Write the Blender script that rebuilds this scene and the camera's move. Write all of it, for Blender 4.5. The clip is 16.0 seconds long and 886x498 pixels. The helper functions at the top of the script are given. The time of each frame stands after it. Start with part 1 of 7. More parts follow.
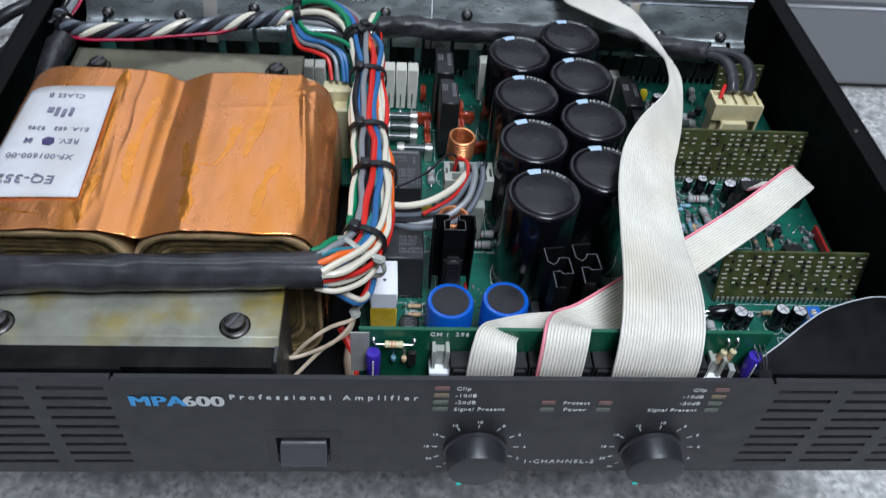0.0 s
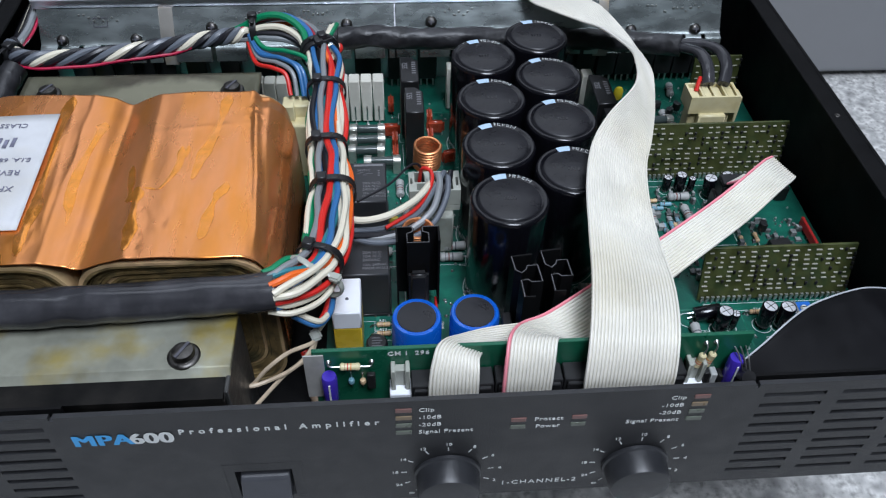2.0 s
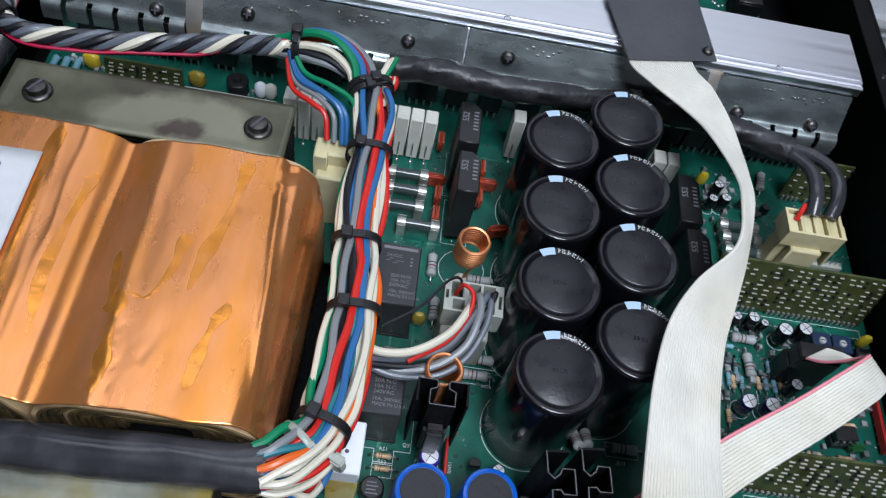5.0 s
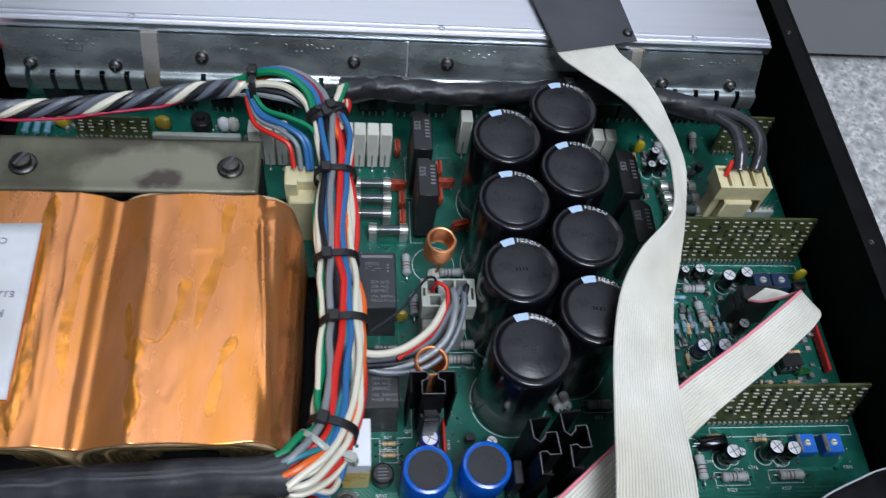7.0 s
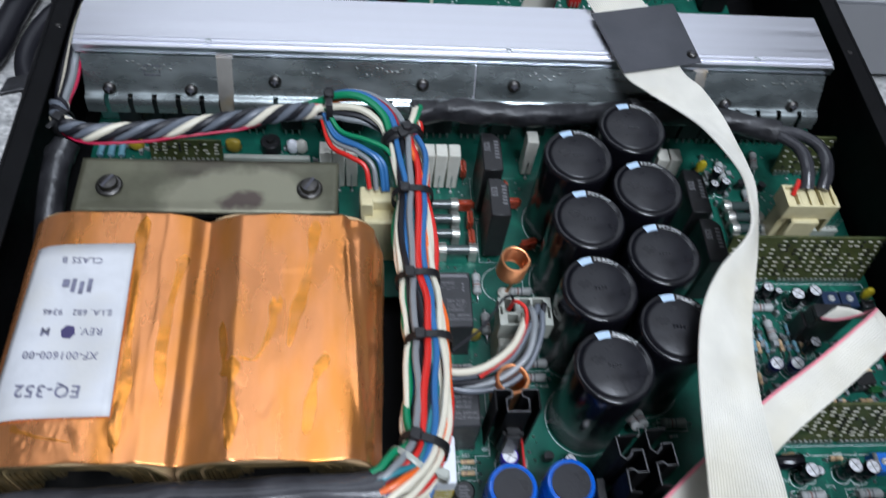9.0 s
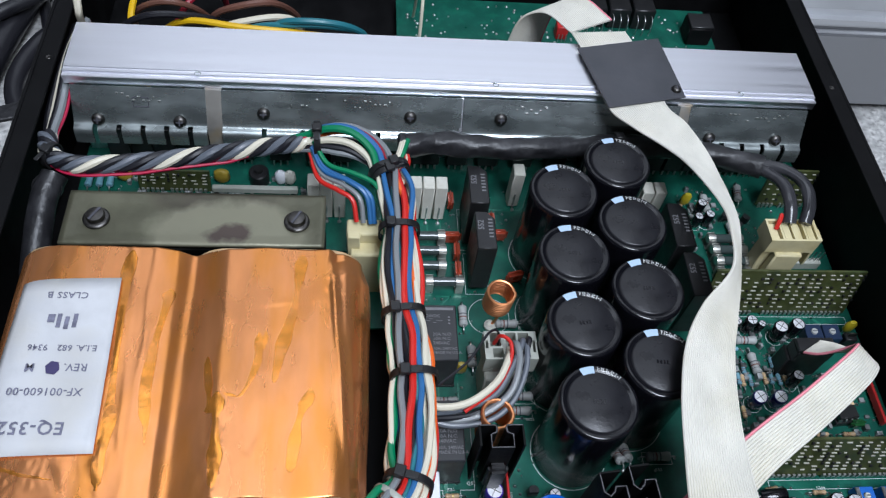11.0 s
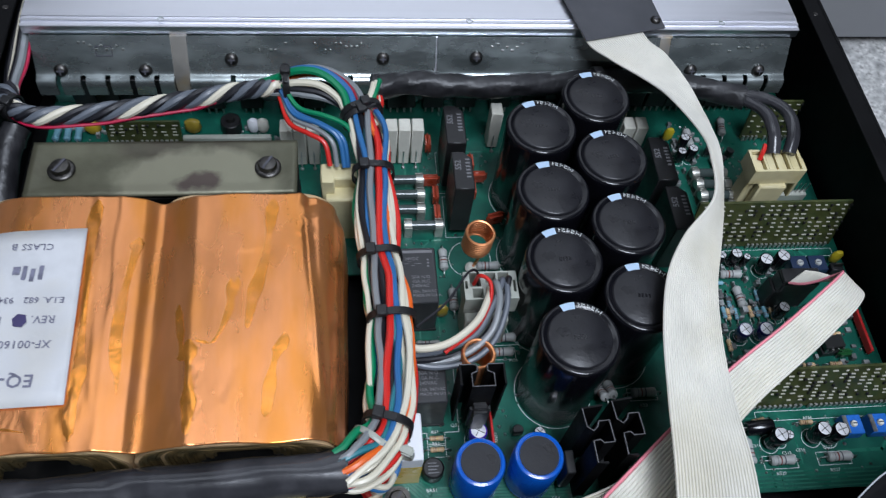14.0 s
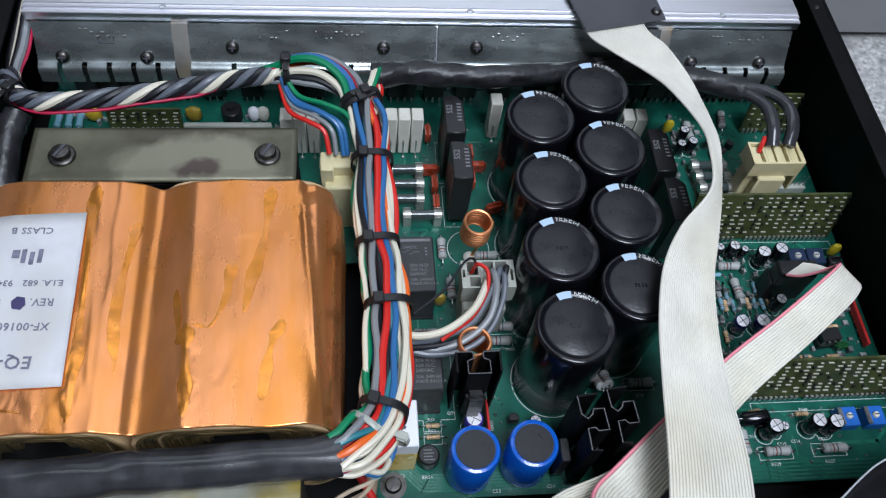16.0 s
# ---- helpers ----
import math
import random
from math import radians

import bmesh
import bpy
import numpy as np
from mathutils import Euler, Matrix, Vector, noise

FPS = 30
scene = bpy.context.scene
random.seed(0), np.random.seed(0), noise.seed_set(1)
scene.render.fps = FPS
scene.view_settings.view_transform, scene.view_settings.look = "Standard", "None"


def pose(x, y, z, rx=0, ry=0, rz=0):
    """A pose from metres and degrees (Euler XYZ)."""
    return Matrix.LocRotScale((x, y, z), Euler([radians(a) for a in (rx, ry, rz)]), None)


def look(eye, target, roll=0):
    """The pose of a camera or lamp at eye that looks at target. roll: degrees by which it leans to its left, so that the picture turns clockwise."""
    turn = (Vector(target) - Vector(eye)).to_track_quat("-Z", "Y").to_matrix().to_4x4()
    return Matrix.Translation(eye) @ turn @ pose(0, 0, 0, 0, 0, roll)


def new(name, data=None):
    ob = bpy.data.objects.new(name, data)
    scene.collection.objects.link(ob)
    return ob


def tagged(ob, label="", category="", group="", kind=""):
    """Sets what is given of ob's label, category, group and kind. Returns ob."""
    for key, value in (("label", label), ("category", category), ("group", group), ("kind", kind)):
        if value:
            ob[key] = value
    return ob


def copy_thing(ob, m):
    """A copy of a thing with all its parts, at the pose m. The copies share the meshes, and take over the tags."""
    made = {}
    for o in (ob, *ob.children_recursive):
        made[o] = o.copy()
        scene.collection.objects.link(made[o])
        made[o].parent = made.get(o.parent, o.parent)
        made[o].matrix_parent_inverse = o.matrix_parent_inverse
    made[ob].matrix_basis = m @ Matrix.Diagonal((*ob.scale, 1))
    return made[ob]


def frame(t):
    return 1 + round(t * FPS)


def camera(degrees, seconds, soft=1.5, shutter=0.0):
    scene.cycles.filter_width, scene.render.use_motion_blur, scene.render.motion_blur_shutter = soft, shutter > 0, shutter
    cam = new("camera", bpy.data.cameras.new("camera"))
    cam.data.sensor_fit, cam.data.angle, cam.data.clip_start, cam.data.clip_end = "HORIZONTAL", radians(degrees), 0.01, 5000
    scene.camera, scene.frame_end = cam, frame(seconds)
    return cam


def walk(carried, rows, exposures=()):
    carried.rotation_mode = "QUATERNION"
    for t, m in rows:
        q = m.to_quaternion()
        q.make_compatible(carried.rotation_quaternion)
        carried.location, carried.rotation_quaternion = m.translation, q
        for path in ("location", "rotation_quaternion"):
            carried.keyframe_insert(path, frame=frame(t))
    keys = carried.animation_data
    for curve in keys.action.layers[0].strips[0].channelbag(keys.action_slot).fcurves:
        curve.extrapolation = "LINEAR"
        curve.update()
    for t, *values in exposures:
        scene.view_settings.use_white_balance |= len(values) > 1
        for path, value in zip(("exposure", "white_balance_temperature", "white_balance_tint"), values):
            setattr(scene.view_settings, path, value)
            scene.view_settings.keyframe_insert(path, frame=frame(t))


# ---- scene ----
cam = camera(57.55, 16.0, soft=1.2, shutter=0.4)
PATH = [
    (0, (-0.02708, -0.16409, 0.31498), (0.00380, 0.10956, 0.02488), 5.787),
    (0.5, (-0.02288, -0.17143, 0.31925), (0.01249, 0.11568, 0.04299), 5.309),
    (1, (-0.00638, -0.15907, 0.31262), (0.02450, 0.12831, 0.03611), 2.766),
    (1.5, (-0.00480, -0.15343, 0.30262), (0.02503, 0.12832, 0.02025), 2.281),
    (2, (-0.00580, -0.15468, 0.30320), (0.01973, 0.12481, 0.01819), 1.680),
    (2.5, (-0.00264, -0.15593, 0.30505), (0.01744, 0.12441, 0.02043), 0.659),
    (3, (-0.00639, -0.15763, 0.30505), (0.00974, 0.12340, 0.02087), 0.517),
    (3.5, (-0.00931, -0.15738, 0.30169), (0.00474, 0.12334, 0.01709), 0.702),
    (4, (-0.02043, -0.13974, 0.29821), (-0.00151, 0.13659, 0.00962), 3.947),
    (4.3, (-0.02715, -0.09802, 0.28786), (0.00151, 0.16148, -0.01519), 9.040),
    (4.5, (-0.03305, -0.06051, 0.29281), (0.00153, 0.18883, -0.01805), 13.595),
    (4.7, (-0.02665, -0.02887, 0.31057), (0.00364, 0.20199, -0.01468), 15.771),
    (6.8, (-0.02182, -0.04932, 0.36371), (0.02273, 0.15915, 0.02525), 10.530),
    (7, (-0.02865, -0.03672, 0.36782), (0.01751, 0.17307, 0.03039), 10.986),
    (7.5, (-0.04322, -0.04255, 0.37381), (0.00203, 0.17140, 0.03888), 10.466),
    (8, (-0.03601, -0.06099, 0.37333), (0.00751, 0.15430, 0.03903), 9.014),
    (8.5, (-0.03578, -0.06131, 0.36544), (0.00823, 0.15496, 0.03184), 8.974),
    (9, (-0.05753, -0.03849, 0.36836), (-0.01825, 0.18059, 0.03601), 8.952),
    (9.2, (-0.06228, -0.02955, 0.37128), (-0.02534, 0.19260, 0.04070), 8.494),
    (11.3, (-0.05282, -0.03613, 0.37457), (-0.00599, 0.18982, 0.04784), 10.534),
    (11.5, (-0.05017, -0.04331, 0.37369), (-0.00142, 0.18017, 0.04555), 10.935),
    (12, (-0.04227, -0.04944, 0.36517), (0.00722, 0.16621, 0.03193), 11.146),
    (12.5, (-0.05006, -0.04944, 0.36374), (-0.00105, 0.16215, 0.02784), 11.641),
    (13, (-0.04757, -0.05129, 0.36582), (-0.00036, 0.15975, 0.02932), 11.052),
    (13.5, (-0.05340, -0.04127, 0.37165), (-0.00987, 0.17228, 0.03624), 9.137),
    (13.7, (-0.05500, -0.03100, 0.37800), (-0.02600, 0.09806, 0.16576), 9.800),
    (14, (-0.04613, -0.03763, 0.36427), (-0.00072, 0.17203, 0.02665), 8.910),
    (14.5, (-0.03890, -0.03679, 0.35881), (0.00992, 0.16609, 0.01755), 9.826),
    (15, (-0.02665, -0.04499, 0.36119), (0.02400, 0.15662, 0.01944), 9.837),
    (15.5, (-0.03737, -0.04330, 0.36518), (0.01078, 0.16134, 0.02488), 9.542),
    (16, (-0.04378, -0.04124, 0.36389), (-0.00018, 0.16670, 0.02498), 9.116),
]
walk(cam, [(t, look(eye, aim, roll)) for t, eye, aim, roll in PATH], exposures=((0.0, 0.16), (4.0, 0.16), (6.8, 0.0), (8.2, 0.0), (9.0, 0.16), (11.5, 0.10), (12.6, -0.02), (14.5, -0.02), (16.0, 0.08)))

# ---- light: closed room with unseen lamps in front, overhead and at the rear ----
world = bpy.data.worlds.new("room_air")
scene.world = world
world.use_nodes = True
world.node_tree.nodes["Background"].inputs[0].default_value = (0.75, 0.82, 0.95, 1)
world.node_tree.nodes["Background"].inputs[1].default_value = 0.35


def unseen_lamp(x, y, z, sx, sy, power, aim):
    data = bpy.data.lights.new("ceiling_lamp_light", "AREA")
    data.shape, data.size, data.size_y, data.energy, data.color = "RECTANGLE", sx, sy, power, (0.83, 0.91, 1.05)
    ob = new("ceiling_lamp_light", data)
    ob.matrix_world = look((x, y, z), aim)
    return ob


# main light, unseen, assumed from the lit front panel and overhead gloss
unseen_lamp(0.24, -0.55, 1.78, 0.55, 1.0, 40, (0, 0.1, 0))
# weak added fill over the rear of the amplifier
unseen_lamp(-0.10, 0.75, 1.95, 1.6, 0.5, 5, (-0.1, 0.5, 0))
# added low at the rear to whiten the reflection in the heat-sink top
unseen_lamp(0.1, 1.5, 1.45, 1.8, 0.9, 4.8, (0, 0.15, 0))


# ---- materials ----
def mat(name, color, rough=0.5, metal=0.0, vary=0.12, scale=60.0, bump=0.0, bump_scale=400.0, color2=None, patch=0.0,
        patch_scale=25.0, coat=0.0, spread=0.0, stretch=(1, 1, 1), spec=0.5):
    """A surface with grain at one scale, patches at another and fine relief."""
    m = bpy.data.materials.new(name)
    m.use_nodes = True
    nt = m.node_tree
    n, li = nt.nodes, nt.links
    b = n["Principled BSDF"]
    b.inputs["Roughness"].default_value = rough
    b.inputs["Metallic"].default_value = metal
    b.inputs["Coat Weight"].default_value = coat
    b.inputs["Specular IOR Level"].default_value = spec
    tc = n.new("ShaderNodeTexCoord")
    mp = n.new("ShaderNodeMapping")
    mp.inputs["Scale"].default_value = stretch
    li.new(tc.outputs["Object"], mp.inputs["Vector"])
    no = n.new("ShaderNodeTexNoise")
    no.inputs["Scale"].default_value, no.inputs["Detail"].default_value = scale, 5
    li.new(mp.outputs[0], no.inputs["Vector"])
    ramp = n.new("ShaderNodeMapRange")
    ramp.inputs["From Min"].default_value, ramp.inputs["From Max"].default_value = 0.3, 0.7
    ramp.inputs["To Min"].default_value, ramp.inputs["To Max"].default_value = 1 - vary, 1 + vary
    li.new(no.outputs["Fac"], ramp.inputs["Value"])
    mix = n.new("ShaderNodeMix")
    mix.data_type = "RGBA"
    c2 = color2 or tuple(c * 0.7 for c in color)
    mix.inputs["A"].default_value, mix.inputs["B"].default_value = (*color, 1), (*c2, 1)
    pn = n.new("ShaderNodeTexNoise")
    pn.inputs["Scale"].default_value, pn.inputs["Detail"].default_value = patch_scale, 4
    li.new(mp.outputs[0], pn.inputs["Vector"])
    pr = n.new("ShaderNodeMapRange")
    pr.inputs["From Min"].default_value, pr.inputs["From Max"].default_value = 0.48, 0.68
    pr.inputs["To Max"].default_value = patch
    li.new(pn.outputs["Fac"], pr.inputs["Value"])
    li.new(pr.outputs[0], mix.inputs["Factor"])
    mul = n.new("ShaderNodeVectorMath")
    mul.operation = "SCALE"
    li.new(mix.outputs["Result"], mul.inputs[0])
    if spread:
        info = n.new("ShaderNodeObjectInfo")
        sp = n.new("ShaderNodeMapRange")
        sp.inputs["To Min"].default_value, sp.inputs["To Max"].default_value = 1 - spread, 1 + spread
        li.new(info.outputs["Random"], sp.inputs["Value"])
        both = n.new("ShaderNodeMath")
        both.operation = "MULTIPLY"
        li.new(ramp.outputs[0], both.inputs[0])
        li.new(sp.outputs[0], both.inputs[1])
        li.new(both.outputs[0], mul.inputs["Scale"])
    else:
        li.new(ramp.outputs[0], mul.inputs["Scale"])
    li.new(mul.outputs[0], b.inputs["Base Color"])
    rr = n.new("ShaderNodeMapRange")
    rr.inputs["From Min"].default_value, rr.inputs["From Max"].default_value = 0.3, 0.7
    rr.inputs["To Min"].default_value, rr.inputs["To Max"].default_value = max(0.02, rough * 0.8), min(1, rough * 1.25)
    li.new(no.outputs["Fac"], rr.inputs["Value"])
    li.new(rr.outputs[0], b.inputs["Roughness"])
    if bump:
        bn = n.new("ShaderNodeTexNoise")
        bn.inputs["Scale"].default_value, bn.inputs["Detail"].default_value = bump_scale, 3
        li.new(mp.outputs[0], bn.inputs["Vector"])
        bu = n.new("ShaderNodeBump")
        bu.inputs["Strength"].default_value, bu.inputs["Distance"].default_value = bump, 0.0006
        li.new(bn.outputs["Fac"], bu.inputs["Height"])
        li.new(bu.outputs[0], b.inputs["Normal"])
    return m


M_CARPET = mat("grey_carpet", (0.52, 0.515, 0.50), 0.95, 0, 0.5, 260, 1.0, 420, (0.22, 0.22, 0.22), 0.8, 130)
M_ROOM = mat("grey_wall_paint", (0.27, 0.27, 0.28), 0.8, 0, 0.04, 4, 0.1, 90)
M_PANEL = mat("black_panel_paint", (0.0175, 0.018, 0.020), 0.42, 0, 0.16, 90, 0.35, 2200, (0.028, 0.028, 0.030), 0.35, 30)
M_CASE = mat("black_case_paint", (0.0045, 0.0045, 0.005), 0.55, 0, 0.2, 60, 0.25, 1800, (0.009, 0.009, 0.009), 0.3, 20, 0, 0, (1, 1, 1), 0.14)
M_KNOB = mat("black_knob_plastic", (0.022, 0.023, 0.026), 0.36, 0, 0.1, 200, 0.15, 2500)
M_PCB = mat("green_solder_mask", (0.007, 0.086, 0.061), 0.34, 0, 0.18, 70, 0.15, 900, (0.008, 0.118, 0.077), 0.9, 130, 0, 0, (1, 1, 1), 0.3)
M_PCB2 = mat("light_green_solder_mask", (0.006, 0.095, 0.05), 0.3, 0, 0.15, 80, 0.1, 900, (0.006, 0.07, 0.036), 0.6, 90)
M_OLIVE = mat("olive_board", (0.052, 0.060, 0.018), 0.42, 0, 0.35, 160, 0.1, 900, (0.032, 0.048, 0.016), 1.0, 200)
M_SILK = mat("white_print", (0.66, 0.68, 0.67), 0.6, 0, 0.06, 300)
M_TRACK = mat("green_copper_track", (0.015, 0.150, 0.098), 0.28, 0, 0.1, 120, 0, 1, None, 0.0, 25, 0.3)
M_SOLDER = mat("solder_tin", (0.52, 0.52, 0.52), 0.34, 1.0, 0.2, 300)
M_STEEL = mat("zinc_steel", (0.39, 0.435, 0.435), 0.27, 0.85, 0.25, 90, 0.2, 120, (0.25, 0.29, 0.29), 0.9, 38, 0, 0, (0.6, 1, 1.6))
M_ALU = mat("brushed_aluminium", (0.92, 0.925, 0.985), 0.37, 1.0, 0.02, 60, 0.02, 500, None, 0.0, 25, 0, 0, (0.03, 4, 4))
M_SCREW = mat("dark_steel_screw", (0.10, 0.095, 0.09), 0.4, 1.0, 0.3, 400)
M_COPPER = mat("copper_foil", (0.88, 0.352, 0.135), 0.285, 0.82, 0.08, 60, 0.35, 75, (0.86, 0.31, 0.05), 0.75, 38, 0.0, 0, (1.7, 0.5, 1.15))
M_WIRECU = mat("enamelled_copper", (0.78, 0.32, 0.14), 0.38, 0.85, 0.1, 200)
M_RESIN = mat("amber_resin", (0.87, 0.325, 0.055), 0.22, 0.80, 0.12, 160, 0.4, 160, (0.88, 0.345, 0.10), 1.0, 90)
M_PAPER = mat("kraft_winding_paper", (0.21, 0.145, 0.062), 0.4, 0, 0.4, 220, 0.4, 700, (0.06, 0.055, 0.030), 0.9, 90, 0.5)
M_PLATE = mat("varnished_steel_plate", (0.115, 0.112, 0.075), 0.36, 0.4, 0.25, 60, 0.3, 240, (0.055, 0.042, 0.032), 0.9, 24)
M_PLATEF = mat("yellowed_steel_plate", (0.27, 0.275, 0.225), 0.36, 0.35, 0.3, 60, 0.3, 200, (0.27, 0.21, 0.05), 1.0, 38)
M_LAMIN = mat("lamination_steel", (0.005, 0.005, 0.005), 0.45, 0, 0.5, 60, 0.3, 300, (0.016, 0.014, 0.012), 0.4, 60, 0, 0, (1, 1, 1), 0.12)
M_LABEL = mat("white_paper_label", (0.59, 0.595, 0.61), 0.5, 0, 0.08, 90, 0.25, 300, (0.47, 0.455, 0.42), 0.6, 45)
M_INK = mat("black_ink", (0.07, 0.07, 0.085), 0.6, 0, 0.2, 500)
M_BLACKPL = mat("black_plastic", (0.012, 0.012, 0.013), 0.38, 0, 0.15, 200, 0.1, 1500)
M_CAPTOP = mat("black_capacitor_sleeve", (0.004, 0.004, 0.006), 0.17, 0, 0.1, 90, 0.08, 300)
M_CAPDISC = mat("dark_grey_vinyl_disc", (0.015, 0.015, 0.018), 0.31, 0, 0.2, 150, 0.18, 700, (0.016, 0.015, 0.016), 0.5, 80, 0, 0, (1, 1, 1), 0.4)
M_BLUE = mat("blue_capacitor_sleeve", (0.004, 0.10, 0.50), 0.25, 0, 0.06, 80, 0.05, 300, None, 0, 25, 0.4)
M_RIBBON = mat("grey_ribbon_vinyl", (0.72, 0.695, 0.62), 0.45, 0, 0.07, 60, 0.05, 600, (0.64, 0.60, 0.49), 0.7, 25)
M_PINK = mat("pink_edge_stripe", (0.84, 0.27, 0.33), 0.5, 0, 0.06, 100)
M_CREAM = mat("cream_nylon", (0.62, 0.55, 0.33), 0.42, 0, 0.12, 90, 0.05, 600, (0.52, 0.43, 0.2), 0.7, 70)
M_NYLON = mat("milky_nylon", (0.36, 0.375, 0.33), 0.36, 0, 0.15, 90, 0.05, 600, (0.28, 0.28, 0.23), 0.6, 120)
M_CERAM = mat("white_ceramic", (0.62, 0.61, 0.54), 0.7, 0, 0.08, 150, 0.3, 900, (0.5, 0.48, 0.4), 0.5, 80, 0, 0.1)
M_WHITEBOX = mat("white_plastic", (0.78, 0.80, 0.84), 0.4, 0, 0.03, 80)
M_YELLOW = mat("amber_tape", (0.62, 0.42, 0.03), 0.3, 0, 0.2, 60, 0.1, 300, (0.45, 0.36, 0.12), 0.8, 60)
M_RES = mat("grey_resistor_paint", (0.36, 0.37, 0.36), 0.5, 0, 0.08, 300)
M_TAN = mat("tan_resistor_paint", (0.55, 0.38, 0.22), 0.45, 0, 0.08, 300, 0, 1, None, 0, 25, 0, 0.2)
M_BAND = mat("brown_band", (0.16, 0.03, 0.02), 0.5, 0, 0.1, 300)
M_REDCAP = mat("red_epoxy", (0.34, 0.045, 0.018), 0.3, 0, 0.15, 200, 0.1, 500, None, 0, 25, 0.3)
M_RED = mat("red_paint", (0.5, 0.02, 0.02), 0.4, 0, 0.1, 200)
M_VIOLET = mat("violet_sleeve", (0.05, 0.028, 0.36), 0.22, 0, 0.08, 200, 0, 1, None, 0, 25, 0.4)
M_NAVY = mat("navy_sleeve", (0.018, 0.014, 0.10), 0.25, 0, 0.08, 200, 0, 1, None, 0, 25, 0.4)
M_TRIM = mat("blue_trimmer_plastic", (0.015, 0.13, 0.5), 0.4, 0, 0.08, 200)
M_GLASS = bpy.data.materials.new("fuse_glass")
M_GLASS.use_nodes = True
_g = M_GLASS.node_tree.nodes["Principled BSDF"]
_g.inputs["Base Color"].default_value, _g.inputs["Roughness"].default_value = (0.9, 0.95, 0.95, 1), 0.04
_g.inputs["Transmission Weight"].default_value = 1.0
M_SLEEVE = mat("black_shrink_sleeve", (0.030, 0.030, 0.034), 0.19, 0, 0.3, 60, 0.28, 110, (0.06, 0.06, 0.066), 0.7, 70)
M_TAPE = mat("dark_grey_tape", (0.05, 0.052, 0.06), 0.55, 0, 0.12, 50, 0.2, 400, (0.075, 0.075, 0.085), 0.6, 30)
M_GREYBOX = mat("satin_grey_metal", (0.33, 0.335, 0.35), 0.48, 0.7, 0.05, 14, 0.03, 300, (0.34, 0.35, 0.37), 0.5, 9)
M_MAG = mat("olive_tantalum", (0.30, 0.22, 0.03), 0.4, 0, 0.2, 300)
M_MPABLUE = mat("light_blue_print", (0.05, 0.36, 0.75), 0.5, 0, 0.05, 300)
M_TAPEWRAP = mat("dull_black_tape", (0.012, 0.012, 0.014), 0.42, 0, 0.4, 120, 1.0, 200, (0.035, 0.035, 0.039), 0.7, 90)
M_CHEEK = mat("dark_core_side", (0.06, 0.06, 0.058), 0.45, 0.3, 0.3, 200, 0.4, 500, (0.03, 0.03, 0.03), 0.7, 60)
M_LABINK = mat("faded_label_ink", (0.16, 0.16, 0.22), 0.6, 0, 0.3, 500)
M_PALEBLUE = mat("pale_blue_print", (0.42, 0.56, 0.72), 0.5, 0, 0.06, 300)
M_SALMON = mat("outer_winding_wrap", (0.52, 0.35, 0.19), 0.5, 0, 0.3, 120, 0.3, 400, (0.28, 0.22, 0.10), 0.8, 60)
M_CLIP = mat("dull_tinned_clip", (0.50, 0.50, 0.46), 0.33, 0.75, 0.25, 200)
M_PINGREY = mat("grey_pin_row", (0.45, 0.45, 0.43), 0.35, 0.8, 0.1, 300)
M_LEDS = {"red": mat("dim_red_window", (0.17, 0.085, 0.075), 0.3, 0, 0.1, 200), "amber": mat("dim_amber_window", (0.19, 0.14, 0.085), 0.3, 0, 0.1, 200),
          "green": mat("dim_green_window", (0.11, 0.125, 0.10), 0.3, 0, 0.1, 200)}


def wire_mat(name, c):
    return mat(name + "_wire_vinyl", c, 0.40, 0, 0.08, 60, 0.08, 300, None, 0.25, 60, 0.05)


M_DIMPRINT = mat("dim_grey_print", (0.17, 0.17, 0.18), 0.55, 0, 0.1, 300)
WIRE = {"white": wire_mat("ivory", (0.70, 0.65, 0.52)), "grey": wire_mat("grey", (0.22, 0.235, 0.245)), "red": wire_mat("red", (0.62, 0.022, 0.016)),
        "blue": wire_mat("blue", (0.03, 0.14, 0.34)), "green": wire_mat("green", (0.0, 0.20, 0.085)), "teal": wire_mat("teal", (0.02, 0.17, 0.21)),
        "orange": wire_mat("orange", (0.78, 0.13, 0.015)), "black": wire_mat("black", (0.012, 0.012, 0.016)),
        "yellow": wire_mat("yellow", (0.75, 0.45, 0.01)), "maroon": wire_mat("maroon", (0.30, 0.012, 0.03)), "crimson": wire_mat("crimson", (0.5, 0.012, 0.06))}


# ---- builders ----
def thing(name, place, label, category, group="", kind=""):
    ob = new(name)
    ob.empty_display_size = 0.01
    ob.location = place
    bpy.context.view_layer.update()
    return tagged(ob, label, category, group, kind)


def origin(ob):
    p = Vector((0, 0, 0))
    while ob:
        p, ob = p + ob.location, ob.parent
    return p


def part(name, bm, material, parent=None, label="", smooth=True, kind=""):
    """Links a bmesh, given in world coordinates, as one mesh under its parent."""
    me = bpy.data.meshes.new(name)
    if parent is not None:
        bmesh.ops.translate(bm, vec=-origin(parent), verts=bm.verts)
    bmesh.ops.recalc_face_normals(bm, faces=bm.faces)
    bm.to_mesh(me)
    bm.free()
    for m in material if isinstance(material, (list, tuple)) else [material]:
        me.materials.append(m)
    if smooth:
        me.polygons.foreach_set("use_smooth", [True] * len(me.polygons))
        me.set_sharp_from_angle(angle=radians(38))
    ob = new(name, me)
    ob.parent = parent
    return tagged(ob, label, kind=kind)


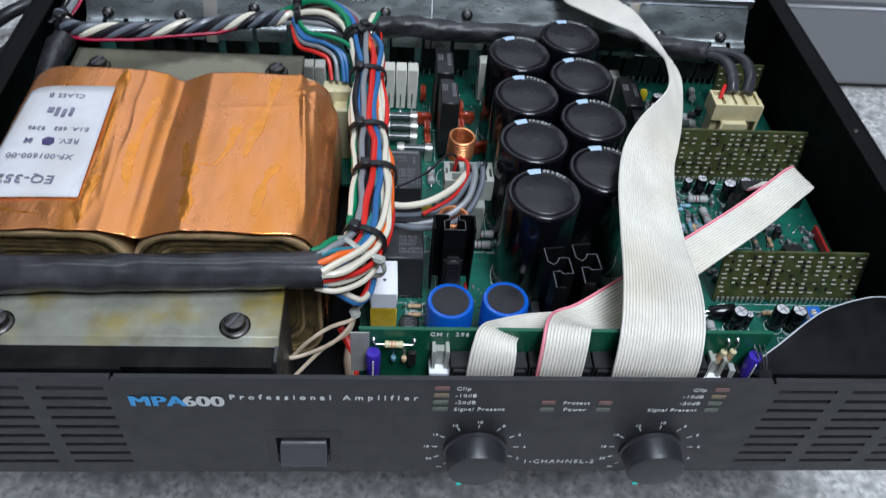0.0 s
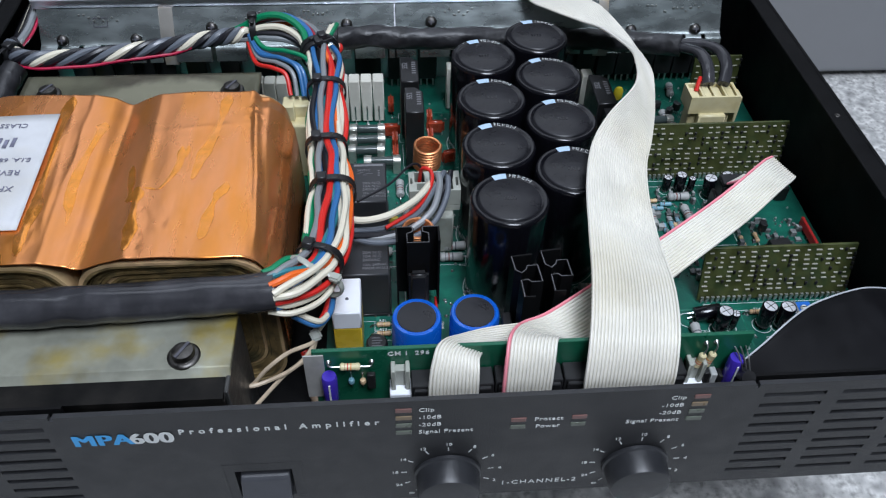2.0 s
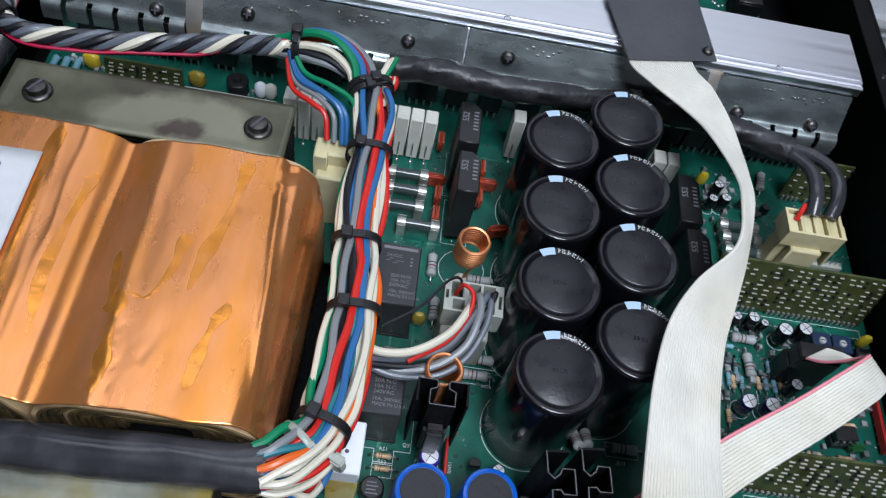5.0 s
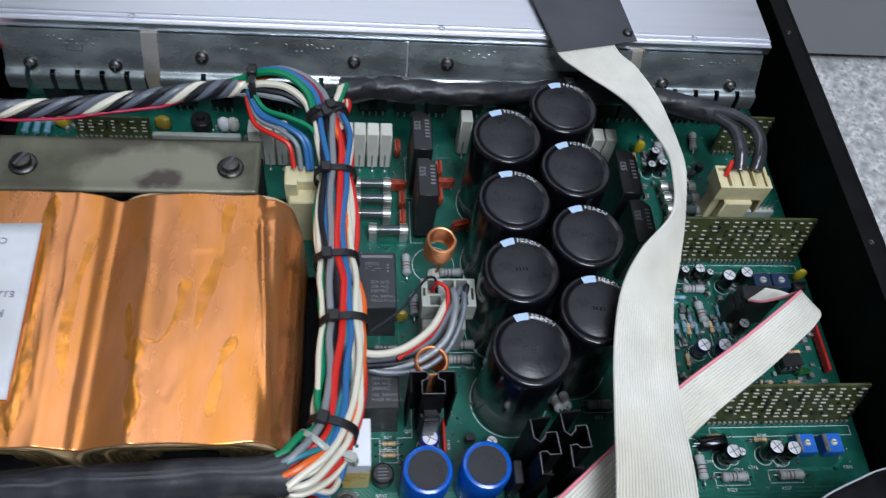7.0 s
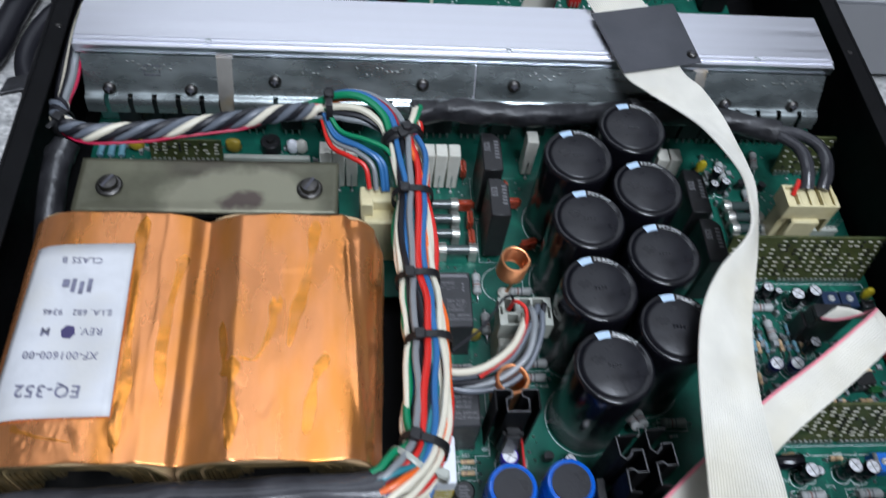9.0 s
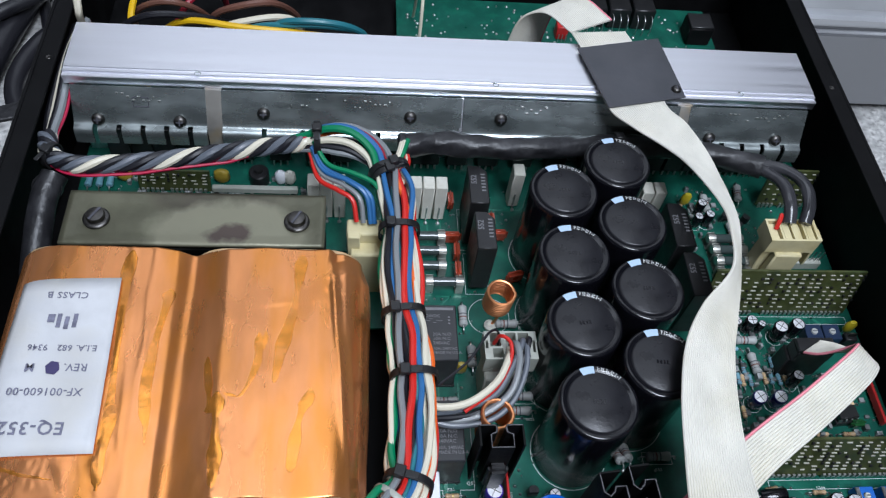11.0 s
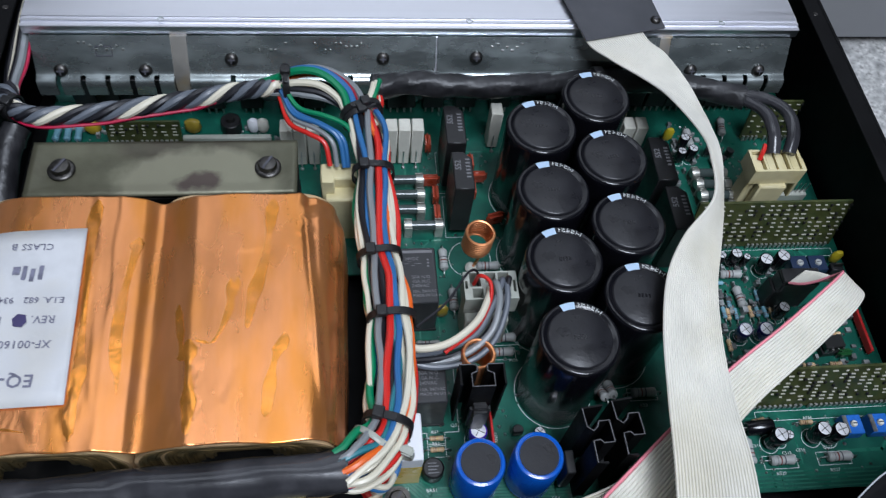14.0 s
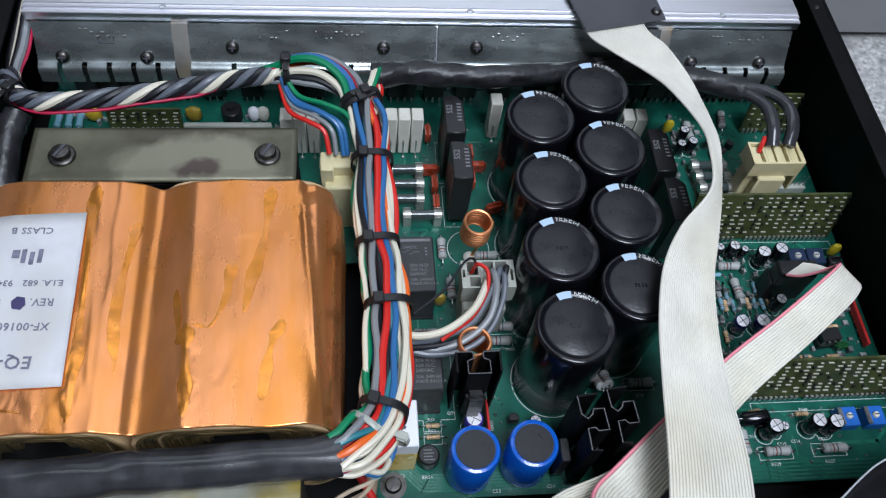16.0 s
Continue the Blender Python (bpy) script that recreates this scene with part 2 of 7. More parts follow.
def box(x0, x1, y0, y1, z0, z1, bevel=0.0004, bm=None, seg=1, m=None):
    out = bm or bmesh.new()
    b = bmesh.new()
    bmesh.ops.create_cube(b, size=1)
    for v in b.verts:
        v.co = Vector(((x0 + x1) / 2 + v.co.x * (x1 - x0), (y0 + y1) / 2 + v.co.y * (y1 - y0), (z0 + z1) / 2 + v.co.z * (z1 - z0)))
    if bevel:
        bmesh.ops.bevel(b, geom=b.edges[:], offset=bevel, segments=seg, affect="EDGES", clamp_overlap=True)
    if m is not None:
        b.transform(m)
    return join(out, b)


def join(out, b):
    me = bpy.data.meshes.new("join")
    b.to_mesh(me)
    b.free()
    out.from_mesh(me)
    bpy.data.meshes.remove(me)
    return out


def lathe(profile, m=None, seg=32, bm=None):
    """Turns (radius, height) pairs about z; ends with radius 0 close the form."""
    b = bmesh.new()
    rings = []
    for r, z in profile:
        if r <= 1e-9:
            rings.append([b.verts.new((0, 0, z))])
        else:
            rings.append([b.verts.new((r * math.cos(2 * math.pi * k / seg), r * math.sin(2 * math.pi * k / seg), z)) for k in range(seg)])
    for p, q in zip(rings, rings[1:]):
        for k in range(seg):
            j = (k + 1) % seg
            if len(p) == 1 and len(q) == 1:
                continue
            if len(p) == 1:
                b.faces.new((p[0], q[k], q[j]))
            elif len(q) == 1:
                b.faces.new((p[k], p[j], q[0]))
            else:
                b.faces.new((p[k], p[j], q[j], q[k]))
    if m is not None:
        b.transform(m)
    return join(bm or bmesh.new(), b)


def spline(pts, n=8):
    """A smooth line through the points (Catmull-Rom)."""
    p = [Vector(q) for q in pts]
    p = [2 * p[0] - p[1]] + p + [2 * p[-1] - p[-2]]
    out = []
    for i in range(1, len(p) - 2):
        a, b, c, d = p[i - 1:i + 3]
        for k in range(n):
            t = k / n
            out.append(0.5 * (2 * b + (c - a) * t + (2 * a - 5 * b + 4 * c - d) * t * t + (3 * b - a - 3 * c + d) * t ** 3))
    out.append(p[-2])
    return out


def tube(line, r, seg=10, bm=None, flat=1.0, rough=0.0, seed=0):
    """A round rod along a line of points; flat squeezes it in height, rough wrinkles it."""
    b = bmesh.new()
    rings = []
    up = Vector((0, 0, 1))
    for i, p in enumerate(line):
        d = (line[min(i + 1, len(line) - 1)] - line[max(i - 1, 0)])
        d = d.normalized() if d.length > 1e-9 else Vector((0, 1, 0))
        if i == 0:
            side = d.cross(up) if abs(d.z) < 0.95 else d.cross(Vector((1, 0, 0)))
        side = (side - d * side.dot(d)).normalized()
        w = side.cross(d).normalized()
        ring = []
        for k in range(seg):
            a = 2 * math.pi * k / seg
            q = r * (1 + rough * noise.noise(p * 90 + Vector((math.cos(a), math.sin(a), seed)) * 1.3))
            ring.append(b.verts.new(p + side * (q * math.cos(a)) + w * (q * flat * math.sin(a))))
        rings.append(ring)
    for p, q in zip(rings, rings[1:]):
        for k in range(seg):
            b.faces.new((p[k], p[(k + 1) % seg], q[(k + 1) % seg], q[k]))
    b.faces.new(rings[0][::-1])
    b.faces.new(rings[-1])
    return join(bm or bmesh.new(), b)


def prism(pts, z0, z1, bm=None, m=None, bevel=0.0):
    """An upright prism on a flat outline."""
    b = bmesh.new()
    f = b.faces.new([b.verts.new((x, y, z0)) for x, y in pts])
    r = bmesh.ops.extrude_face_region(b, geom=[f])
    bmesh.ops.translate(b, vec=(0, 0, z1 - z0), verts=[v for v in r["geom"] if isinstance(v, bmesh.types.BMVert)])
    if bevel:
        bmesh.ops.bevel(b, geom=b.edges[:], offset=bevel, segments=1, affect="EDGES", clamp_overlap=True)
    if m is not None:
        b.transform(m)
    return join(bm or bmesh.new(), b)


def strip(pts, thick):
    """The outline of a bent sheet: a flat line of points given a thickness."""
    left, right = [], []
    for i, p in enumerate(pts):
        a, b = Vector(pts[max(i - 1, 0)]), Vector(pts[min(i + 1, len(pts) - 1)])
        d = (b - a).normalized()
        n = Vector((-d.y, d.x)) * thick / 2
        left.append(Vector(p) + n)
        right.append(Vector(p) - n)
    return [tuple(v) for v in left + right[::-1]]


def pierced(us, vs, is_hole, thick, place):
    """A plate made of the cells of a grid that are no holes; place maps (u, v, depth) to the world."""
    b = bmesh.new()
    grid = {}

    def vert(i, j):
        if (i, j) not in grid:
            grid[i, j] = b.verts.new((us[i], vs[j], 0))
        return grid[i, j]
    for i in range(len(us) - 1):
        for j in range(len(vs) - 1):
            if not is_hole((us[i] + us[i + 1]) / 2, (vs[j] + vs[j + 1]) / 2):
                b.faces.new((vert(i, j), vert(i + 1, j), vert(i + 1, j + 1), vert(i, j + 1)))
    r = bmesh.ops.extrude_face_region(b, geom=b.faces[:])
    bmesh.ops.translate(b, vec=(0, 0, thick), verts=[v for v in r["geom"] if isinstance(v, bmesh.types.BMVert)])
    for v in b.verts:
        v.co = place(*v.co)
    return b


def text(body, size, m, material, parent, name="lettering", spacing=1.0, bold=0.0, align="LEFT", label=""):
    cu = bpy.data.curves.new(name, "FONT")
    cu.body, cu.size, cu.space_character, cu.offset, cu.extrude = body, size, spacing, bold, 0.00006
    cu.align_x, cu.align_y, cu.resolution_u = align, "CENTER", 2
    tmp = bpy.data.objects.new("tmp", cu)
    me = bpy.data.meshes.new_from_object(tmp)
    bpy.data.objects.remove(tmp)
    bpy.data.curves.remove(cu)
    me.transform(m)
    if parent is not None:
        me.transform(Matrix.Translation(-origin(parent)))
    me.materials.clear()
    me.materials.append(material)
    ob = new(name, me)
    ob.parent = parent
    return tagged(ob, label)


def heavy_text(body, size, m, material, parent, name, d, label=""):
    """Broad letters: three strikes side by side, joined."""
    out = bmesh.new()
    for k in (-1, 0, 1):
        cu = bpy.data.curves.new(name, "FONT")
        cu.body, cu.size, cu.space_character, cu.extrude, cu.align_y = body, size, 1.06, 0.00004, "CENTER"
        tmp = bpy.data.objects.new("tmp", cu)
        me = bpy.data.meshes.new_from_object(tmp)
        bpy.data.objects.remove(tmp)
        bpy.data.curves.remove(cu)
        me.transform(m @ Matrix.Translation((k * d, 0, 0.00003 * k)))
        out.from_mesh(me)
        bpy.data.meshes.remove(me)
    return part(name, out, material, parent, label, smooth=False)


def ribbon(edges_l, edges_r, ways, bm_main, bm_mark, mark_left=True, n=10, thick=0.00066, mark=True):
    """A ridged flat cable between two edge lines."""
    L, R = spline(edges_l, n), spline(edges_r, n)
    steps = ways * 4
    for a, b in ((0, 4), (4, steps)) if mark_left else ((0, steps - 4), (steps - 4, steps)):
        is_mark = (b - a == 4) and mark
        out = bm_mark if is_mark else bm_main
        rows_t, rows_b = [], []
        for i, (p, q) in enumerate(zip(L, R)):
            d = (L[min(i + 1, len(L) - 1)] - L[max(i - 1, 0)]) + (R[min(i + 1, len(R) - 1)] - R[max(i - 1, 0)])
            nrm = (q - p).cross(d).normalized()
            top, bot = [], []
            for k in range(a, b + 1):
                h = thick * (0.02 if k % 4 == 0 else (1.0 if k % 4 == 2 else 0.86))
                c = p.lerp(q, k / steps)
                top.append(out.verts.new(c + nrm * h))
                bot.append(out.verts.new(c - nrm * h))
            rows_t.append(top)
            rows_b.append(bot)
        for i in range(len(rows_t) - 1):
            for k in range(b - a):
                out.faces.new((rows_t[i][k], rows_t[i][k + 1], rows_t[i + 1][k + 1], rows_t[i + 1][k]))
                out.faces.new((rows_b[i][k], rows_b[i + 1][k], rows_b[i + 1][k + 1], rows_b[i][k + 1]))
            out.faces.new((rows_t[i][0], rows_t[i + 1][0], rows_b[i + 1][0], rows_b[i][0]))
            out.faces.new((rows_t[i][-1], rows_b[i][-1], rows_b[i + 1][-1], rows_t[i + 1][-1]))


def loft(sections, bm=None, close=True, caps=True):
    b = bm or bmesh.new()
    rings = [[b.verts.new(p) for p in s] for s in sections]
    for p, q in zip(rings, rings[1:]):
        for k in range(len(p) if close else len(p) - 1):
            j = (k + 1) % len(p)
            b.faces.new((p[k], p[j], q[j], q[k]))
    if caps and close:
        b.faces.new(rings[0])
        b.faces.new(rings[-1][::-1])
    return b


# ---- the carpet, and an unseen room shell that bounds the light ----
FLOOR = -0.12
carpet = tagged(part("carpet_ground", box(-2.2, 2.2, -2.0, 2.4, FLOOR - 0.02, FLOOR, 0), M_CARPET, None, smooth=False),
                "grey speckled short-pile carpet under the amplifier", "carpet", kind="structure")
# walls and ceiling are unseen; their dull grey keeps bounce light low
for nm, b in (("wall_north", (-2.2, 2.2, 2.4, 2.5)), ("wall_south", (-2.2, 2.2, -2.1, -2.0)), ("wall_east", (2.2, 2.3, -2.1, 2.5)), ("wall_west", (-2.3, -2.2, -2.1, 2.5))):
    tagged(part(nm, box(*b, FLOOR - 0.02, 2.1, 0), M_ROOM, None, smooth=False), "unseen plain grey room wall, added to limit bounce light", "wall", kind="structure")
tagged(part("ceiling", box(-2.3, 2.3, -2.1, 2.5, 2.1, 2.2, 0), M_ROOM, None, smooth=False), "unseen plain grey ceiling, added to limit bounce light", "ceiling", kind="structure")

# support under the amplifier
tagged(part("equipment_stand", box(-0.15, 0.15, 0.16, 0.42, FLOOR, 0.0025, 0.003), M_CASE, None), "black box standing under the amplifier", "stand")

# grey metal unit beside
unit = thing("metal_unit", (0.6, 0.66, FLOOR), "satin grey metal equipment box on the carpet", "equipment box")
part("body", box(0.27, 0.95, 0.468, 0.85, FLOOR + 0.004, -0.03, 0.006, seg=3), M_GREYBOX, unit)
part("lid", box(0.268, 0.952, 0.466, 0.852, -0.029, -0.012, 0.006, seg=4), mat("pale_metal_lid", (0.60, 0.61, 0.63), 0.42, 0.7, 0.05, 14, 0.03, 300, (0.52, 0.53, 0.55), 0.5, 9), unit, "pale rounded metal lid")
for fx in (0.3, 0.92):
    part("foot", box(fx - 0.01, fx + 0.01, 0.49, 0.51, FLOOR, FLOOR + 0.006, 0.001), M_BLACKPL, unit)

# ---- amplifier case ----
case = thing("amplifier_case", (0, 0.2, 0.0025), "open black steel rack amplifier case with printed front panel", "amplifier")
slots_x = []
for k in range(4):
    a = 0.124 + k * 0.029
    slots_x += [(a, a + 0.023), (-a - 0.023, -a)]
slots_z = [(0.0125 + k * 0.0065, 0.0149 + k * 0.0065) for k in range(9)]
us = sorted({-0.241, 0.241, -0.1207, -0.1193, 0.1193, 0.1207, -0.0665, -0.0455, *[v for s in slots_x for v in s]})
vs = sorted({0.005, 0.0725, 0.0705, 0.013, 0.032, *[v for s in slots_z for v in s]})


def panel_hole(u, v):
    if any(a < u < b for a, b in slots_x) and any(a < v < b for a, b in slots_z):
        return abs(u) < 0.24
    if 0.1193 < abs(u) < 0.1207 and v > 0.0705:
        return True
    return -0.0665 < u < -0.0455 and 0.013 < v < 0.032


pb = pierced(us, vs, panel_hole, 0.0018, lambda u, v, w: Vector((u, w, v)))
panel = part("front_panel", pb, M_PANEL, case, "black painted front panel with louvre slots", smooth=False)
part("panel_lip", box(-0.119, 0.119, 0.0019, 0.0030, 0.0600, 0.0690, 0.0004), M_PANEL, case)
part("louvre_backing", box(-0.2, -0.119, 0.006, 0.0072, 0.006, 0.069, 0), M_CASE, case)
part("louvre_backing", box(0.119, 0.2, 0.006, 0.0072, 0.006, 0.069, 0), M_CASE, case)
part("bottom_plate", box(-0.219, 0.219, 0.0045, 0.44, 0.0026, 0.0046, 0), M_CASE, case)
for s in (-1, 1):
    b = box(min(s * 0.2175, s * 0.2195), max(s * 0.2175, s * 0.2195), 0.0045, 0.44, 0.005, 0.0735, 0.0004)
    box(min(s * 0.2085, s * 0.2175), max(s * 0.2085, s * 0.2175), 0.0045, 0.44, 0.0718, 0.0735, 0.0004, bm=b)
    wall = part("side_wall", b, M_CASE, case)
    for y in (0.03, 0.152, 0.29, 0.40):
        part("lid_screw_hole", lathe([(0, 0.0734), (0.0007, 0.0736), (0.0012, 0.0737), (0.0014, 0.0735)], Matrix.Translation((s * 0.2125, y, 0)), 12), M_SCREW, wall)
part("rear_wall", box(-0.2175, 0.2175, 0.438, 0.44, 0.005, 0.0735, 0.0003), M_CASE, case)

# power switch with its bezel
XZ = Matrix(((0, 0, 1, 0), (1, 0, 0, 0), (0, 1, 0, 0), (0, 0, 0, 1)))
sw = part("power_switch", prism([(-0.0024, 0.0138), (-0.0034, 0.0152), (-0.0036, 0.0165), (-0.0004, 0.0255), (0.0010, 0.0268), (0.0060, 0.0272), (0.0060, 0.0136)], -0.0652, -0.0468, m=XZ, bevel=0.0005), mat("dark_grey_switch_plastic", (0.050, 0.052, 0.060), 0.34, 0, 0.08, 200, 0.1, 2000), case, "dark grey rocker power switch", smooth=False)
def frame_ring(x0, x1, z0, z1, y):
    return [(x0, y, z0), (x1, y, z0), (x1, y, z1), (x0, y, z1)]


rings = [frame_ring(-0.0708, -0.0412, 0.0118, 0.0372, -0.00002), frame_ring(-0.0707, -0.0413, 0.0119, 0.0371, -0.00012), frame_ring(-0.0700, -0.0420, 0.0124, 0.0366, -0.00012), frame_ring(-0.0664, -0.0456, 0.0132, 0.0318, 0.0036), frame_ring(-0.0660, -0.0460, 0.0134, 0.0300, 0.0060)]
bz = bmesh.new()
vr = [[bz.verts.new(p) for p in r] for r in rings]
for p, q in zip(vr, vr[1:]):
    for k in range(4):
        bz.faces.new((p[k], p[(k + 1) % 4], q[(k + 1) % 4], q[k]))
part("switch_bezel", bz, M_PANEL, sw, smooth=False)

# knobs
FACE = Matrix.Rotation(radians(90), 4, "X")


def on_panel(x, z, y=-0.0003):
    return Matrix.Translation((x, y, z)) @ FACE


for kx, kz in ((0.0125, 0.0240), (0.0850, 0.0240)):
    prof = [(0, 0.0004), (0.0128, 0.0004), (0.0128, 0.0016), (0.0122, 0.0022), (0.0117, 0.0094), (0.0111, 0.0106), (0.0096, 0.0110), (0, 0.0108)]
    kn = part("gain_knob", lathe(prof, on_panel(kx, kz, 0.0), 48), M_KNOB, case, "round black plastic gain knob")
    part("pointer_mark", box(kx - 0.0074, kx - 0.0054, -0.0113, -0.0085, kz - 0.0098, kz - 0.0086, 0.0002), mat("mint_pointer_paint", (0.03, 0.5, 0.42), 0.5), kn, "mint green pointer line")
    dial = [("0", 314), ("2", 337), ("4", 4), ("6", 33), ("8", 61), ("10", 90), ("12", 118), ("14", 147), ("18", 175), ("24", 203), ("\u221e", 227)]
    for s, a in dial:
        ca, sa = math.cos(radians(a)), math.sin(radians(a))
        if s != "0":
            text(s, 0.0026, on_panel(kx + 0.0200 * ca, kz + 0.0200 * sa), M_SILK, panel, "dial_number", 1.0, 0, "CENTER")
        part("dial_tick", box(-0.0011, 0.0011, -0.0002, 0.0002, -0.00005, 0.00005, 0, m=Matrix.Translation((kx + 0.0166 * ca, -0.0001, kz + 0.0166 * sa)) @ Matrix.Rotation(radians(-a), 4, "Y") @ Matrix.Rotation(radians(90), 4, "X")), M_SILK, panel, smooth=False)

# printed words and indicator windows
heavy_text("MPA", 0.0106, on_panel(-0.1168, 0.0577) @ Matrix.Diagonal((0.94, 0.85, 1, 1)), M_MPABLUE, panel, "model_lettering", 0.0005, label="light blue model letters")
heavy_text("600", 0.0106, on_panel(-0.0978, 0.0577) @ Matrix.Diagonal((0.90, 0.85, 1, 1)), M_SILK, panel, "model_lettering", 0.0005, label="white model number")
text("Professional Amplifier", 0.0042, on_panel(-0.0808, 0.0608), M_SILK, panel, "lettering", 1.71, 0.00008)
for i, (w, c) in enumerate((("Clip", "red"), ("-10dB", "amber"), ("-20dB", "green"), ("Signal Present", "green"))):
    z = 0.0672 - i * 0.0046
    text(w, 0.0031, on_panel(0.0015, z), M_SILK, panel, "lettering", 1.1)
    part("indicator_window", box(-0.0065, -0.0008, -0.0004, 0.0006, z - 0.0011, z + 0.0011, 0.0002), M_LEDS[c], panel)
    text(w, 0.0031, on_panel(0.0957, z), M_SILK, panel, "lettering", 1.1, 0, "RIGHT")
    part("indicator_window", box(0.0985, 0.1042, -0.0004, 0.0006, z - 0.0011, z + 0.0011, 0.0002), M_LEDS[c], panel)
for i, (w, c) in enumerate((("Protect", "red"), ("Power", "green"))):
    z = 0.0580 - i * 0.0046
    text(w, 0.0031, on_panel(0.0478, z), M_SILK, panel, "lettering", 1.1, 0, "CENTER")
    for x in (0.0370, 0.0588):
        part("indicator_window", box(x - 0.0027, x + 0.0027, -0.0004, 0.0006, z - 0.0011, z + 0.0011, 0.0002), M_LEDS[c], panel)
text("1-CHANNEL-2", 0.0040, on_panel(0.0486, 0.0135), M_SILK, panel, "lettering", 1.25, 0, "CENTER")

# ---- main circuit board ----
PZ = 0.016
outline = [(-0.036, 0.047), (0.2135, 0.047), (0.2135, 0.285), (-0.205, 0.285), (-0.205, 0.212), (-0.060, 0.212), (-0.060, 0.165), (-0.036, 0.165)]
board = tagged(part("main_circuit_board", prism(outline, PZ - 0.0016, PZ), M_PCB, None, smooth=False), "large green main circuit board with white print", "circuit board")
for x, y in ((-0.029, 0.054), (0.205, 0.056), (0.205, 0.275), (-0.185, 0.275), (0.10, 0.275), (0.10, 0.07)):
    part("standoff", lathe([(0, 0.0046), (0.003, 0.0046), (0.003, PZ - 0.0016), (0, PZ - 0.0016)], Matrix.Translation((x, y, 0)), 12), M_STEEL, board)

# ---- transformer ----
tr = thing("power_transformer", (-0.125, 0.115, 0.0046), "large power transformer with two copper-foil wrapped coils", "transformer")
for y0, y1 in ((0.010, 0.047), (0.178, 0.208)):
    for k in range(24):
        z0 = 0.0065 + k * 0.00245
        d = 0.0004 * math.sin(k * 2.7)
        part("lamination", box(-0.186 + d, (-0.066 if y0 < 0.1 else -0.0705) + d, y0 + d, y1 - d, z0, z0 + 0.0023, 0), M_LAMIN, tr, smooth=False)
legs = bmesh.new()
for cx in (-0.161, -0.089):
    box(cx - 0.016, cx + 0.016, 0.047, 0.178, 0.02, 0.052, 0, bm=legs)
part("core_leg", legs, M_LAMIN, tr, smooth=False)


def plate(x0, x1, y0, y1, z, drop, up_lip, material):
    pts = [(y0 - 0.0012, z - drop), (y0 - 0.0002, z - 0.002), (y0 + 0.002, z), (y1 - 0.003, z), (y1, z + up_lip)]
    out = strip(pts, 0.0022)
    m = Matrix(((0, 0, 1, 0), (1, 0, 0, 0), (0, 1, 0, 0), (0, 0, 0, 1)))
    return prism(out, x0, x1, m=m, bevel=0.0003)


part("front_clamp_plate", plate(-0.187, -0.0645, 0.020, 0.048, 0.0665, 0.006, 0.0, M_PLATEF), M_PLATEF, tr, "yellow-stained steel clamp plate", smooth=False)
part("end_cheek", box(-0.0662, -0.0645, 0.012, 0.048, 0.0065, 0.0655, 0.0004), M_CHEEK, tr)
dish = []
for q in range(17):
    y = 0.1780 + 0.0295 * q / 16
    row = []
    for k in range(49):
        x = -0.1860 + 0.1165 * k / 48
        e = min(x + 0.1860, -0.0695 - x, y - 0.1780, 0.2075 - y) / 0.0075
        e = max(0.0, min(1.0, e))
        row.append((x, y, 0.0688 - 0.0010 * e * e * (3 - 2 * e) + 0.00025 * noise.noise(Vector((x * 45, y * 45, 2)))))
    dish.append(row)
nt_ = M_PLATE.node_tree
bs_ = nt_.nodes["Principled BSDF"]
old_ = bs_.inputs["Base Color"].links[0].from_socket
tc_, ds_, ns_ = nt_.nodes.new("ShaderNodeTexCoord"), nt_.nodes.new("ShaderNodeVectorMath"), nt_.nodes.new("ShaderNodeTexNoise")
mp_ = nt_.nodes.new("ShaderNodeMapping")
mp_.inputs["Location"].default_value, mp_.inputs["Scale"].default_value = (-0.012, -0.1400, 0), (1, 2.0, 0)
ds_.operation = "LENGTH"
ns_.inputs["Scale"].default_value, ns_.inputs["Detail"].default_value = 90, 5
nt_.links.new(tc_.outputs["Object"], mp_.inputs["Vector"])
nt_.links.new(mp_.outputs[0], ds_.inputs[0])
nt_.links.new(tc_.outputs["Object"], ns_.inputs["Vector"])
ad_ = nt_.nodes.new("ShaderNodeMath")
ad_.operation, ad_.inputs[1].default_value, ad_.inputs[2].default_value = "MULTIPLY_ADD", 0.022, -0.011
nt_.links.new(ns_.outputs["Fac"], ad_.inputs[0])
sm_ = nt_.nodes.new("ShaderNodeMath")
sm_.operation = "ADD"
nt_.links.new(ds_.outputs["Value"], sm_.inputs[0])
nt_.links.new(ad_.outputs[0], sm_.inputs[1])
prev_ = old_
for lo_, hi_, col_, amt_ in ((0.030, 0.040, (0.27, 0.26, 0.185, 1), 0.8), (0.008, 0.013, (0.06, 0.035, 0.035, 1), 0.85)):
    mr_, mx_ = nt_.nodes.new("ShaderNodeMapRange"), nt_.nodes.new("ShaderNodeMix")
    mr_.inputs["From Min"].default_value, mr_.inputs["From Max"].default_value, mr_.inputs["To Min"].default_value, mr_.inputs["To Max"].default_value = lo_, hi_, amt_, 0
    mx_.data_type = "RGBA"
    mx_.inputs["B"].default_value = col_
    nt_.links.new(sm_.outputs[0], mr_.inputs["Value"])
    nt_.links.new(mr_.outputs[0], mx_.inputs["Factor"])
    nt_.links.new(prev_, mx_.inputs["A"])
    prev_ = mx_.outputs["Result"]
nt_.links.new(prev_, bs_.inputs["Base Color"])
rp = part("rear_clamp_plate", loft(dish, None, close=False, caps=False), M_PLATE, tr, "varnish-stained dished steel clamp plate")
sp_ = rp.modifiers.new("thickness", "SOLIDIFY")
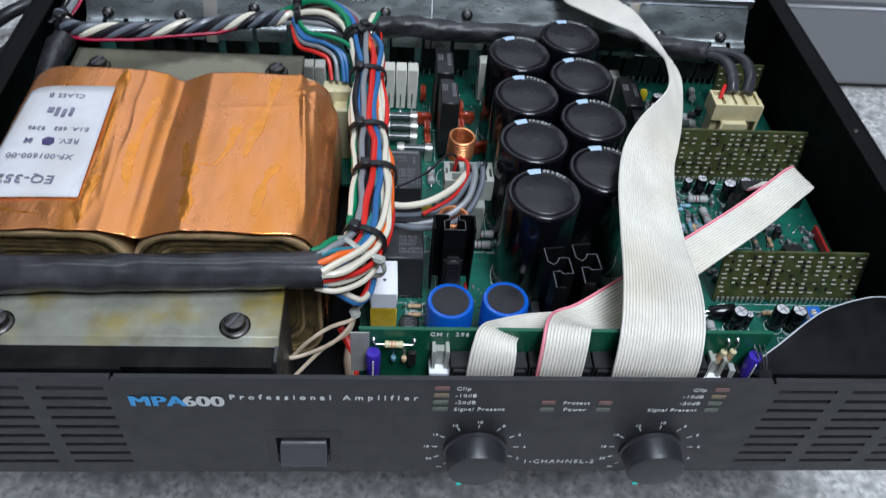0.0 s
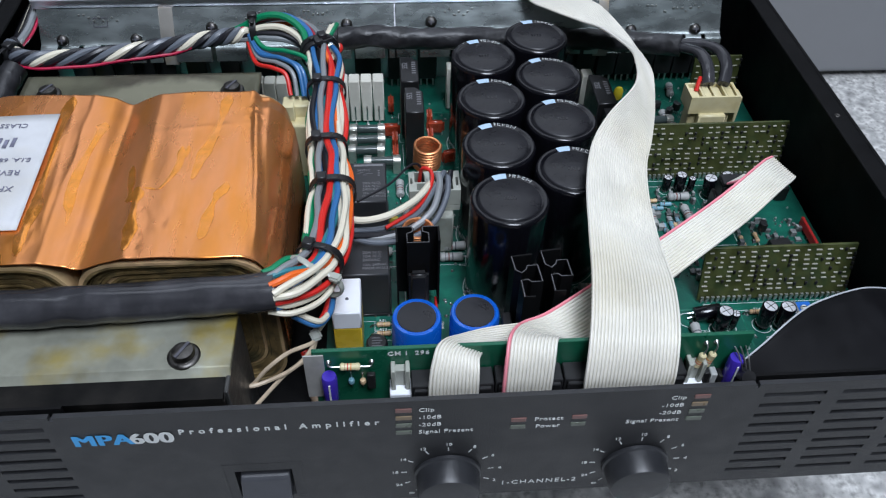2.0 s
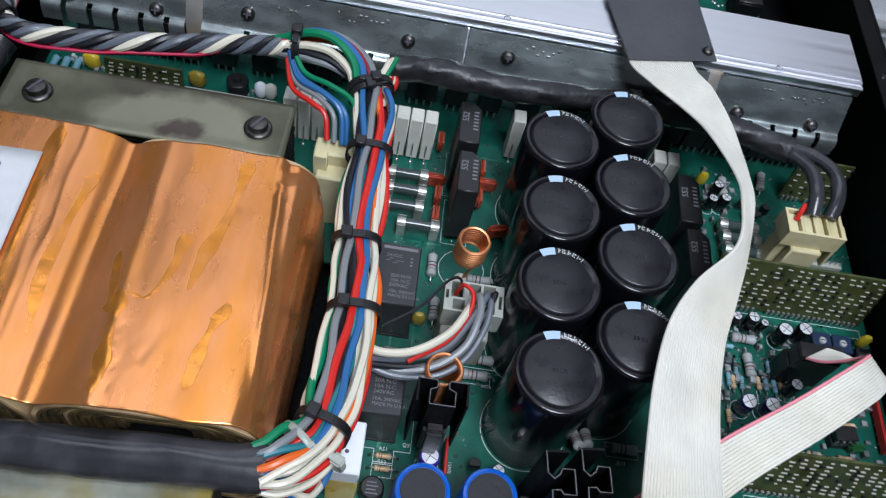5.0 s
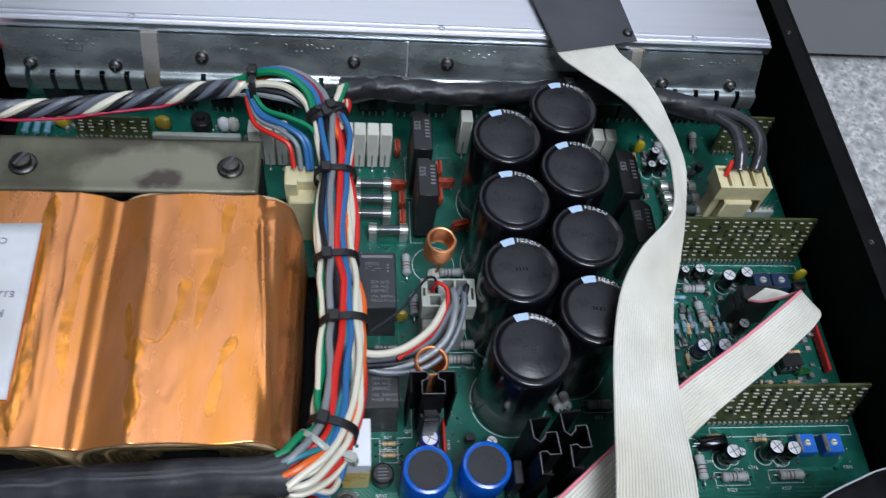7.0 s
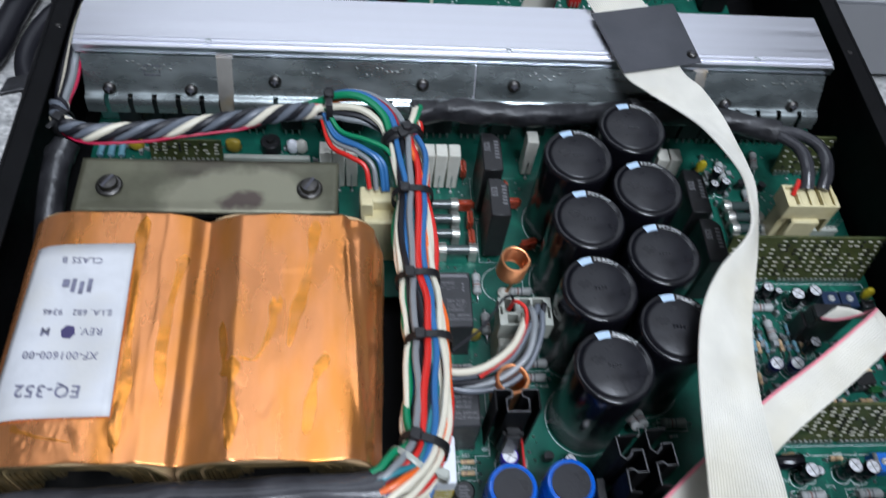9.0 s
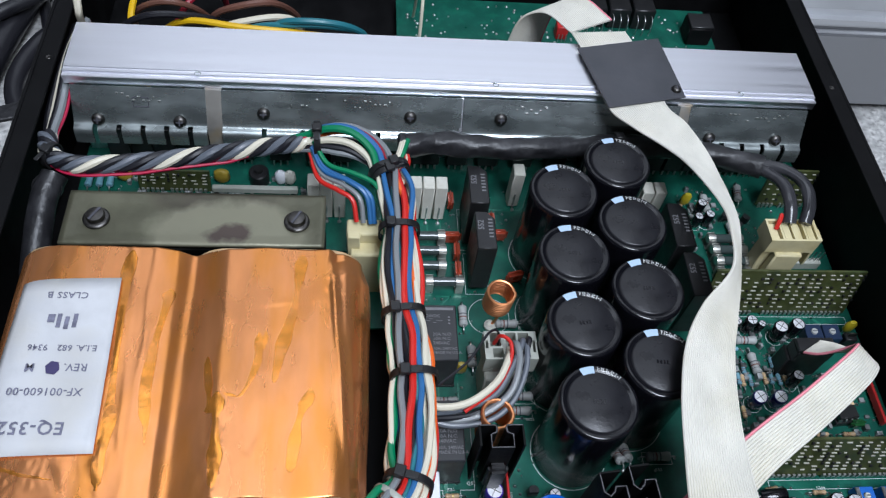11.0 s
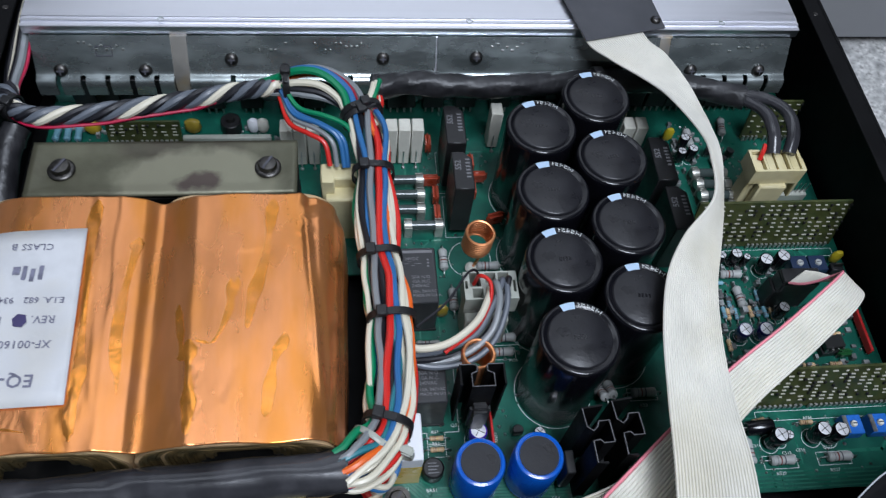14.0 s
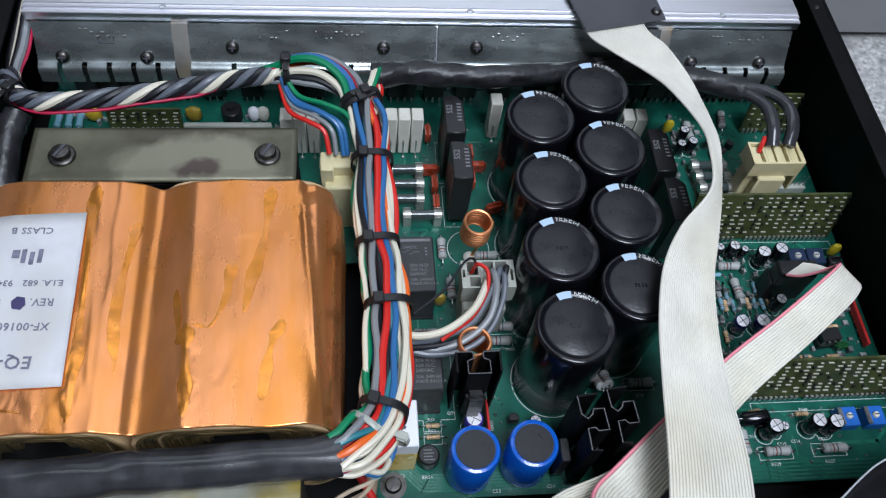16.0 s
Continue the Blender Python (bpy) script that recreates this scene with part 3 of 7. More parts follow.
sp_.thickness, sp_.offset = 0.0022, -1


def big_screw(x, y, z, name="clamp_screw"):
    m = Matrix.Translation((x, y, z))
    w = part("washer", lathe([(0, 0), (0.0059, 0), (0.0059, 0.0010), (0.0055, 0.0014), (0.0050, 0.0016), (0.003, 0.0016), (0.003, 0)], m, 32), M_SCREW, tr)
    b = lathe([(0, 0.0016), (0.0041, 0.0016), (0.0043, 0.0030), (0.0038, 0.0039), (0.0022, 0.0043), (0, 0.0044)], m, 28)
    part(name, b, M_SCREW, tr, "dark slotted screw head")
    part("slot", box(-0.0039, 0.0039, -0.00055, 0.00055, 0.0037, 0.00455, 0, m=m @ Matrix.Rotation(radians(60), 4, "Z")), M_INK, w, smooth=False)


for x, y, z in ((-0.172, 0.192, 0.0680), (-0.0825, 0.192, 0.0680), (-0.0815, 0.027, 0.0672), (-0.168, 0.027, 0.0672)):
    big_screw(x, y, z)


def coil_profile(cx, half, ztop, zbot, n=10, r=0.016):
    """The outline (x, z) of a coil's rounded rectangle."""
    pts = []
    for sx, sz, a0 in ((1, 1, 90), (1, -1, 0), (-1, -1, -90), (-1, 1, -180)):
        ccx, ccz = cx + sx * (half - r), (ztop - r if sz > 0 else zbot + r)
        for k in range(n + 1):
            a = radians(a0 - 90 * k / n)
            pts.append((ccx + r * math.cos(a), ccz + r * math.sin(a)))
    return pts


for cx, half0 in ((-0.161, 0.0342), (-0.0885, 0.0366)):
    layers, wrap = bmesh.new(), bmesh.new()
    for k in range(20):
        y0, y1 = (0.0578 if k < 2 else 0.0588 + 0.0004 * math.sin(k * 2.3) + 0.0003 * k), 0.1655 - 0.0006 * (k % 3)
        pr_ = [coil_profile(cx, half0 - q * 0.0013, 0.0845 - q * 0.0013, 0.0075 + q * 0.0013, 10, max(0.003, 0.016 - q * 0.0007)) for q in (k, k + (0.85 if k % 3 else 1.0))]
        wob = [0.0005 * noise.noise(Vector((k * 3.1, i * 0.35, cx * 50))) for i in range(len(pr_[0]))]
        loft([[(x, y + w_ * (y < 0.1), z) for (x, z), w_ in zip(p_, wob)] for p_, y in ((pr_[0], y1), (pr_[0], y0), (pr_[1], y0), (pr_[1], y1))], wrap if k in (0, 6) else layers, caps=False)
    part("winding", layers, M_PAPER, tr, "dark layered winding paper and varnish", kind="stuff")
    part("outer_wrap", wrap, M_SALMON, tr, "salmon-brown outer winding wrap", kind="stuff")
# copper foil: one sheet over both lobes, dipping between them
foil = bmesh.new()
FOIL = ((-0.1970, 0.0660), (-0.1955, 0.0745), (-0.1900, 0.0815), (-0.1830, 0.0858), (-0.1760, 0.0870), (-0.1600, 0.0873), (-0.1450, 0.0872), (-0.1360, 0.0868), (-0.1310, 0.0862), (-0.1276, 0.0851), (-0.1252, 0.0834), (-0.1237, 0.0820), (-0.1222, 0.0817), (-0.1202, 0.0823),
        (-0.1172, 0.0838), (-0.1140, 0.0851), (-0.1110, 0.0860), (-0.1080, 0.0866), (-0.1045, 0.0870), (-0.0990, 0.0873), (-0.0920, 0.0874), (-0.0800, 0.0872), (-0.0680, 0.0870), (-0.0625, 0.0867), (-0.0598, 0.0861), (-0.0570, 0.0845), (-0.0535, 0.0808), (-0.0508, 0.0750), (-0.0494, 0.0680))
# pressed ridges that run from rear to front: x at the rear and at the front, height, half-width, unevenness
RIDGES = ((-0.1085, -0.1045, 0.00075, 0.0031, 0.4), (-0.0655, -0.0560, 0.00135, 0.0015, 0.55), (-0.0600, -0.0525, 0.00050, 0.0013, 0.8), (-0.1462, -0.1360, 0.00034, 0.0012, 0.9), (-0.1378, -0.1352, 0.00036, 0.0011, 0.9), (-0.1290, -0.1255, 0.00035, 0.0016, 0.4), (-0.1470, -0.1432, 0.00040, 0.0013, 1.2))
# crumpled spots: centre, spread, depth
CRUMPLES = ((-0.1050, 0.0700, 0.0045, 0.0150, 0.00055), (-0.1440, 0.0720, 0.0030, 0.0140, 0.00050), (-0.1700, 0.0660, 0.0140, 0.0050, 0.00040), (-0.0900, 0.0760, 0.0070, 0.0060, 0.00018), (-0.0630, 0.1480, 0.0050, 0.0090, 0.00060))


def foil_line(u):
    for (a, p), (b, q) in zip(FOIL, FOIL[1:]):
        if u <= b:
            return p + (q - p) * max(0, (u - a) / (b - a))
    return FOIL[-1][1]


def foil_z(u):
    """Height of the sheet at x = u."""
    step = 0.0006 + 0.0008 * max(0, 1 - abs(u + 0.1090) / 0.0130)
    return sum(foil_line(u + step * k) for k in range(-3, 4)) / 7


def foil_dent(x, y):
    """Hand-pressed dents and creases of the sheet."""
    d = 0.0011 * noise.noise(Vector((x * 26, y * 10, 1.0))) + 0.00034 * noise.noise(Vector((x * 62, y * 34, 5.0))) + 0.00006 * noise.noise(Vector((x * 190, y * 110, 8.0)))
    d += 0.00013 * math.exp(-((y - 0.138 - 0.12 * (x + 0.08)) / 0.0016) ** 2) * max(0, 1 - abs(x + 0.086) / 0.024)
    f = (0.164 - y) / 0.107
    for k, (xr, xf, h, w, rag) in enumerate(RIDGES):
        c = xr + (xf - xr) * f + 0.0011 * rag * noise.noise(Vector((y * 42, k * 5.1, 0)))
        d += h * math.exp(-((x - c) / w) ** 2) * max(0, 1 - rag * 0.5 + rag * noise.noise(Vector((y * 38, k * 3.7, 7.0))))
    for cx_, cy_, sx_, sy_, h in CRUMPLES:
        g = math.exp(-((x - cx_) / sx_) ** 2 - ((y - cy_) / sy_) ** 2)
        if g > 0.02:
            d += g * h * (noise.noise(Vector((x * 260, y * 120, 3.0))) + 0.6 * noise.noise(Vector((x * 480, y * 300, 6.0))))
    # rear corner folded down
    d -= 0.0034 * max(0, min(1, (y - 0.1500 - 0.3 * (x + 0.066)) / 0.009)) * max(0, min(1, (x + 0.0670) / 0.0035))
    return d


NX, NY = 240, 150
xs = [-0.197 + 0.1476 * k / NX for k in range(NX + 1)]
prof = [(-0.197, z) for z in (0.03, 0.045, 0.058, 0.063)] + [(x, foil_z(x)) for x in xs] + [(-0.0490, 0.060), (-0.0487, 0.050), (-0.0486, 0.040), (-0.0486, 0.03)]
sheet = []
for j in range(NY + 1):
    v = j / NY
    y = 0.0572 + 0.1066 * v
    row = []
    for x, z in prof:
        top = max(0, min(1, (z - 0.06) / 0.02))
        dent = foil_dent(x, y)
        dent += 0.0014 * (1 - v) * math.exp(-((x + 0.1236) / 0.004) ** 2)
        wav = 0.0012 * noise.noise(Vector((x * 60, 3.0, v * 2))) * (abs(v - 0.5) > 0.49)
        row.append((x + dent * (1 - top) * 1.6, y + wav, z + dent * top))
    sheet.append(row)
loft(sheet, foil, close=False, caps=False)
bmesh.ops.recalc_face_normals(foil, faces=foil.faces)
fo = part("copper_foil_wrap", foil, M_COPPER, tr, "dented copper foil band with amber varnish runs")
so = fo.modifiers.new("thickness", "SOLIDIFY")
so.thickness, so.offset = 0.0006, -1
# hardened varnish runs on the foil, one with glare painted in: path and half-width
random.seed(4)
RUNS = (([(-0.1295, 0.1425), (-0.1305, 0.1345), (-0.1325, 0.1155), (-0.1325, 0.0955), (-0.1285, 0.0815), (-0.1285, 0.0675)], 0.0021), ([(-0.0775, 0.1590), (-0.0795, 0.1355), (-0.0835, 0.1165), (-0.0855, 0.1015)], 0.0021),
        ([(-0.0925, 0.1215), (-0.0925, 0.1095), (-0.0975, 0.0965), (-0.1035, 0.0975)], 0.0013), ([(-0.1115, 0.1115), (-0.1095, 0.0985), (-0.1085, 0.0895)], 0.0012), ([(-0.0715, 0.0975), (-0.0755, 0.0855), (-0.0775, 0.0665)], 0.0018),
        ([(-0.0900, 0.1220), (-0.0903, 0.1160)], 0.0009), ([(-0.1470, 0.1600), (-0.1475, 0.1435), (-0.1455, 0.1145), (-0.1445, 0.0965), (-0.1435, 0.0875), (-0.1445, 0.0735), (-0.1435, 0.0610)], 0.0019),
        # the first run here paints in the glare on yellow varnish beside the ridge
        ([(-0.1062, 0.0960), (-0.1055, 0.0845), (-0.1045, 0.0725), (-0.1045, 0.0610)], 0.0020), ([(-0.1790, 0.0700), (-0.1690, 0.0670), (-0.1590, 0.0650)], 0.0022))
for path, w in RUNS:
    line = spline([(x, y, 0) for x, y in path], 9)
    rings = []
    for i, p in enumerate(line):
        t = i / (len(line) - 1)
        r = w * 1.35 * (0.6 if i == 0 else (1.0 if i < 5 else 0.75 + 0.25 * math.sin(t * 9 + w * 4000))) * (0.35 if t > 0.97 else 1) * (1 + 0.4 * noise.noise(Vector((i * 0.22, w * 900, p.x * 300))))
        ring = []
        for k in range(11):
            c = -math.cos(math.pi * k / 10)
            xx, yy = p.x + r * c, p.y + (0.002 * (1 - c * c) if i == 0 else 0)
            ring.append((xx, yy, foil_z(xx) + foil_dent(xx, yy) + 0.00007 * (1 - c * c) * (0.3 + 0.7 * (1 - t) ** 2) + (0.00008 if 0 < k < 10 else -0.00004)))
        rings.append(ring)
    part("varnish_run", loft(rings, None, close=False, caps=False), M_RESIN, fo, "hardened amber varnish run")

# printed label on the left lobe
LBL = []
b = bmesh.new()
corners = [(-0.1875, 0.1465), (-0.1490, 0.1475), (-0.1465, 0.0740), (-0.1905, 0.0730)]
rows_ = []
for j in range(13):
    t = j / 12
    a, c = Vector(corners[0]).lerp(Vector(corners[3]), t), Vector(corners[1]).lerp(Vector(corners[2]), t)
    rows_.append([(p.x, p.y, foil_z(p.x) + 0.0013) for p in [a.lerp(c, k / 16) for k in range(17)]])
loft(rows_, b, close=False, caps=False)
lab = part("paper_label", b, M_LABEL, tr, "white paper label with upside-down print")
sm = lab.modifiers.new("thickness", "SOLIDIFY")
sm.thickness = 0.0003


def on_label(x, y):
    return Matrix.Translation((x, y, 0.0889)) @ Matrix.Rotation(radians(179), 4, "Z")


text("EQ-352", 0.0068, on_label(-0.1580, 0.0835), M_LABINK, lab, "lettering", 1.1, 0.0001)
text("XF-001600-00", 0.0044, on_label(-0.1545, 0.0975), M_LABINK, lab, "lettering", 1.05, 0.00003)
text("REV.", 0.0044, on_label(-0.1545, 0.1075), M_LABINK, lab, "lettering", 1.05, 0.00003)
text("M", 0.0046, on_label(-0.1735, 0.1075), M_LABINK, lab, "lettering", 1.0, 0.0001)
part("ink_blot", prism([(-0.1690, 0.1050), (-0.1660, 0.1045), (-0.1645, 0.1065), (-0.1652, 0.1095), (-0.1680, 0.1100), (-0.1698, 0.1080)], 0.0887, 0.08895), mat("violet_ink", (0.05, 0.04, 0.12), 0.6), lab, smooth=False)
text("E.I.A. 682   9346", 0.0036, on_label(-0.1525, 0.1155), M_LABINK, lab, "lettering", 1.05, 0.00003)
mark = bmesh.new()
for dx, dy, w, h in ((0, 0, 0.0016, 0.006), (-0.0030, -0.001, 0.0016, 0.0055), (-0.0060, 0, 0.0016, 0.006), (-0.0090, 0.001, 0.0026, 0.0035)):
    box(-0.1630 + dx - w / 2, -0.1630 + dx + w / 2, 0.1275 + dy - h / 2, 0.1275 + dy + h / 2, 0.0887, 0.08895, 0, bm=mark)
part("approval_mark", mark, M_LABINK, lab, smooth=False)
text("CLASS B", 0.0040, on_label(-0.1600, 0.1390), M_LABINK, lab, "lettering", 1.1, 0.00003)

# ---- heat sink across the back ----
hs = thing("heat_sink", (0, 0.295, 0.0046), "long brushed aluminium heat sink tunnel with zinc clamp strip", "heat sink")
YZ = Matrix(((0, 0, 1, 0), (1, 0, 0, 0), (0, 1, 0, 0), (0, 0, 0, 1)))
part("top_plate", prism([(0.3155, 0.0700), (0.3155, 0.0752), (0.2825, 0.0752), (0.2822, 0.0746), (0.2813, 0.0746), (0.2810, 0.0750), (0.2796, 0.0750), (0.2793, 0.0738), (0.2786, 0.0738), (0.2783, 0.0742), (0.2768, 0.0741), (0.2765, 0.0737), (0.2765, 0.0690), (0.2790, 0.0690), (0.2800, 0.0700)], -0.2035, 0.1985, m=YZ), M_ALU, hs, "bright ridged aluminium top", smooth=False)
for x in (-0.137, 0.018, 0.155):
    part("punch_dimple", lathe([(0.0017, 0.0001), (0.0012, -0.0002), (0, -0.0003)], Matrix.Translation((x, 0.2803, 0.0751)), 14), M_STEEL, hs)
part("rear_web", box(-0.2035, 0.1985, 0.3120, 0.3150, 0.0046, 0.0689, 0.0003), M_ALU, hs, smooth=False)
part("front_web", box(-0.2035, 0.1985, 0.2800, 0.2830, 0.0046, 0.0699, 0.0003), M_ALU, hs, smooth=False)
fins = bmesh.new()
for k in range(7):
    box(-0.2, 0.195, 0.2831, 0.3119, 0.012 + k * 0.008, 0.0132 + k * 0.008, 0, bm=fins)
part("cooling_fins", fins, M_ALU, hs, smooth=False)
M_SPACER = mat('dull_tan_spacer', (0.30, 0.285, 0.26), 0.5, 0.4, 0.2, 60, 0.2, 200, (0.34, 0.25, 0.13), 0.9, 45)
# clamp strips: a pierced sheet bent forward at its foot
segs = ((-0.2005, -0.1335, (-0.190, -0.178, -0.166, -0.154, -0.142)), (-0.1255, 0.0005, (-0.104, -0.084, -0.044, -0.024, -0.004)), (0.0015, 0.1215, (0.014, 0.034, 0.054, 0.074, 0.094, 0.112)), (0.1275, 0.1955, (0.137, 0.149, 0.161, 0.173, 0.185)))


CLAMP = ((0.2758, 0.0689), (0.2726, 0.0632), (0.2690, 0.0568), (0.2672, 0.0535), (0.2663, 0.0520), (0.2652, 0.0511), (0.2637, 0.0507), (0.2626, 0.0502), (0.2620, 0.0493), (0.2618, 0.0480), (0.2616, 0.0452), (0.2614, 0.0425))


def clamp_place(u, s, w):
    """u along the strip, s counts the bends from its top to its foot, w goes through the sheet."""
    a = CLAMP[int(s)]
    p, q = CLAMP[max(int(s) - 1, 0)], CLAMP[min(int(s) + 1, len(CLAMP) - 1)]
    n = Vector((-(p[1] - q[1]), p[0] - q[0])).normalized()
    return Vector((u, a[0] + n.x * w, a[1] + n.y * w))


for x0, x1, cuts in segs:
    us = sorted({x0, x1, *[c + d for c in cuts for d in (-0.0013, 0.0013)]})
    vs = list(range(len(CLAMP)))
    st = pierced(us, vs, lambda u, v: v > 5.1 and any(abs(u - c) < 0.0013 for c in cuts), 0.0012, clamp_place)
    part("clamp_strip", st, M_STEEL, hs, "zinc-plated clamp strip with slots")
for x in (-0.1295, 0.1245):
    part("spacer_post", prism([(0.2765, 0.0689), (0.2750, 0.0689), (0.2650, 0.0520), (0.2650, 0.0380), (0.2665, 0.0380), (0.2665, 0.0515)], x - 0.0042, x + 0.0042, m=YZ), M_SPACER, hs, "dull tan spacer between the clamp strips")
part("seam_tab", prism([(0.2760, 0.0689), (0.2748, 0.0689), (0.2650, 0.0522), (0.2662, 0.0518)], -0.0002, 0.0012, m=YZ), M_ALU, hs, "bright edge between two strips")


# transistors assumed under the strips; their black row stands in for the shade there
tq = None
for x in [c + 0.006 for *_, cuts in segs for c in cuts] + [-0.118, -0.064, -0.014, 0.131]:
    m = Matrix.Translation((x, 0, 0))
    if tq is None:
        tq = thing("power_transistor", (0, 0, 0), "assumed black transistor under the clamp strip, darkening the gap there", "transistor", "clamped transistors")
        part("package", box(-0.0058, 0.0058, 0.2690, 0.2740, 0.0215, 0.0440, 0.0005), M_BLACKPL, tq)
        part("metal_tab", box(-0.0054, 0.0054, 0.2741, 0.2799, 0.0215, 0.0470, 0.0002), M_SCREW, tq)
        for q in (-0.0038, 0, 0.0038):
            part("leg", box(q - 0.0005, q + 0.0005, 0.2710, 0.2718, 0.0150, 0.0216, 0), M_SOLDER, tq)
        tq.matrix_basis = m
    else:
        copy_thing(tq, m)
def on_strip(u, v, w=0.0):
    """A place on the sloping face of the strips: v is its height."""
    return Vector((u, 0.2758 - (0.0689 - v) * 0.562 - 0.0014 - w, v + 0.0008))


part("stamp_frame", pierced([-0.1700, -0.1697, -0.1623, -0.1620], [0.0600, 0.0603, 0.0642, 0.0645], lambda u, v: -0.1697 < u < -0.1623 and 0.0603 < v < 0.0642, 0.0002, on_strip), M_INK, hs, "faint stamped frame", smooth=False)
stamp_rnd = random.Random(5)
for x0, n in ((-0.178, 9), (-0.090, 6), (-0.062, 10), (0.150, 14), (0.030, 7)):
    for k in range(n):
        if stamp_rnd.random() < 0.8:
            zz = 0.0625 + stamp_rnd.choice((0, 0.0016, 0.003))
            p, w_ = on_strip(x0 + k * 0.0026, zz), stamp_rnd.uniform(0.0006, 0.0016)
            part("stamped_mark", box(p.x, p.x + w_, p.y - 0.0001, p.y + 0.0006, p.z, p.z + 0.0009, 0), M_PINGREY, hs, smooth=False)


def cross_screw(x, y, z, m_rot, parent, r=0.0033, material=None):
    m = Matrix.Translation((x, y, z)) @ m_rot
    b = lathe([(0, 0), (r, 0), (r * 1.02, r * 0.25), (r * 0.8, r * 0.6), (r * 0.4, r * 0.75), (0, r * 0.78)], m, 20)
    s = part("screw", b, material or M_SCREW, parent)
    c = bmesh.new()
    box(-r * 0.55, r * 0.55, -r * 0.1, r * 0.1, r * 0.6, r * 0.8, 0, bm=c, m=m)
    box(-r * 0.1, r * 0.1, -r * 0.55, r * 0.55, r * 0.6, r * 0.81, 0, bm=c, m=m)
    part("cross_recess", c, M_INK, s, smooth=False)


SLOPE = Matrix.Rotation(radians(61), 4, "X")
for x, z in ((-0.188, 0.0550), (-0.147, 0.0550), (-0.104, 0.0600), (-0.027, 0.0605), (0.022, 0.0610), (0.141, 0.0550), (0.180, 0.0550)):
    cross_screw(x, *on_strip(x, z - 0.0012)[1:], SLOPE, hs)

# tape holding the ribbon cable on the heat sink
b = prism([(0.0660, 0.3090), (0.0765, 0.2635), (0.1210, 0.2735), (0.1150, 0.3200)], 0.0772, 0.0782, bevel=0.0003)
tape = tagged(part("adhesive_pad", b, M_TAPE, None, smooth=False), "dark grey flexible pad screwed over the ribbon cable", "pad")
cross_screw(0.1165, 0.2785, 0.0782, Matrix(), tape, 0.0027)

# ---- capacitors ----
CAP_XY = [(0.0455, 0.0990), (0.0452, 0.1362), (0.0458, 0.1730), (0.0460, 0.2105), (0.0763, 0.1170), (0.0775, 0.1542), (0.0772, 0.1915), (0.0765, 0.2295)]
H, R = 0.058, 0.0171


def main_capacitor(m):
    t = thing("filter_capacitor", (0, 0, 0), "tall black electrolytic capacitor with dark top disc", "capacitor", "main filter capacitors")
    part("sleeve", lathe([(0, 0.0006), (R - 0.0006, 0.0006), (R, 0.0015), (R, H - 0.0020), (R - 0.0002, H - 0.0010), (R - 0.0008, H - 0.0002), (R - 0.0015, H), (R - 0.0026, H - 0.0002), (R - 0.0032, H - 0.0006), (0, H - 0.0009)], None, 56), M_CAPTOP, t)
    part("top_disc", lathe([(0, H - 0.0009), (R - 0.0034, H - 0.0009), (R - 0.0037, H - 0.0003), (R - 0.0042, H), (0, H + 0.0001)], None, 48), M_CAPDISC, t, "dark grey vinyl disc")
    pr = bmesh.new()

    def arc(a0, a1, r0, r1):
        n = 6
        vi = [[pr.verts.new((r * math.cos(radians(a0 + (a1 - a0) * k / n)), r * math.sin(radians(a0 + (a1 - a0) * k / n)), H + (0.00012 if r < R - 0.001 else -0.0006))) for k in range(n + 1)] for r in (r0, r1)]
        for k in range(n):
            pr.faces.new((vi[0][k], vi[0][k + 1], vi[1][k + 1], vi[1][k]))
    for a, w, q in ((86, 0.5, 0), (84, 0.9, 0.001), (80, 0.5, 0), (77, 1.2, 0.0012), (77, 1.2, 0), (71, 0.5, 0), (68, 1.0, 0.0007), (63, 0.5, 0), (60, 1.1, 0.0012), (60, 1.1, 0), (55, 0.5, 0), (51, 1.0, 0.0006), (47, 0.5, 0)):
        arc(a - w, a + w, R - 0.0034 + q, R - (0.0014 if w < 0.7 else 0.0029 - q))
    part("print", pr, M_SILK, t, "pale printed figures", smooth=False)
    pr = bmesh.new()
    arc(92, 116, R - 0.0044, R - 0.00112)
    part("polarity_mark", pr, M_PALEBLUE, t, "pale blue polarity mark", smooth=False)
    for dx, dy in ((-0.0022, 0), (-0.0008, 0), (0.0008, 0), (0.0022, 0)):
        part("stamp", box(dx - 0.0004, dx + 0.0004, -0.0009, 0.0009, H, H + 0.00018, 0), M_CAPTOP, t, smooth=False)
    for s in (-1, 1):
        part("pin", box(s * 0.005 - 0.0008, s * 0.005 + 0.0008, -0.0003, 0.0003, -0.002, 0.0007, 0), M_SOLDER, t)
    t.matrix_basis = m
    return t


proto = main_capacitor(Matrix.Translation((*CAP_XY[0], PZ)) @ Matrix.Rotation(radians(-2), 4, "Z"))
for i, (x, y) in enumerate(CAP_XY[1:]):
    copy_thing(proto, Matrix.Translation((x, y, PZ)) @ Matrix.Rotation(radians((6, -3, 4, -5, 2, 7, -2)[i]), 4, "Z"))


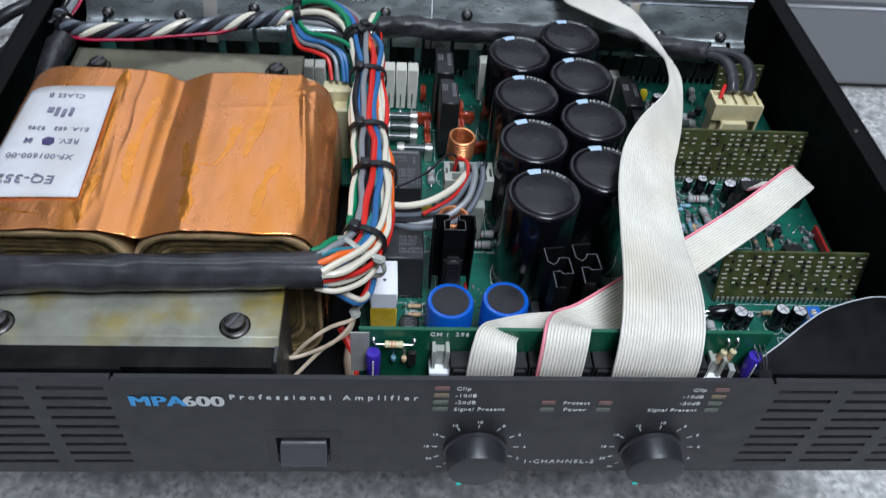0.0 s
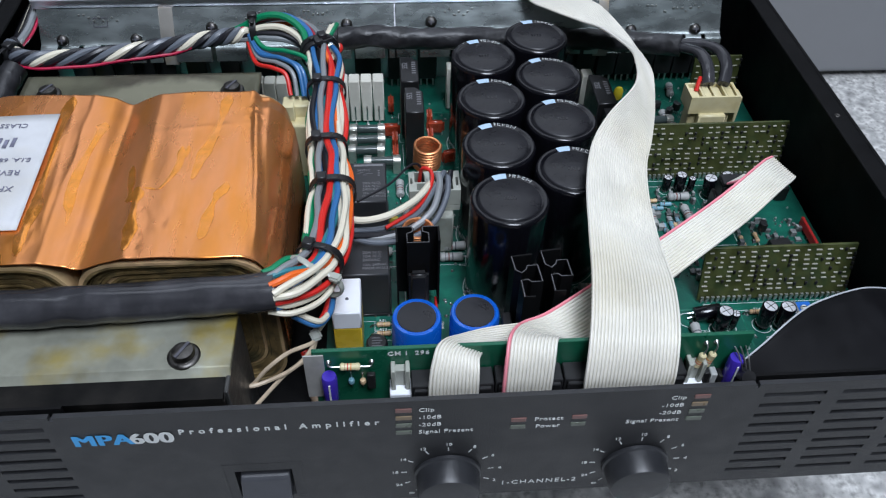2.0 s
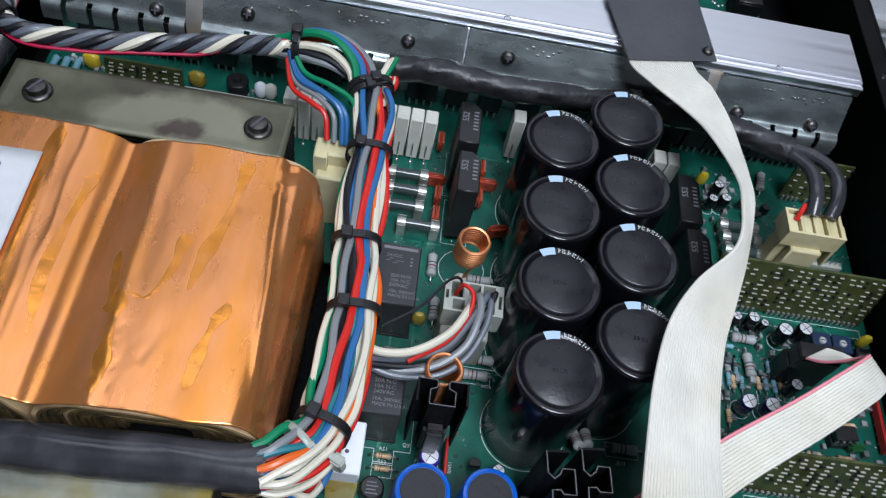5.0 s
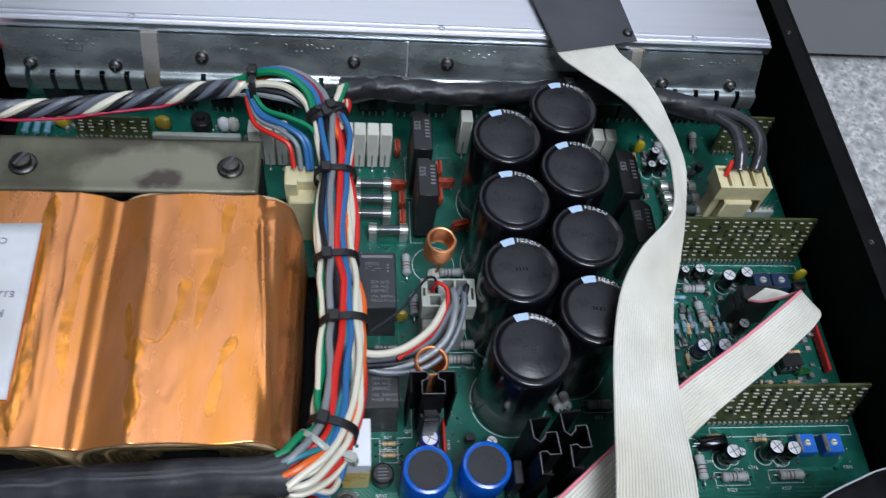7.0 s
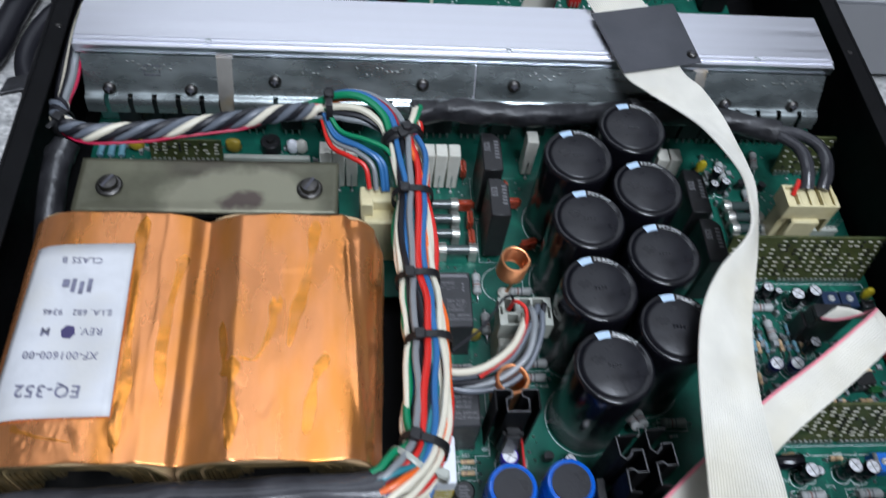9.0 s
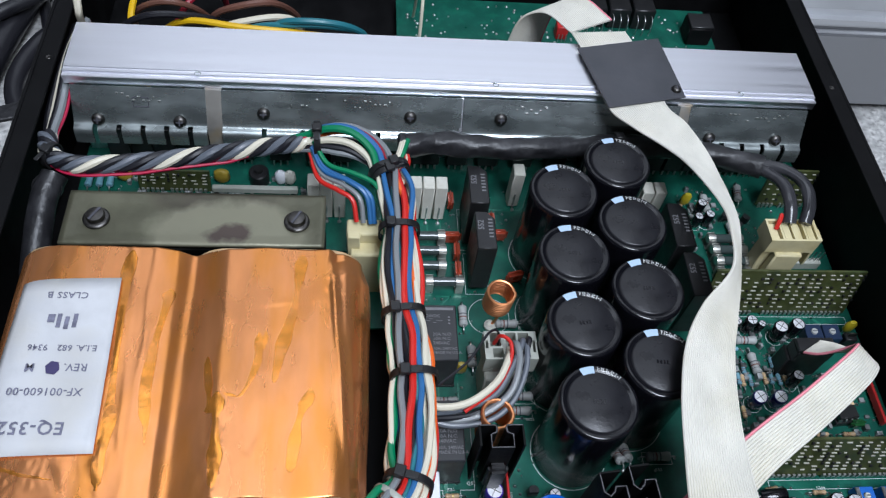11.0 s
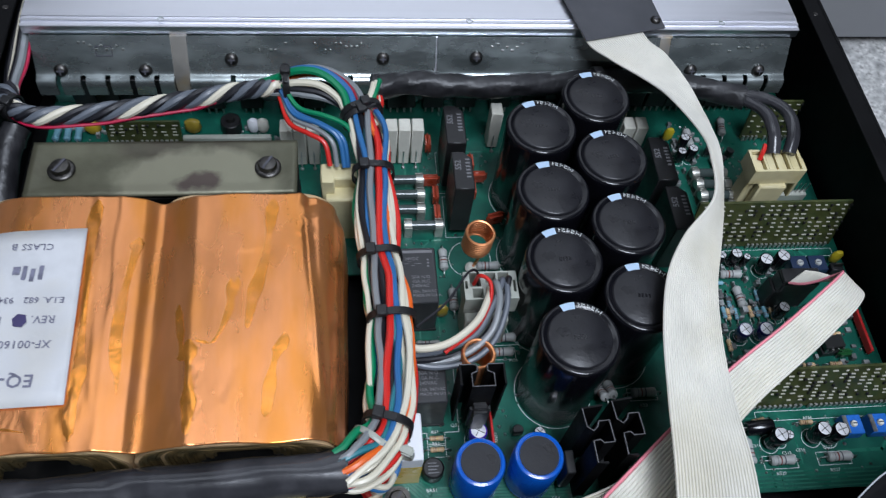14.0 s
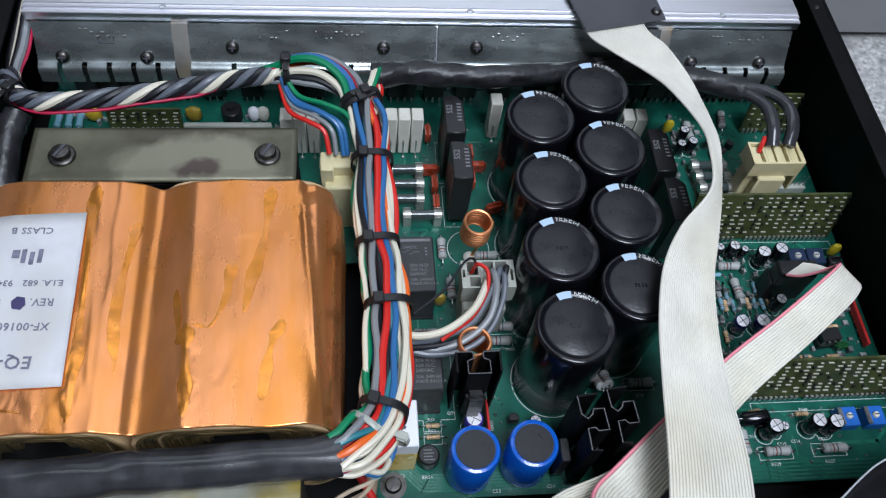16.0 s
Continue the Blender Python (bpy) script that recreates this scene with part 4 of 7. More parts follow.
def blue_capacitor(m):
    t = thing("blue_capacitor", (0, 0, 0), "blue sleeved electrolytic capacitor with black top", "capacitor", "blue capacitors")
    h, r = 0.0308, 0.0104
    part("sleeve", lathe([(0, 0.0005), (r - 0.0004, 0.0005), (r, 0.0012), (r, 0.003), (r - 0.0005, 0.0036), (r, 0.0042), (r, h - 0.0016), (r - 0.0006, h - 0.0003), (r - 0.0017, h), (r - 0.0021, h - 0.0004), (0, h - 0.0004)], None, 48), M_BLUE, t, "glossy blue sleeve")
    part("top_disc", lathe([(0, h - 0.0006), (r - 0.0021, h - 0.0006), (r - 0.0024, h - 0.0001), (0, h)], None, 40), M_CAPDISC, t)
    part("stripe_print", box(r * 0.7, r * 0.7 + 0.0001, 0, 0.001, 0.005, 0.02, 0), M_CAPTOP, t)
    t.matrix_basis = m
    return t


p = blue_capacitor(Matrix.Translation((0.0036, 0.0585, PZ)))
copy_thing(p, Matrix.Translation((0.0279, 0.0599, PZ)) @ Matrix.Rotation(radians(20), 4, "Z"))


def small_capacitor(name, label, r, h, sleeve, top, lead=0.002):
    t = thing(name, (0, 0, 0), label, "capacitor", "small capacitors")
    part("sleeve", lathe([(0, lead), (r * 0.95, lead), (r, lead + 0.0004), (r, lead + h - 0.0006), (r * 0.9, lead + h), (r * 0.82, lead + h - 0.0001)], None, 24), sleeve, t)
    part("can_top", lathe([(r * 0.84, lead + h - 0.0002), (r * 0.5, lead + h), (0, lead + h)], None, 24), top, t, "bare aluminium top")
    c = bmesh.new()
    box(-r * 0.75, r * 0.75, -0.00015, 0.00015, lead + h, lead + h + 0.0001, 0, bm=c)
    box(-0.00015, 0.00015, -r * 0.75, r * 0.75, lead + h, lead + h + 0.00012, 0, bm=c)
    part("vent_score", c, M_SCREW, t, smooth=False)
    for s in (-1, 1):
        part("lead", lathe([(0.0003, -0.001), (0.0003, lead + 0.0002)], Matrix.Translation((s * r * 0.5, 0, 0)), 6), M_SOLDER, t)
    return t


M_CANTOP = mat("bare_can_aluminium", (0.68, 0.68, 0.70), 0.4, 0.35, 0.1, 300)
kinds = {"black": ("black sleeved small electrolytic capacitor", M_CAPTOP), "navy": ("dark blue small electrolytic capacitor", M_NAVY), "violet": ("violet small electrolytic capacitor", M_VIOLET)}
SMALL = [  # x, y, radius, height, sleeve, tilt about x, tilt about y
    (0.1300, 0.0750, 0.0034, 0.012, "black", 0, 78), (0.1425, 0.0685, 0.0036, 0.012, "black", 0, 0), (0.1480, 0.0692, 0.0022, 0.009, "black", 0, 0),
    (0.1635, 0.0702, 0.0036, 0.012, "black", 0, 0), (0.1716, 0.0694, 0.0036, 0.012, "black", 0, 0),
    (0.0068, 0.0775, 0.0040, 0.0115, "violet", 0, 0), (0.0345, 0.0765, 0.0028, 0.008, "black", 0, 0),
    (0.1500, 0.1645, 0.0030, 0.010, "black", 0, 0), (0.1560, 0.1635, 0.0020, 0.008, "black", 0, 0), (0.1430, 0.1650, 0.0024, 0.008, "black", 0, 0),
    (0.1655, 0.1600, 0.0036, 0.011, "black", 0, -6), (0.1740, 0.1618, 0.0036, 0.011, "black", 0, 0), (0.1655, 0.1330, 0.0030, 0.010, "black", 0, 0),
    (0.1430, 0.1225, 0.0036, 0.011, "navy", 6, -6), (0.1535, 0.1225, 0.0036, 0.011, "navy", 6, -6),
    (0.1385, 0.2330, 0.0026, 0.008, "black", 0, 0), (0.1450, 0.2340, 0.0028, 0.009, "black", 0, 0), (0.1420, 0.2420, 0.0028, 0.009, "black", 0, 0)]
made = {}
for x, y, r, h, k, ax, ay in SMALL:
    m = Matrix.Translation((x, y, PZ + (0.0036 if ay > 60 else 0))) @ Matrix.Rotation(radians(ax), 4, "X") @ Matrix.Rotation(radians(ay), 4, "Y") @ Matrix.Rotation(radians(x * 9000 % 90), 4, "Z")
    if (r, h, k) in made:
        copy_thing(made[r, h, k], m)
    else:
        made[r, h, k] = small_capacitor("small_capacitor", kinds[k][0], r, h, kinds[k][1], M_CANTOP)
        made[r, h, k].matrix_basis = m

# ---- relays ----
for y0, y1, model in ((0.1330, 0.1625, True), (0.0855, 0.1135, False)):
    t = thing("power_relay", (-0.021, (y0 + y1) / 2, PZ), "dark grey plastic power relay with printed ratings", "relay", "power relays")
    body = part("cover", box(-0.036, -0.0070, y0, y1, PZ + 0.0012, 0.0438, 0.0006), mat("dark_grey_relay_plastic", (0.028, 0.029, 0.032), 0.4, 0, 0.1, 150, 0.1, 900) if model else bpy.data.materials["dark_grey_relay_plastic"], t)
    part("base", box(-0.0365, -0.0065, y0 - 0.0005, y1 + 0.0005, PZ, PZ + 0.0015, 0.0002), M_BLACKPL, t)
    top = 0.0439
    lines = ["20A N.O.", "10A N.C.", "240VAC"]
    lines2 = ["10A, 240VAC", "MADE IN U.S.A."]
    for i, s in enumerate(lines):
        text(s, 0.0023, Matrix.Translation((-0.0188, y0 + 0.0135 - i * 0.0023, top)), M_DIMPRINT, body, "lettering", 1.0)
    for i, s in enumerate(lines2):
        text(s, 0.0020, Matrix.Translation((-0.0188, y0 + 0.0060 - i * 0.0021, top)), M_DIMPRINT, body, "lettering", 1.0)
    if model:
        text("24VDC", 0.0022, Matrix.Translation((-0.0215, y1 - 0.0062, top)), M_DIMPRINT, body, "lettering", 1.0)
        part("maker_bar", box(-0.0230, -0.0085, y1 - 0.0030, y1 - 0.0016, top - 0.0001, top + 0.00005, 0), M_DIMPRINT, body, smooth=False)
    sym = bmesh.new()
    for k, (dx, dy) in enumerate(((0, 0), (0.0015, 0.001), (0.003, -0.001), (0.0045, 0), (0.006, 0))):
        box(-0.0215 + dx, -0.0198 + dx, y1 - 0.0088 + dy, y1 - 0.0086 + dy, top - 0.0001, top + 0.00005, 0, bm=sym)
    for k in range(3):
        box(-0.0112, -0.0102, y1 - 0.0105 + k * 0.0017, y1 - 0.0098 + k * 0.0017, top - 0.0001, top + 0.00005, 0, bm=sym)
    part("contact_symbol", sym, M_DIMPRINT, body, smooth=False)

# ---- bridge rectifiers ----
for x0, x1, y0, y1 in ((0.0040, 0.0138, 0.1870, 0.2100), (0.0024, 0.0124, 0.2150, 0.2400), (0.1075, 0.1180, 0.1615, 0.1870), (0.1055, 0.1160, 0.1905, 0.2180)):
    t = thing("bridge_rectifier", ((x0 + x1) / 2, (y0 + y1) / 2, PZ), "black upright bridge rectifier block with white print", "rectifier", "bridge rectifiers")
    b = prism([(x0, y0), (x1, y0), (x1, y1 - 0.004), (x1 - 0.004, y1), (x0, y1)], PZ + 0.004, 0.0560, bevel=0.0005)
    body = part("body", b, M_BLACKPL, t)
    for k in range(4):
        part("leg", box((x0 + x1) / 2 - 0.0006, (x0 + x1) / 2 + 0.0006, y0 + 0.003 + k * 0.0072, y0 + 0.004 + k * 0.0072, PZ - 0.001, PZ + 0.0042, 0), M_SOLDER, t)
    mt = Matrix.Translation(((x0 + x1) / 2 - 0.0010, (y0 + y1) / 2 - 0.003, 0.0561)) @ Matrix.Rotation(radians(90), 4, "Z")
    text("552", 0.0042, mt @ Matrix.Translation((0.003, 0.0012, 0)), M_DIMPRINT, body, "lettering", 0.95, 0.00005)
    bars = bmesh.new()
    for k in range(6):
        box((x0 + x1) / 2 + 0.0014, (x0 + x1) / 2 + 0.0036, (y0 + y1) / 2 - 0.0045 + k * 0.0021, (y0 + y1) / 2 - 0.0036 + k * 0.0021, 0.0560, 0.05606, 0, bm=bars)
    part("print_bar", bars, M_DIMPRINT, body, smooth=False)

# ---- wound air coils ----
def air_coil(x, y, z0, z1, r, turns, tilt, label):
    t = thing("air_coil", (x, y, PZ), label, "coil", "air coils")
    m = Matrix.Translation((x, y, z0)) @ Matrix.Rotation(radians(tilt[0]), 4, "X") @ Matrix.Rotation(radians(tilt[1]), 4, "Y")
    pts = [m @ Vector((r * math.cos(2 * math.pi * k / 20), r * math.sin(2 * math.pi * k / 20), (z1 - z0) * k / (20 * turns))) for k in range(20 * turns + 1)]
    pts = [Vector((x, y, PZ - 0.0005))] + [m @ Vector((r * 0.8, 0, -0.001))] + pts
    part("winding", tube(pts, 0.00078, 7), M_WIRECU, t)
    part("foot_bead", lathe([(0, 0), (0.003, 0), (0.0032, 0.002), (0.0016, 0.0035), (0, 0.0036)], Matrix.Translation((x, y, PZ)), 14), M_CERAM, t)


air_coil(0.0138, 0.1662, 0.0380, 0.0525, 0.0065, 8, (6, 2), "upright bright copper wire coil")
air_coil(0.0064, 0.1020, 0.0330, 0.0555, 0.0066, 21, (0, 0), "copper wire coil behind a black heat clip")

# ---- black clip-on heat sinks ----
M_CUT = mat("dull_cut_edge", (0.16, 0.16, 0.17), 0.45, 0.6, 0.1, 300)


def heat_clip(m, label):
    t = thing("heat_clip", (0, 0, 0), label, "heat sink", "clip-on heat sinks")
    line = [(-0.0090, -0.0088), (-0.0090, 0), (-0.0026, 0), (-0.0020, -0.0010), (-0.0022, -0.0030), (-0.0046, -0.0040), (-0.0046, -0.0095), (0.0046, -0.0095), (0.0046, -0.0040), (0.0022, -0.0030), (0.0020, -0.0010), (0.0026, 0), (0.0090, 0), (0.0090, -0.0088)]
    part("fin_body", prism(strip(line, 0.0009), PZ + 0.008, 0.0648), M_CASE, t, "black anodised bent fin", smooth=False)
    part("cut_edge", prism(strip([(p[0] , p[1]) for p in line[1:-1]], 0.0003), 0.0646, 0.06492), M_CUT, t, "bare bright cut edge", smooth=False)
    tr_ = part("transistor", box(-0.0043, 0.0043, -0.0148, -0.0101, PZ + 0.012, PZ + 0.034, 0.0016, seg=3), M_BLACKPL, t)
    for k in (-1, 0, 1):
        part("leg", box(k * 0.0025 - 0.0004, k * 0.0025 + 0.0004, -0.0130, -0.0125, PZ - 0.001, PZ + 0.0125, 0), M_SOLDER, tr_)
    t.matrix_basis = m
    return t


p = heat_clip(Matrix.Translation((0.0055, 0.0930, 0)), "black anodised clip heat sink on a transistor")


def s_clip(x, y, label):
    """The open, S-bent clip heat sink: its near corner at x, y."""
    t = thing("heat_clip", (x, y, PZ), label, "heat sink", "clip-on heat sinks")
    line = [(0.0090, 0.0235), (0.0005, 0.0225), (0.0012, 0.0150), (0.0035, 0.0132), (0.0055, 0.0150), (0.0062, 0.0170), (0.0105, 0.0172), (0.0112, 0.0084), (0.0068, 0.0082), (0.0056, 0.0096), (0.0028, 0.0092), (0.0030, 0.0006), (0.0072, 0.0005)]
    m = Matrix.Translation((x, y, 0))
    part("fin_body", prism(strip(line, 0.0009), PZ + 0.006, 0.0668, m=m), M_CASE, t, "black anodised bent fin", smooth=False)
    part("cut_edge", prism(strip(line[1:-1], 0.0003), 0.0666, 0.0669, m=m), M_CUT, t, "bare cut edge", smooth=False)
    tr_ = part("transistor", box(x - 0.0030, x + 0.0010, y + 0.004, y + 0.014, PZ + 0.006, PZ + 0.026, 0.0005), M_BLACKPL, t)
    for k in (-1, 0, 1):
        part("leg", box(x - 0.0015, x - 0.0010, y + 0.009 + k * 0.0025 - 0.0004, y + 0.009 + k * 0.0025 + 0.0004, PZ - 0.001, PZ + 0.0065, 0), M_SOLDER, tr_)


s_clip(0.0425, 0.0490, "black S-bent clip heat sink on a transistor")
s_clip(0.0550, 0.0515, "black S-bent clip heat sink on a transistor")

# ---- wire harness ----
def frames(line):
    """Side and up directions along a line."""
    out = []
    side = None
    for i, p in enumerate(line):
        d = (line[min(i + 1, len(line) - 1)] - line[max(i - 1, 0)]).normalized()
        if side is None:
            side = d.cross(Vector((0, 0, 1)))
        side = (side - d * side.dot(d)).normalized()
        out.append((d, side, side.cross(d).normalized()))
    return out


def run_wires(line, specs, parent, turns=0.0, wander=0.0006, squeeze=None):
    """Wires laid along a line: (colour, across, up, radius); turns: how many times the lay twists."""
    fr = frames(line)
    n = len(line) - 1
    for j, (c, u, v, r) in enumerate(specs):
        pts = []
        for i, p in enumerate(line):
            a = 2 * math.pi * turns * i / n
            k = squeeze(i / n) if squeeze else 1.0
            uu, vv = u * math.cos(a) - v * math.sin(a), u * math.sin(a) + v * math.cos(a)
            uu += wander * noise.noise(Vector((i * 0.09, j * 7.3, 0.5)))
            vv += wander * noise.noise(Vector((i * 0.09, j * 7.3, 9.5)))
            pts.append(p + fr[i][1] * uu * k + fr[i][2] * vv * k)
        part("wire", tube(pts, r, 8), WIRE[c], parent, c.replace("white", "ivory") + " insulated wire")


def cable_tie(p, d, ru, rv, parent, material=None, head=(0.0, 1.0), name="cable_tie", w=0.0016):
    """A strap round a bundle at p with axis d and half-widths ru and rv, and its square head."""
    d = Vector(d).normalized()
    side = d.cross(Vector((0, 0, 1))).normalized()
    up = side.cross(d).normalized()
    b = bmesh.new()
    rings = []
    for k in range(29):
        a = 2 * math.pi * k / 28
        c, s = math.cos(a), math.sin(a)
        c, s = math.copysign(abs(c) ** 0.8, c), math.copysign(abs(s) ** 0.8, s)
        o, q = p + side * ru * c + up * rv * s, p + side * (ru + 0.0008) * c + up * (rv + 0.0008) * s
        rings.append([o - d * w, q - d * w, q + d * w, o + d * w])
    loft(rings, b, caps=False)
    h = p + side * ru * head[0] + up * (rv * head[1] + 0.0012)
    m = Matrix((( side.x, d.x, up.x, h.x), (side.y, d.y, up.y, h.y), (side.z, d.z, up.z, h.z), (0, 0, 0, 1)))
    box(-0.0022, 0.0022, -0.0024, 0.0024, -0.0014, 0.0014, 0.0004, bm=b, m=m)
    box(0.0018, 0.0075, -0.0011, 0.0011, -0.0007, 0.0000, 0.0002, bm=b, m=m)
    part(name, b, material or M_BLACKPL, parent)


har = thing("wire_harness", (-0.034, 0.14, 0.060), "laced harness of coloured insulated wires with black ties", "wire harness")
C = [(-0.0520, 0.0485, 0.0760), (-0.0455, 0.0515, 0.0755), (-0.0385, 0.0570, 0.0745), (-0.0342, 0.0660, 0.0735), (-0.0318, 0.0800, 0.0712), (-0.0306, 0.0960, 0.0696), (-0.0303, 0.1120, 0.0690), (-0.0320, 0.1270, 0.0690),
     (-0.0340, 0.1420, 0.0692), (-0.0352, 0.1640, 0.0700), (-0.0352, 0.1860, 0.0705), (-0.0365, 0.2030, 0.0716), (-0.0395, 0.2180, 0.0730), (-0.0485, 0.2300, 0.0775), (-0.0610, 0.2360, 0.0790), (-0.0740, 0.2372, 0.0762), (-0.0850, 0.2362, 0.0742)]
# across is negative towards the transformer
# each wire: colour, (across, up) at the front, at the middle and at the rear, radius; across is negative towards the transformer
MAIN = [("green", (-0.0064, 0.0048), (-0.0080, 0.0004), (-0.0040, -0.0050), 0.0017), ("grey", (-0.0040, 0.0060), (-0.0055, 0.0040), (0.0005, 0.0066), 0.0016), ("red", (-0.0028, 0.0010), (-0.0020, 0.0058), (0.0035, 0.0060), 0.0017),
        ("teal", (-0.0014, 0.0056), (0.0010, 0.0040), (-0.0010, 0.0020), 0.0015), ("orange", (0.0018, 0.0064), (0.0074, 0.0012), (0.0016, 0.0048), 0.0015), ("blue", (0.0020, 0.0030), (0.0014, 0.0066), (0.0058, 0.0044), 0.0015),
        ("white", (0.0050, 0.0050), (0.0044, 0.0056), (0.0072, 0.0020), 0.0015), ("white", (0.0072, 0.0026), (0.0062, 0.0034), (0.0078, -0.0010), 0.0015), ("red", (0.0070, -0.0008), (0.0084, -0.0014), (0.0086, 0.0000), 0.0013),
        ("white", (-0.0040, -0.0030), (-0.0084, 0.0006), (-0.0076, 0.0010), 0.0013), ("white", (-0.0030, -0.0050), (-0.0078, -0.0050), (-0.0060, 0.0026), 0.0013), ("blue", (0.0046, -0.0036), (-0.0058, -0.0016), (-0.0030, 0.0060), 0.0015),
        ("white", (0.0030, 0.0000), (0.0034, 0.0022), (0.0030, 0.0000), 0.0014), ("maroon", (0.0060, -0.0040), (0.0070, -0.0040), (0.0060, -0.0040), 0.0013), ("black", (0.0000, -0.0030), (-0.0035, 0.0012), (-0.0064, 0.0044), 0.0015)]


def lay_wires(line, specs, parent, wander=0.0027):
    """Wires that change places along a line: front, middle and rear positions in the bundle."""
    fr = frames(line)
    n = len(line) - 1
    for j, (c, a, b, e, r) in enumerate(specs):
        pts = []
        for i, p in enumerate(line):
            t = i / n
            f = t / 0.45 if t < 0.45 else (t - 0.45) / 0.55
            f = f * f * (3 - 2 * f)
            s, q = (a, b) if t < 0.45 else (b, e)
            uu = s[0] + (q[0] - s[0]) * f + wander * noise.noise(Vector((i * 0.07, j * 7.3, 0.5)))
            vv = s[1] + (q[1] - s[1]) * f + 0.6 * wander * noise.noise(Vector((i * 0.07, j * 7.3, 9.5)))
            pts.append(p + fr[i][1] * uu * waist(t) + fr[i][2] * vv * waist(t))
        part("wire", tube(pts, r * 0.92, 8), WIRE[c], parent, c.replace("white", "ivory") + " insulated wire")


def waist(t):
    """The bundle bulges between its ties."""
    u = t * 12
    for a, b in ((0, 3), (3, 6), (6, 8), (8, 10), (10, 12.01)):
        if u <= b:
            return 0.90 + 0.20 * math.sin(math.pi * (u - a) / (b - a))
    return 0.90


lay_wires(spline(C[:13], 10), MAIN, har)
# rear loop: from the tie over to the twisted lead
REAR = [(-0.0395, 0.2180, 0.0730), (-0.0450, 0.2280, 0.0765), (-0.0560, 0.2350, 0.0790), (-0.0680, 0.2378, 0.0780), (-0.0800, 0.2365, 0.0750), (-0.0920, 0.2345, 0.0735)]
for c, a, b, e, r in (("grey", (0.0020, 0.0050), (0.0062, 0.0000), (0.0010, -0.0010), 0.0016), ("maroon", (0.0010, 0.0030), (0.0036, 0.0024), (0.0010, 0.0000), 0.0014), ("blue", (-0.0030, 0.0060), (0.0020, 0.0050), (0.0018, 0.0002), 0.0016), ("green", (-0.0060, 0.0050), (-0.0010, 0.0072), (0.0022, 0.0006), 0.0018),
                      ("white", (-0.0068, 0.0020), (-0.0046, 0.0024), (-0.0010, 0.0008), 0.0018), ("black", (-0.0060, -0.0010), (-0.0070, -0.0004), (-0.0012, -0.0004), 0.0017), ("grey", (-0.0040, -0.0030), (-0.0086, -0.0020), (-0.0016, -0.0010), 0.0017), ("black", (0.0000, -0.0020), (-0.0014, -0.0020), (0.0000, -0.0010), 0.0018), ("orange", (0.0030, 0.0046), (0.0046, -0.0030), (0.0000, -0.0010), 0.0014)):
    ln_ = spline(REAR, 8)
    fr_ = frames(ln_)
    pts = []
    for i, p in enumerate(ln_):
        t = i / (len(ln_) - 1)
        k0, k1, f = (a, b, t / 0.5) if t < 0.5 else (b, e, (t - 0.5) / 0.5)
        f = f * f * (3 - 2 * f)
        pts.append(p + fr_[i][1] * (k0[0] + (k1[0] - k0[0]) * f) + fr_[i][2] * (k0[1] + (k1[1] - k0[1]) * f))
    part("wire", tube(pts, r, 8), WIRE[c], har, c.replace("white", "ivory") + " insulated wire")
# the others leave the bundle at the rear tie for the taped cable
for c, dx in (("red", 0.003), ("white", 0.0015), ("white", 0.0045), ("red", 0.005)):
    part("wire", tube(spline([(-0.0375 + dx, 0.2140, 0.0725), (-0.0365 + dx, 0.2230, 0.0690), (-0.0345 + dx, 0.2330, 0.0660), (-0.0300, 0.2430, 0.0655), (-0.0200, 0.2450, 0.0650)], 8), 0.0014, 8), WIRE[c], har, c.replace("white", "ivory") + " insulated wire")
# one added black filler tube closes the gaps between the wires
core = spline([Vector(c) for c in C[2:-4]], 8)
part("bundle_core", tube(core, 0.0040, 10), WIRE["black"], har, "black filler tube in the middle of the bundle")
for i, sc in ((12, 1.0), (10, 1.0), (8, 1.0), (6, 1.05), (3, 1.0)):
    p = Vector(C[i])
    d = Vector(C[i + 1]) - Vector(C[i - 1])
    cable_tie(p, d, 0.0090 * sc, 0.0078 * sc, har, None, (-0.45 if i < 12 else -0.1, 0.95))
for p, d, ru, rv in ((Vector((-0.0400, 0.0600, 0.0738)), Vector((0.62, 0.78, 0.0)), 0.0078, 0.0070), (Vector((-0.0318, 0.0580, 0.0700)), Vector((0.45, 0.90, 0.1)), 0.0070, 0.0068)):
    d.normalize()
    side = d.cross(Vector((0, 0, 1))).normalized()
    up = side.cross(d)
    b = loft([[p + side * (ru + o) * math.cos(a) + up * (rv + o) * math.sin(a) + d * q for o, q in ((0, -0.0012), (0.0006, -0.0012), (0.0009, -0.0006), (0.0009, 0.0006), (0.0006, 0.0012), (0, 0.0012))] for a in [2 * math.pi * k / 36 for k in range(37)]], None, caps=False)
    strap = part("nylon_tie", b, M_NYLON, har, "milky nylon cable tie")
    h = p + side * ru * 0.72 + up * rv * 0.82
    part("tie_head", box(-0.0024, 0.0024, -0.0019, 0.0019, -0.0013, 0.0013, 0.0007, seg=3, m=Matrix(((side.x, d.x, up.x, h.x), (side.y, d.y, up.y, h.y), (side.z, d.z, up.z, h.z), (0, 0, 0, 1)))), M_NYLON, strap)
